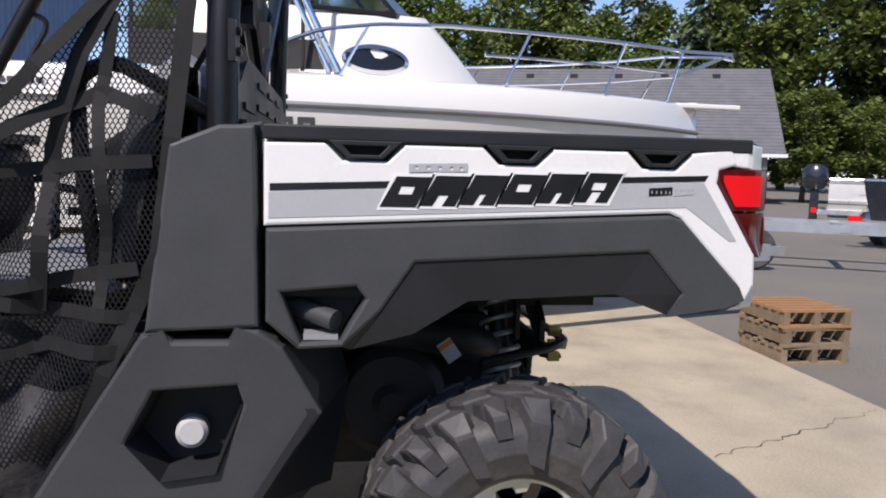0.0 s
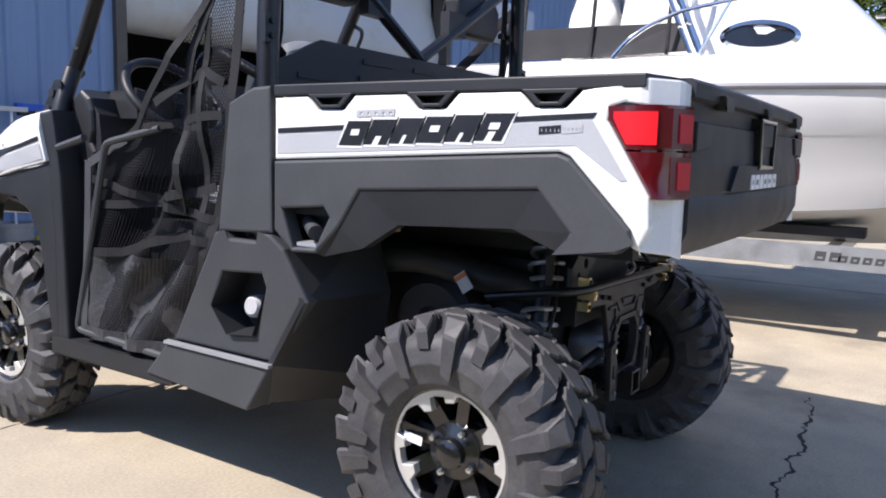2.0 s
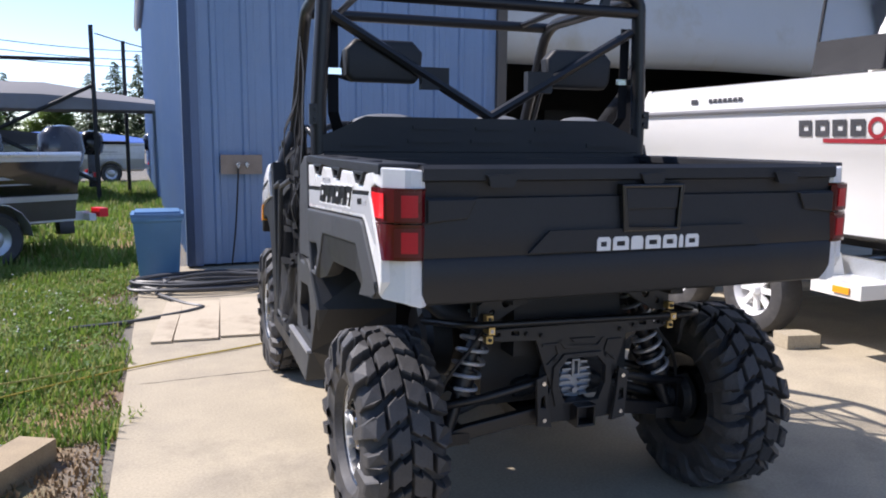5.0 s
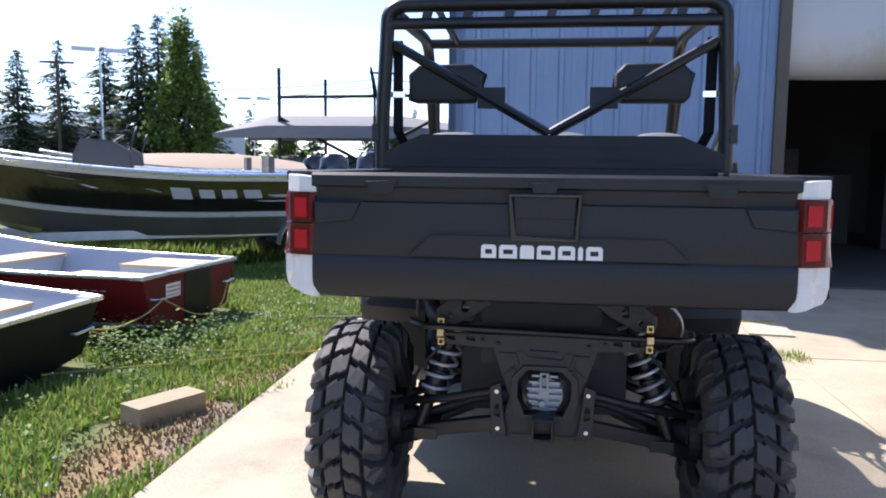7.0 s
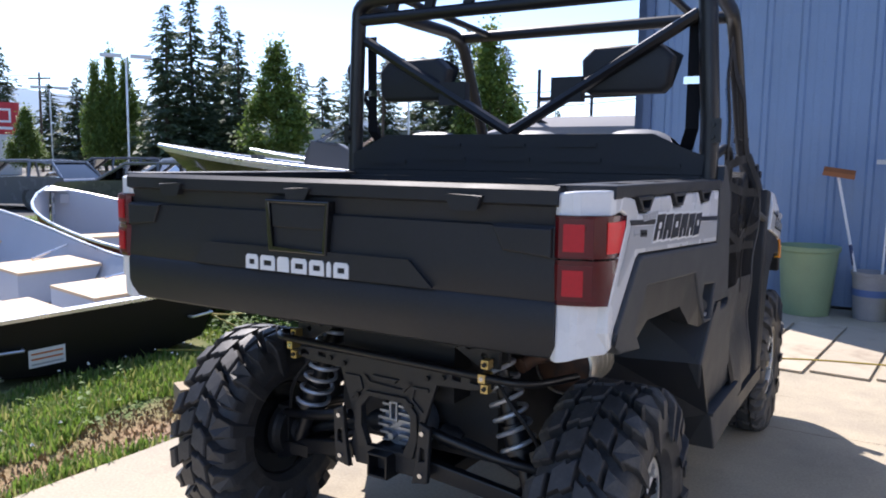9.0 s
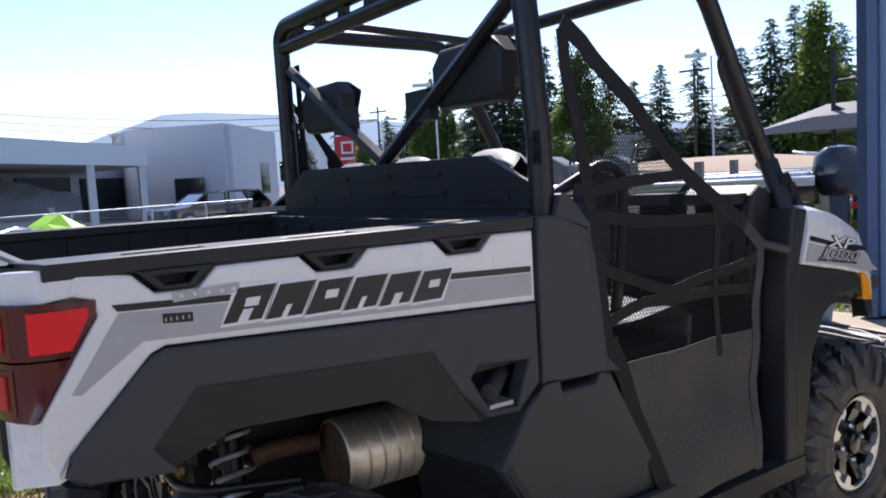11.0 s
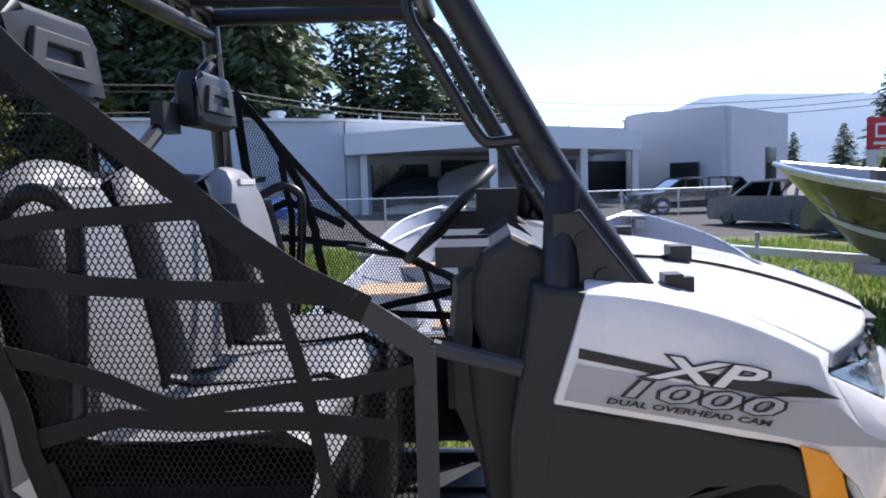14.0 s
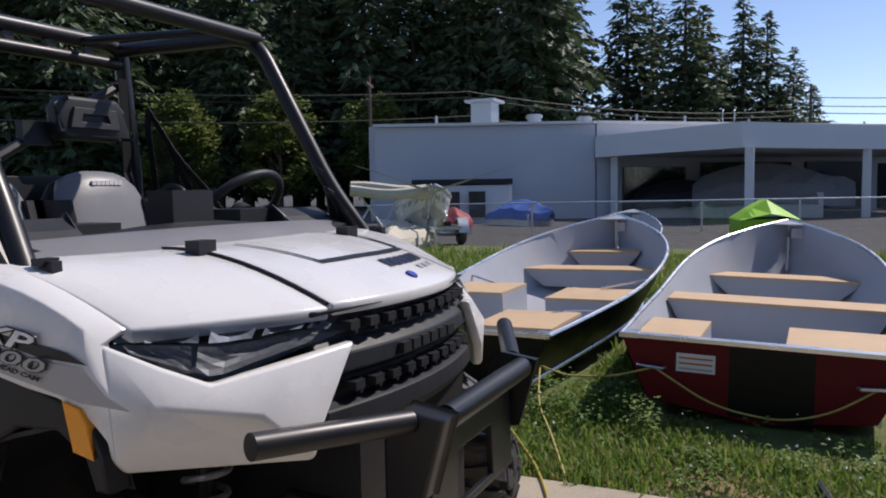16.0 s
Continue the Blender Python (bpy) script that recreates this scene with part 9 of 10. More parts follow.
# mixed trees behind the house
mixed = broadleaf(14, 3.4, 9, "sunlit mixed green tree behind the grey roofed house", SUNNY, count=11000, leaf=0.34)
mixed.matrix_basis = Matrix.Translation(spot(-95, 57))
for k in range(24):
    az = -80 - k * 2.6
    d = 56 + rnd.uniform(-2, 9)
    s = rnd.uniform(0.9, 1.3)
    if k % 2:
        place_fir(rnd.choice((0, 1, 2)), az, d + 4, rnd.uniform(19, 25), 1.15)
    else:
        copy_thing(mixed, Matrix()).matrix_basis = Matrix.Translation(spot(az, d)) @ Matrix.Rotation(rnd.uniform(0, 6), 4, "Z") @ Matrix.Diagonal((s, s, s * 1.05, 1))
for k in range(7):
    az, d = -128 - k * 3.6, 34 + rnd.uniform(0, 4)
    s = rnd.uniform(0.30, 0.5)
    copy_thing(mixed, Matrix()).matrix_basis = Matrix.Translation(spot(az, d)) @ Matrix.Rotation(rnd.uniform(0, 6), 4, "Z") @ Matrix.Diagonal((s * 1.4, s * 1.4, s, 1))
for k in range(3):
    az, d = 118 + k * 7.0, 55 + rnd.uniform(0, 5)
    s = rnd.uniform(0.4, 0.65)
    copy_thing(mixed, Matrix()).matrix_basis = Matrix.Translation(spot(az, d)) @ Matrix.Rotation(rnd.uniform(0, 6), 4, "Z") @ Matrix.Diagonal((s * 1.3, s * 1.3, s, 1))

# hills on the horizon; distance haze is put into their blue colour
HILL = material("haze_coloured_hill", (0.16, 0.24, 0.33), 0.95, var=0.12, scale=0.01, fine=0.2)
bm = B()
rows = [[], [], []]
for k in range(81):
    az = 30 + k * 0.75
    e = 4.2 + 1.2 * math.sin(radians((az - 58) * 6)) * (1 if 55 < az < 85 else 0.4) + 0.5 * noise.noise((az * 0.12, 0, 3)) - 0.30 * max(0, az - 75) - 0.03 * max(0, 56 - az)
    for row, (d, f) in zip(rows, ((1500, 0.0), (1900, 0.75), (2300, 1.0))):
        p = spot(az, d, 0)
        p.z = max(-1, d * math.tan(radians(max(0.2, e))) * f + 3 * noise.noise((az * 0.8, f, 9)))
        row.append(p)
tagged(part("backdrop", sheet(bm, rows), HILL, smooth=True), "wooded hills on the horizon coloured blue for haze", "hills", kind="structure")

# ---- pale flat-roofed dealership ----
PALE = material("pale_painted_block", (0.56, 0.58, 0.62), 0.8, var=0.05, scale=0.6, bump=0.05, bump_scale=6)
FASCIA = material("white_fascia", (0.70, 0.71, 0.72), 0.6, var=0.05, scale=0.5)
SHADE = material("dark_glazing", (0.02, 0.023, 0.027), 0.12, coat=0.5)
ROOFCAP = material("parapet_cap", (0.34, 0.35, 0.37), 0.6)
dealer = thing("dealership_building", "pale flat-roofed dealership with a drive-through canopy", "building")


def wall_run(points, z0, z1, mat, name, parent, thick=0.3):
    for p, q in zip(points, points[1:]):
        d = Vector((q.x - p.x, q.y - p.y, 0)).normalized()
        n = Vector((-d.y, d.x, 0)) * thick
        bm = B()
        vs = [bm.verts.new((v.x, v.y, z)) for z in (z0, z1) for v in (p, q, q + n, p + n)]
        for f in ((0, 3, 2, 1), (4, 5, 6, 7), (0, 1, 5, 4), (1, 2, 6, 5), (2, 3, 7, 6), (3, 0, 4, 7)):
            bm.faces.new([vs[i] for i in f])
        part(name, bm, mat, parent)


def roof_over(points, z, mat, name, parent, thick=0.25):
    bm = B()
    lo = [bm.verts.new((p.x, p.y, z)) for p in points]
    hi = [bm.verts.new((p.x, p.y, z + thick)) for p in points]
    bm.faces.new(lo[::-1])
    bm.faces.new(hi)
    for i in range(len(points)):
        j = (i + 1) % len(points)
        bm.faces.new((lo[i], lo[j], hi[j], hi[i]))
    part(name, bm, mat, parent)


a1, a2, a3 = dspot(119.5, 36), dspot(103.5, 36.5), dspot(80.0, 52)
wall_run([a3, a2, a1, dspot(118.5, 60)], -0.03, 4.35, PALE, "wall", dealer)
roof_over([a1, a2, a3, dspot(80, 80), dspot(117.5, 80)], 4.1, ROOFCAP, "roof", dealer, 0.2)
wall_run([a3 + Vector((0.15, 0, 0)), a2 + Vector((0.15, 0, 0)), a1 + Vector((0.15, 0, 0))], 4.30, 4.42, FASCIA, "parapet_cap", dealer, 0.4)
# canopy
c1, c2, c3 = dspot(103.4, 36.0), dspot(93.4, 30.5), dspot(81.4, 40.0)
c4 = dspot(85.5, 50)
roof_over([c1, c2, c3, c4], 2.75, FASCIA, "canopy", dealer, 0.95)
for p in (dspot(102.0, 36.2), dspot(92.9, 30.8), dspot(85.8, 36.0), dspot(81.9, 39.7), dspot(88.5, 46)):
    bm = B()
    box(bm, p.x - 0.16, p.x + 0.16, p.y - 0.16, p.y + 0.16, -0.03, 2.75)
    part("column", soften(bm, 0.01), FASCIA, dealer)
# glazed openings and doors below the canopy; dimness behind them is put into the colour
for f0, f1, z1 in ((0.06, 0.20, 2.3), (0.24, 0.46, 2.5), (0.50, 0.66, 2.5), (0.70, 0.86, 2.4)):
    off = Vector((0.30, 0.12, 0))
    wall_run([a2.lerp(a3, f1) + off, a2.lerp(a3, f0) + off], 0.05, z1, SHADE, "dark_opening", dealer, 0.2)
# taller block
b1, b2, b3 = spot(79.6, 46.5), spot(73.2, 43.5), spot(69.6, 52)
wall_run([b3, b2, b1, spot(80, 70)], -0.03, 4.95, PALE, "wall", dealer)
roof_over([b1, b2, b3, spot(72, 75)], 4.9, ROOFCAP, "roof", dealer, 0.12)
p, q = spot(76.9, 44.6), spot(75.0, 43.8)
wall_run([q + Vector((0.25, 0, 0)), p + Vector((0.25, 0, 0))], -0.02, 2.1, SHADE, "roller_door", dealer, 0.2)
p, q = spot(71.0, 48.4), spot(70.3, 50.2)
wall_run([q + Vector((0.2, 0.1, 0)), p + Vector((0.2, 0.1, 0))], 1.0, 2.9, SHADE, "window", dealer, 0.15)
# roof plant
for az, d, w, h, hood in ((111.4, 40, 1.1, 1.5, True), (107.8, 41, 0.75, 0.95, False), (104.2, 42, 0.72, 0.85, False), (109.6, 42, 1.5, 0.55, False), (79.5, 58, 1.4, 0.6, False), (82.5, 62, 1.6, 0.5, False), (75.8, 55, 1.5, 0.35, False)):
    p = (dspot if az > 80 else spot)(az, d, 4.3)
    z = 4.3 if az > 80 else 4.95
    bm = B()
    if hood:
        box(bm, p.x - w / 2, p.x + w / 2, p.y - w / 2, p.y + w / 2, z, z + h)
        box(bm, p.x - w * 0.72, p.x + w * 0.72, p.y - w * 0.72, p.y + w * 0.72, z + h, z + h + 0.14)
    else:
        tube(bm, [(p.x, p.y, z), (p.x, p.y, z + h)], w / 2, 14)
        tube(bm, [(p.x, p.y, z + h * 0.8), (p.x, p.y, z + h * 0.95)], w * 0.6, 14)
    part("roof_vent", bm, GALV, dealer)
for az, d in ((100.5, 40), (97.2, 42), (93, 46), (115, 38), (86, 52)):
    p = dspot(az, d, 4.3)
    bm = B()
    tube(bm, [(p.x, p.y, 4.3), (p.x, p.y, 5.0)], 0.07, 6)
    part("vent_pipe", bm, GALV, dealer)
bm = B()
for k in (-0.22, 0.22):
    p = dspot(94.3, 33.0)
    tube(bm, bend([(p.x, p.y + k, 3.6), (p.x, p.y + k, 4.35), (p.x - 0.4, p.y + k, 4.42)], 0.15), 0.02, 6)
part("roof_ladder", bm, GALV, dealer)
# small lean-to
lt = thing("lean_to_shed", "pale lean-to with a dark roof beside the dealership", "shed")
l1, l2, l3, l4 = dspot(116.2, 32.5), dspot(109.8, 33.0), dspot(110.3, 36.5), dspot(116.4, 36)
wall_run([l3, l2, l1, l4], -0.03, 1.55, FASCIA, "wall", lt, 0.2)
roof_over([dspot(116.9, 32.2), dspot(109.4, 32.7), dspot(109.9, 37.2), dspot(116.9, 36.6)], 1.6, material("dark_shed_roof", (0.025, 0.025, 0.028), 0.8), "roof", lt, 0.22)
for az in (114.5, 112.6):
    p, q = dspot(az, 32.45), dspot(az - 1.2, 32.6)
    wall_run([q + Vector((0.12, 0, 0)), p + Vector((0.12, 0, 0))], 0.2, 1.3, SHADE, "window", lt, 0.1)
# covered trailer and vehicles below the canopy
def mound(name, label, cat, az, d, L, W, Hh, mat, turn, seed=0):
    """A tarpaulin drawn over a boat: a ridge, sagging panels and creases."""
    bm = B()
    rows = []
    n = 17
    for k in range(n):
        t = k / (n - 1)
        f = 0.72 + 0.28 * math.sin(math.pi * min(1, t * 1.15)) if 0 < k < n - 1 else 0.62
        sag = 0.05 * abs(math.sin(t * math.pi * 4))
        row = []
        for u, z in ((-1, 0.28), (-0.98, 0.52), (-0.85, 0.70), (-0.45, 0.86), (-0.06, 1.0), (0.06, 1.0), (0.45, 0.86), (0.85, 0.70), (0.98, 0.52), (1, 0.28)):
            x = (t - 0.5) * L
            w = W / 2 * (1 if t < 0.55 else 1 - ((t - 0.55) / 0.45) ** 2 * 0.8)
            row.append((x, u * w + 0.03 * noise.noise((x * 2, z * 3, seed)), (z * f - sag * (0.3 < z < 0.95)) * Hh + 0.05 * Hh * noise.noise((x * 2.5, u * 3, seed + 4))))
        rows.append(row)
    sheet(bm, rows)
    bmesh.ops.holes_fill(bm, edges=[e for e in bm.edges if e.is_boundary], sides=0)
    t = thing(name, label, cat)
    part("cover", bm, mat, t)
    bm = B()
    box(bm, -L * 0.48, L * 0.30, -W * 0.40, W * 0.40, 0.0, Hh * 0.45)
    part("hull", soften(bm, 0.05), HULL_SILVER, t)
    t.matrix_basis = Matrix.Translation(dspot(az, d)) @ Matrix.Rotation(radians(turn), 4, "Z")
    return t
mound("covered_trailer", "large trailer under a dark cover below the canopy", "trailer", 91.5, 36.5, 6.5, 2.4, 2.35, TARP_GREY, 95)
mound("covered_boat", "boat under a dark cover below the canopy", "boat", 96.8, 37, 5.0, 2.2, 1.7, material("black_tarpaulin", (0.015, 0.016, 0.02), 0.6), 100)
bm = B()
box(bm, -1.15, 1.15, -0.75, 0.75, 0.0, 0.62)
sheet(bm, [[(x, u * 0.78, 0.58 + z * (1 - abs(u)) ** 0.8) for u in (-1, -0.62, -0.5, 0, 0.5, 0.62, 1)] for x, z in ((-1.2, 0.30), (-0.7, 0.62), (0.45, 0.66), (1.2, 0.22))])
cov = part("covered_boat", bm, material("lime_cover", (0.30, 0.62, 0.03), 0.55, var=0.06))
cov.matrix_basis = Matrix.Translation(dspot(92.0, 22.5)) @ Matrix.Rotation(radians(12), 4, "Z") @ Matrix.Diagonal((0.95, 0.95, 0.82, 1))
tagged(cov, "small boat under a lime green angular cover", "boat")
mound("covered_boat", "small boat under a blue tarpaulin by the lean-to", "boat", 108.5, 30, 3.0, 1.6, 1.0, TARP_BLUE, 60)
mound("covered_boat", "low boat under a pale canvas cover", "boat", 118.0, 18.4, 3.2, 1.5, 0.72, material("cream_canvas", (0.56, 0.52, 0.42), 0.8, var=0.08), 20, 3)
bim = thing("bimini_top", "cream canvas bimini top folded over a small boat", "boat canopy")
p0, p1 = dspot(121.5, 18.2, 1.36), dspot(115.6, 18.2, 1.33)
bm = B()
for k in range(3):
    tube(bm, [p0.lerp(p1, t) + Vector((0.10 * k - 0.1, 0, 0.05 * math.sin(t * 5 + k) + 0.07 * (k == 1))) for t in np.linspace(0.02 * k, 1 - 0.03 * k, 12)], 0.13, 8)
part("canvas", bm, material("folded_canvas", (0.58, 0.54, 0.44), 0.8, var=0.12, scale=4), bim, smooth=True)
for t0, t1 in ((0.12, 0.40), (0.62, 0.42), (0.88, 0.60), (0.35, 0.10)):
    bm = B()
    a, b2 = p0.lerp(p1, t0), p0.lerp(p1, t1)
    tube(bm, [(a.x, a.y, 1.30), (b2.x, b2.y, 0.55)], 0.022, 6)
    part("strut", bm, GALV, bim, smooth=True)
mound("covered_boat", "red covered personal watercraft", "watercraft", 113.8, 25, 2.6, 1.2, 0.85, material("red_cover", (0.30, 0.03, 0.03), 0.6), 30)
fishing_boat("small white boat with a grey outboard beyond the black boat", Matrix.Translation(dspot(116.5, 20.5)) @ Matrix.Rotation(radians(35), 4, "Z"), L=2.6, W=1.3, hull=WHITE, console=False)


# ---- parked cars ----
CARGLASS = material("car_glass", (0.015, 0.018, 0.022), 0.05, coat=0.8)
def car(label, color, m, tall=1.0, L=4.5):
    c = thing("parked_car", label, "car", "parked cars")
    paint = material("car_paint", color, 0.25, coat=0.8, var=0.02)
    W = 0.88
    bm = B()
    prof = [(0, 0.45), (0.05, 0.80), (0.15, 0.92), (1.0, 1.0), (L - 0.4, 1.04), (L - 0.05, 1.0), (L, 0.60), (L - 0.05, 0.28), (0.05, 0.25)]
    sheet(bm, [[(x, s * W * (1.0 if 0.4 < abs(s) < 0.99 or abs(s) == 1 else 1), z * (1 if abs(s) < 0.95 else 0.985) * tall) for x, z in prof + prof[:1]] for s in (-1, -0.9, 0.9, 1)])
    bmesh.ops.holes_fill(bm, edges=[e for e in bm.edges if e.is_boundary], sides=0)
    body = part("body", soften(bm, 0.05, 2), paint, c, smooth=True)
    bm = B()
    top = [(0.95, 0.97), (1.62, 1.50), (1.9, 1.54), (3.3, 1.55), (L - 0.45, 1.46), (L - 0.10, 1.0)]
    sheet(bm, [[(x, s * (W - 0.06 - (0.14 if z > 1.2 else 0)), z * tall) for x, z in top] for s in (-1, 1)])
    bmesh.ops.holes_fill(bm, edges=[e for e in bm.edges if e.is_boundary], sides=0)
    part("glasshouse", soften(bm, 0.04), CARGLASS, c, smooth=True)
    bm = B()
    box(bm, 1.66, L - 0.48, -W + 0.19, W - 0.19, 1.50 * tall, 1.575 * tall)
    for s in (-1, 1):
        tube(bm, [(0.98, s * (W - 0.07), 0.99 * tall), (1.66, s * (W - 0.2), 1.52 * tall), (3.3, s * (W - 0.2), 1.57 * tall), (L - 0.46, s * (W - 0.2), 1.50 * tall), (L - 0.12, s * (W - 0.08), 1.02 * tall)], 0.04, 6)
        tube(bm, [(2.45, s * (W - 0.065), 1.0 * tall), (2.45, s * (W - 0.195), 1.55 * tall)], 0.035, 6)
        tube(bm, [(3.45, s * (W - 0.065), 1.0 * tall), (3.40, s * (W - 0.195), 1.55 * tall)], 0.045, 6)
    part("roof", soften(bm, 0.015), paint, c, smooth=True)
    for x in (0.85, L - 0.9):
        for s in (-1, 1):
            m2 = Matrix.Translation((x, s * (W - 0.08), 0.32)) @ rot_x_to((0, s, 0))
            bm = B()
            revolve(bm, [(0.20, -0.09), (0.30, -0.10), (0.325, -0.04), (0.325, 0.05), (0.30, 0.09), (0.21, 0.09)], m2, 24, True)
            w = part("wheel", bm, RUBBER, c, smooth=True)
            bm = B()
            revolve(bm, [(0.205, 0.08), (0.16, 0.05), (0.05, 0.06), (0, 0.065)], m2, 20)
            part("rim", bm, STEEL, w, smooth=True)
    for s in (-1, 1):
        bm = B()
        box(bm, L - 0.10, L - 0.01, s * 0.60, s * 0.82, 0.72 * tall, 0.88 * tall)
        part("tail_light", soften(bm, 0.02), RED_LENS, c)
        bm = B()
        box(bm, 0.0, 0.10, s * 0.55, s * 0.80, 0.68 * tall, 0.80 * tall)
        part("headlight", soften(bm, 0.02), CHROME, c)
    c.matrix_basis = m
    return c


COLS = ((0.10, 0.105, 0.115), (0.32, 0.33, 0.34), (0.05, 0.055, 0.07), (0.60, 0.60, 0.60), (0.20, 0.21, 0.23), (0.25, 0.02, 0.02), (0.08, 0.10, 0.15))
for k, (az, d, turn) in enumerate(((66.5, 19.5, 30), (62.8, 21.5, 32), (59.0, 22.5, 28), (55.4, 23.5, 30), (51.8, 25.5, 30), (48.5, 28, 32), (72.5, 24, 20), (64, 30, 30), (58, 33, 30), (53, 36, 30), (79.5, 30, 100), (45, 40, 30))):
    p = spot(az, d)
    car("dark parked car in the dealership lot" if k % 2 == 0 else "silver grey parked car in the dealership lot", COLS[(k * 3) % 7], Matrix.Translation(p) @ Matrix.Rotation(radians(turn), 4, "Z"), 0.80 + 0.06 * (k % 3))

# ---- strip of shops, sign, lamp posts, power line ----
shops = thing("shop_building", "long low white shop building behind the trees", "building")
for az0, az1, d in ((44.5, 24.0, 72),):
    p, q = tspot(az0, d), tspot(az1, d)
    wall_run([q, p], -0.03, 3.9, FASCIA, "wall", shops, 6)
    wall_run([q + Vector((0.3, -0.3, 0)), p + Vector((0.3, -0.3, 0))], 3.3, 3.9, PALE, "fascia", shops, 0.5)
    n = 13
    for k in range(n):
        a = q.lerp(p, (k + 0.15) / n) + Vector((0.25, -0.25, 0))
        b2 = q.lerp(p, (k + 0.75) / n) + Vector((0.25, -0.25, 0))
        wall_run([a, b2], 0.8, 2.9, SHADE, "window", shops, 0.3)
sign = thing("pylon_sign", "red and white pylon sign of the dealership", "sign")
sp = Vector((-55.0, 29.6, -0.035))
sm = Matrix.Translation(sp) @ Matrix.Rotation(radians(62), 4, "Z")
bm = B()
box(bm, -1.05, 1.05, -0.25, 0.25, 0, 2.9)
part("base", soften(bm, 0.02), FASCIA, sign)
bm = B()
box(bm, -1.05, 1.05, -0.26, 0.26, 2.9, 5.2)
pan = part("panel", soften(bm, 0.02), material("red_sign", (0.55, 0.02, 0.03), 0.4), sign)
bm = plate(B(), [(-0.5, 3.75), (0.5, 3.75), (0.5, 4.75), (-0.5, 4.75)], [[(-0.36, 3.9), (0.36, 3.9), (0.36, 4.6), (-0.36, 4.6)]], "y", -0.285, -0.262)
part("emblem", bm, WHITE_DECAL, pan)
bm = plate(B(), [(-0.6, 3.25), (0.6, 3.25), (0.6, 3.45), (-0.6, 3.45)], (), "y", -0.285, -0.262)
part("name_bar", bm, WHITE_DECAL, pan)
sign.matrix_basis = sm
for az, d, h in ((33.0, 40, 6.4), (52.6, 42, 6.3), (57.5, 60, 6.0), (22.5, 60, 6.0)):
    o = thing("lamp_post", "grey steel car park lamp post", "lamp post", "car park lamp posts")
    p = tspot(az, d)
    bm = B()
    tube(bm, [(0, 0, 0), (0, 0, h)], 0.05, 8)
    part("post", bm, GALV, o, smooth=True)
    for s in (-1, 1):
        bm = B()
        box(bm, -0.2, 0.2, s * 0.2, s * 1.2, h, h + 0.16)
        part("lamp_head", soften(bm, 0.03), FASCIA, o)
    o.matrix_basis = Matrix.Translation(p) @ Matrix.Rotation(radians(az + 90), 4, "Z")
for p in (spot(87.5, 62), spot(118, 48), spot(150, 50), spot(61.0, 75), spot(38, 58), spot(15, 55)):
    o = thing("power_pole", "wooden power pole with a crossarm", "power pole", "power poles")
    bm = B()
    tube(bm, [(0, 0, 0), (0, 0, 8.6)], 0.13, 8, r2=0.09)
    part("pole", bm, BARK, o, smooth=True)
    bm = B()
    box(bm, -1.1, 1.1, -0.06, 0.06, 8.0, 8.15)
    part("crossarm", bm, BARK, o)
    o.matrix_basis = Matrix.Translation(p) @ Matrix.Rotation(radians(20), 4, "Z")


def wire(a, b2, za, zb, sag, rad=0.03):
    bm = B()
    p, q = Vector((a.x, a.y, za)), Vector((b2.x, b2.y, zb))
    pts = []
    for k in range(25):
        t = k / 24
        v = p.lerp(q, t)
        v.z -= sag * 4 * t * (1 - t)
        pts.append(v)
    tube(bm, pts, rad, 5)
    tagged(part("power_line", bm, DEEP, smooth=True), "thin dark overhead power line", "power line", "power lines")


w0, w1, w2 = spot(150, 42), spot(110.5, 46), spot(87.5, 62)
for dz in (0.0, 0.35, -1.1):
    wire(w0, w1, 6.3 + dz, 6.9 + dz, 0.4)
    wire(w1, w2, 6.9 + dz, 6.4 + dz, 0.7)
for dz in (0.0, 0.5, 1.1):
    wire(spot(87.5, 62), spot(61, 75), 6.5 + dz, 7.2 + dz, 0.8)
    wire(spot(61, 75), spot(38, 58), 6.2 + dz, 5.8 + dz, 0.8)
    wire(spot(38, 58), spot(15, 55), 5.6 + dz, 6.6 + dz, 0.7)
    wire(spot(15, 55), spot(-6, 60), 6.5 + dz, 7.5 + dz, 0.7)
wire(spot(12, 24), spot(-4, 26), 4.6, 4.0, 0.3, 0.02)

# chain-link fence before the dealership
fence = thing("chain_link_fence", "galvanised chain-link fence with a top rail", "fence")
pts = [dspot(122, 24), dspot(108, 24), dspot(96, 24.5), dspot(84, 27), dspot(76, 30)]
for p, q in zip(pts, pts[1:]):
    n = max(2, int((q - p).length / 2.6))
    for k in range(n):
        v = p.lerp(q, k / n)
        bm = B()
        tube(bm, [(v.x, v.y, -0.03), (v.x, v.y, 0.95)], 0.03, 6)
        part("post", bm, GALV, fence)
    bm = B()
    tube(bm, [(p.x, p.y, 0.93), (q.x, q.y, 0.93)], 0.022, 6)
    part("top_rail", bm, GALV, fence)
    d = (q - p)
    bm = B()
    m = int(d.length / 0.11)
    for k in range(m):
        for sgn in (1, -1):
            t0, t1 = k / m, min(1, max(0, (k + sgn * 8) / m))
            a, b2 = p.lerp(q, t0), p.lerp(q, t1)
            e = d.normalized() * 0.004
            bm.faces.new([bm.verts.new(v) for v in ((a.x - e.x, a.y - e.y, 0.0), (a.x + e.x, a.y + e.y, 0.0), (b2.x + e.x, b2.y + e.y, 0.92), (b2.x - e.x, b2.y - e.y, 0.92))])
    part("wire_mesh", bm, GALV, fence, kind="stuff")

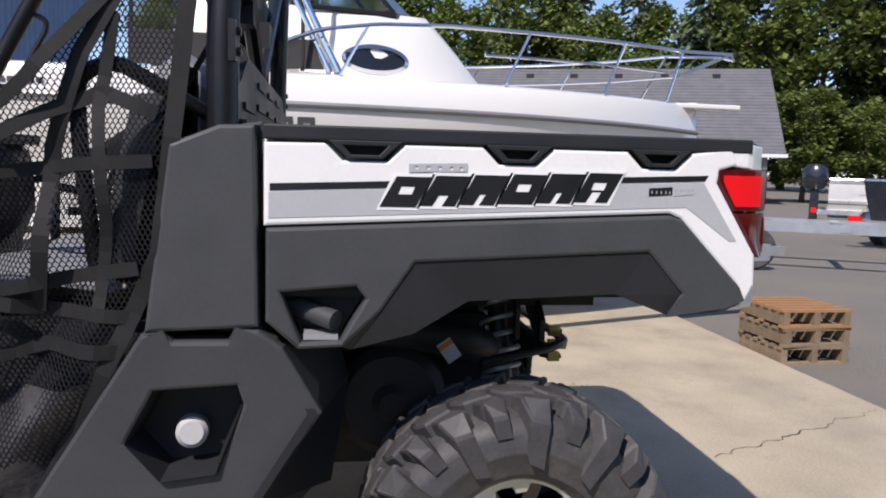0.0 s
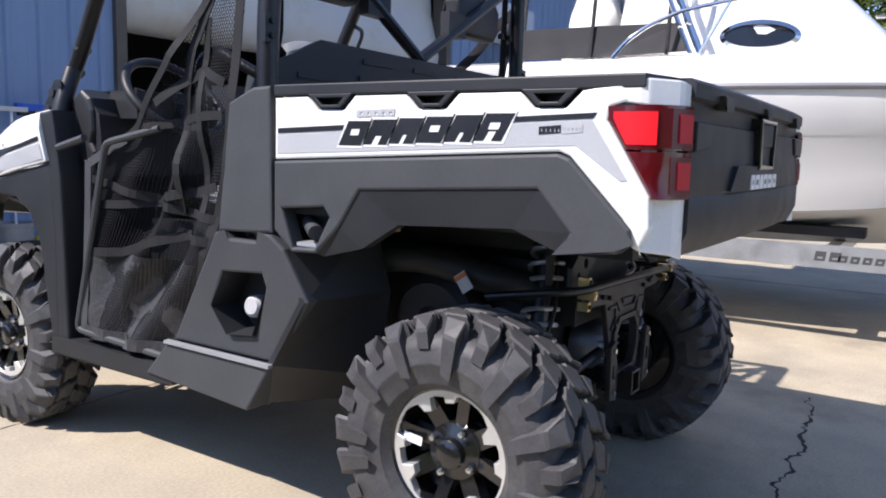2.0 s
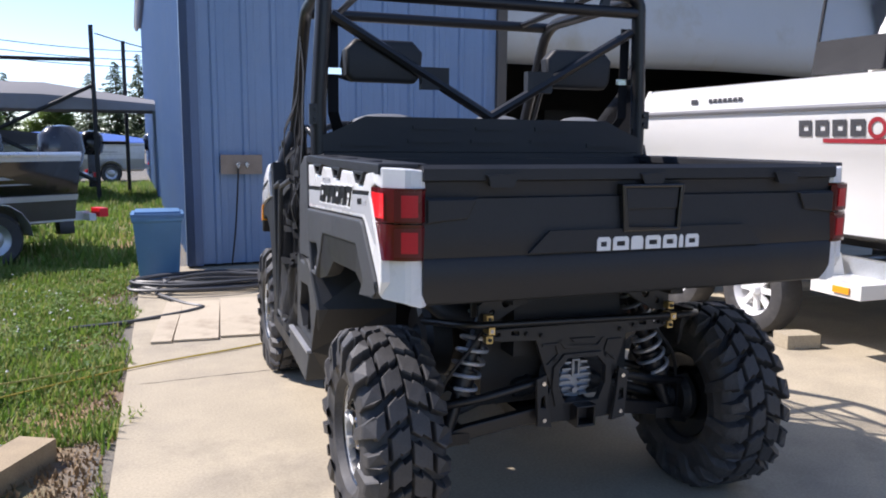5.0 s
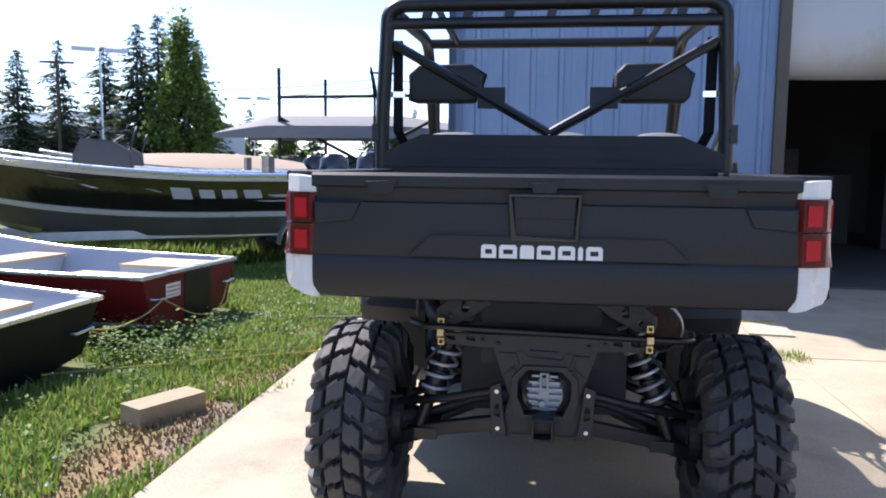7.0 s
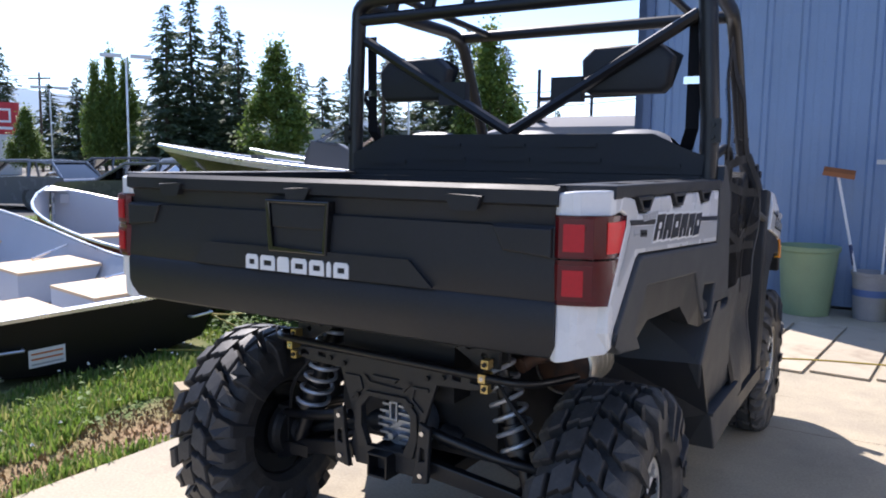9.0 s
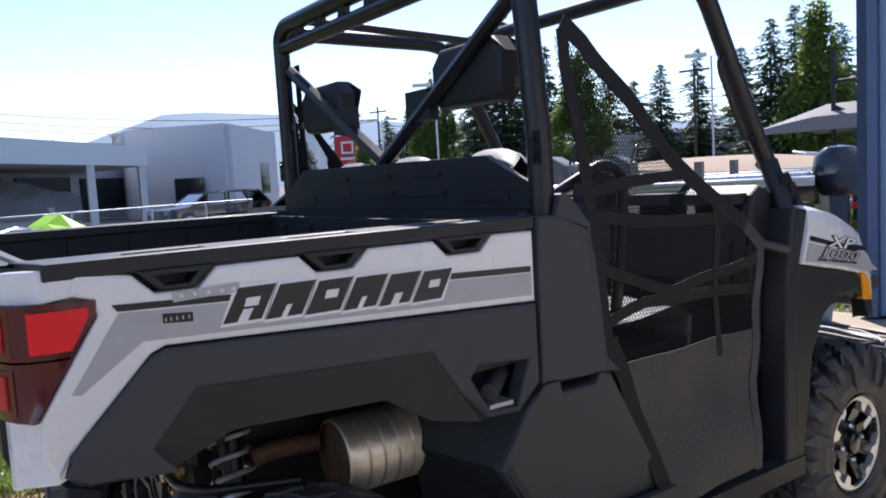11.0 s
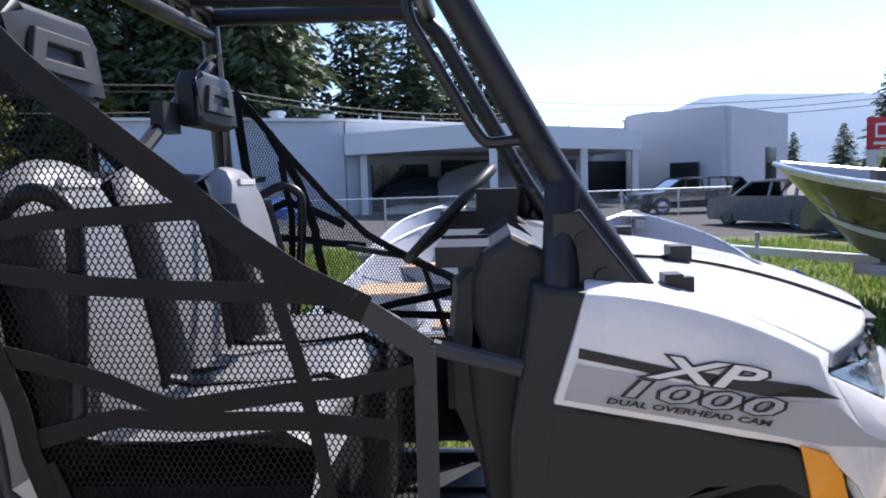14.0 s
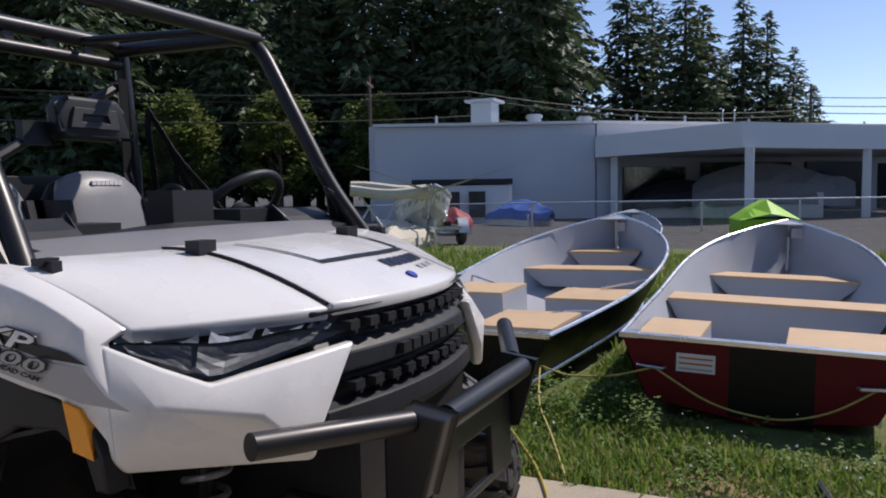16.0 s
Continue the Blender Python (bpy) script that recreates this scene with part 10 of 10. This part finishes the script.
# ---- grey-roofed house beyond the cruiser ----
house = thing("house", "single-storey house with a dark shingle roof", "house")
HM = Matrix.Translation((29.4, -11.8, -0.9)) @ Matrix.Rotation(radians(-111), 4, "Z")
SHINGLE = material("grey_shingles", (0.13, 0.13, 0.14), 0.9, var=0.25, scale=2.0, fine=30)
bm = B()
box(bm, -8.2, 5.8, 0.0, 9.0, 0, 3.0)
part("wall", bm, material("grey_siding", (0.30, 0.31, 0.32), 0.7, var=0.06), house)
rows = []
N = 26
for s in (0, 1):
    bm = B()
    rr = []
    for k in range(N + 1):
        t = k / N
        y = -0.5 + t * 5.0
        z = 2.95 + t * 4.0
        if s:
            y = 9.5 - t * 5.0
        rr.append([(x, y, z + 0.03) for x in np.linspace(-8.7, 6.4, 8)])
        if k < N:
            yy = -0.5 + (t + 1 / N) * 5.0
            rr.append([(x, (yy if not s else 9.0 - yy), z + 4.0 / N) for x in np.linspace(-8.7, 6.4, 8)])
    sheet(bm, rr)
    part("roof", bm, SHINGLE, house, "dark grey shingle roof")
bm = B()
box(bm, -8.75, 6.45, -0.62, -0.50, 2.80, 2.95)
part("gutter", bm, FASCIA, house)
for x in (-4.6, -2.5, -0.4, 1.7, 4.0):
    bm = B()
    box(bm, x - 0.17, x + 0.17, 3.85, 4.15, 6.35, 6.65)
    part("roof_vent", soften(bm, 0.02), DEEP, house)
for x in (-5, -2, 1.0, 2.8):
    bm = B()
    box(bm, x, x + 1.3, -0.03, 0.03, 1.0, 2.2)
    part("window", bm, SHADE, house)
house.matrix_basis = HM
# things on the gravel by the house: another boat and trailers
fishing_boat("small white boat on a trailer by the house", Matrix.Translation((13.6, -10.6, -0.035)) @ Matrix.Rotation(radians(-125), 4, "Z"), L=4.4, W=1.9, hull=WHITE, console=False)
fishing_boat("dark blue boat with an outboard on a trailer", Matrix.Translation((9.3, -9.3, -0.035)) @ Matrix.Rotation(radians(-60), 4, "Z"), L=4.6, W=1.9, hull=OUTBOARD, console=False)
o = thing("empty_trailer", "empty galvanised boat trailer on the gravel", "trailer")
for s in (-1, 1):
    bm = B()
    box(bm, -2.0, 2.0, s * 0.55 - 0.04, s * 0.55 + 0.04, 0.50, 0.62)
    part("beam", soften(bm, 0.005), GALV, o)
    m2 = Matrix.Translation((-0.9, s * 0.85, 0.28)) @ rot_x_to((0, s, 0))
    bm = B()
    revolve(bm, [(0.15, -0.07), (0.25, -0.08), (0.28, 0), (0.25, 0.08), (0.15, 0.07)], m2, 24, True)
    part("wheel", bm, RUBBER, o, smooth=True)
for x in (-1.9, 0.2, 1.9):
    bm = B()
    box(bm, x - 0.05, x + 0.05, -0.6, 0.6, 0.52, 0.60)
    part("cross_member", bm, GALV, o)
bm = B()
tube(bm, [(1.7, 0.2, 0.0), (1.7, 0.2, 0.9)], 0.03, 8)
part("jack", bm, GALV, o)
for k in range(2):
    bm = B()
    tube(bm, bend([(1.9, -0.1 + 0.15 * k, 0.5), (1.95, -0.1 + 0.15 * k, 0.15), (1.9, 0.0 + 0.1 * k, 0.05)], 0.05), 0.012, 6)
    part("safety_chain", bm, GALV, o)
o.matrix_basis = Matrix.Translation((7.3, -6.2, -0.035)) @ Matrix.Rotation(radians(-118), 4, "Z")
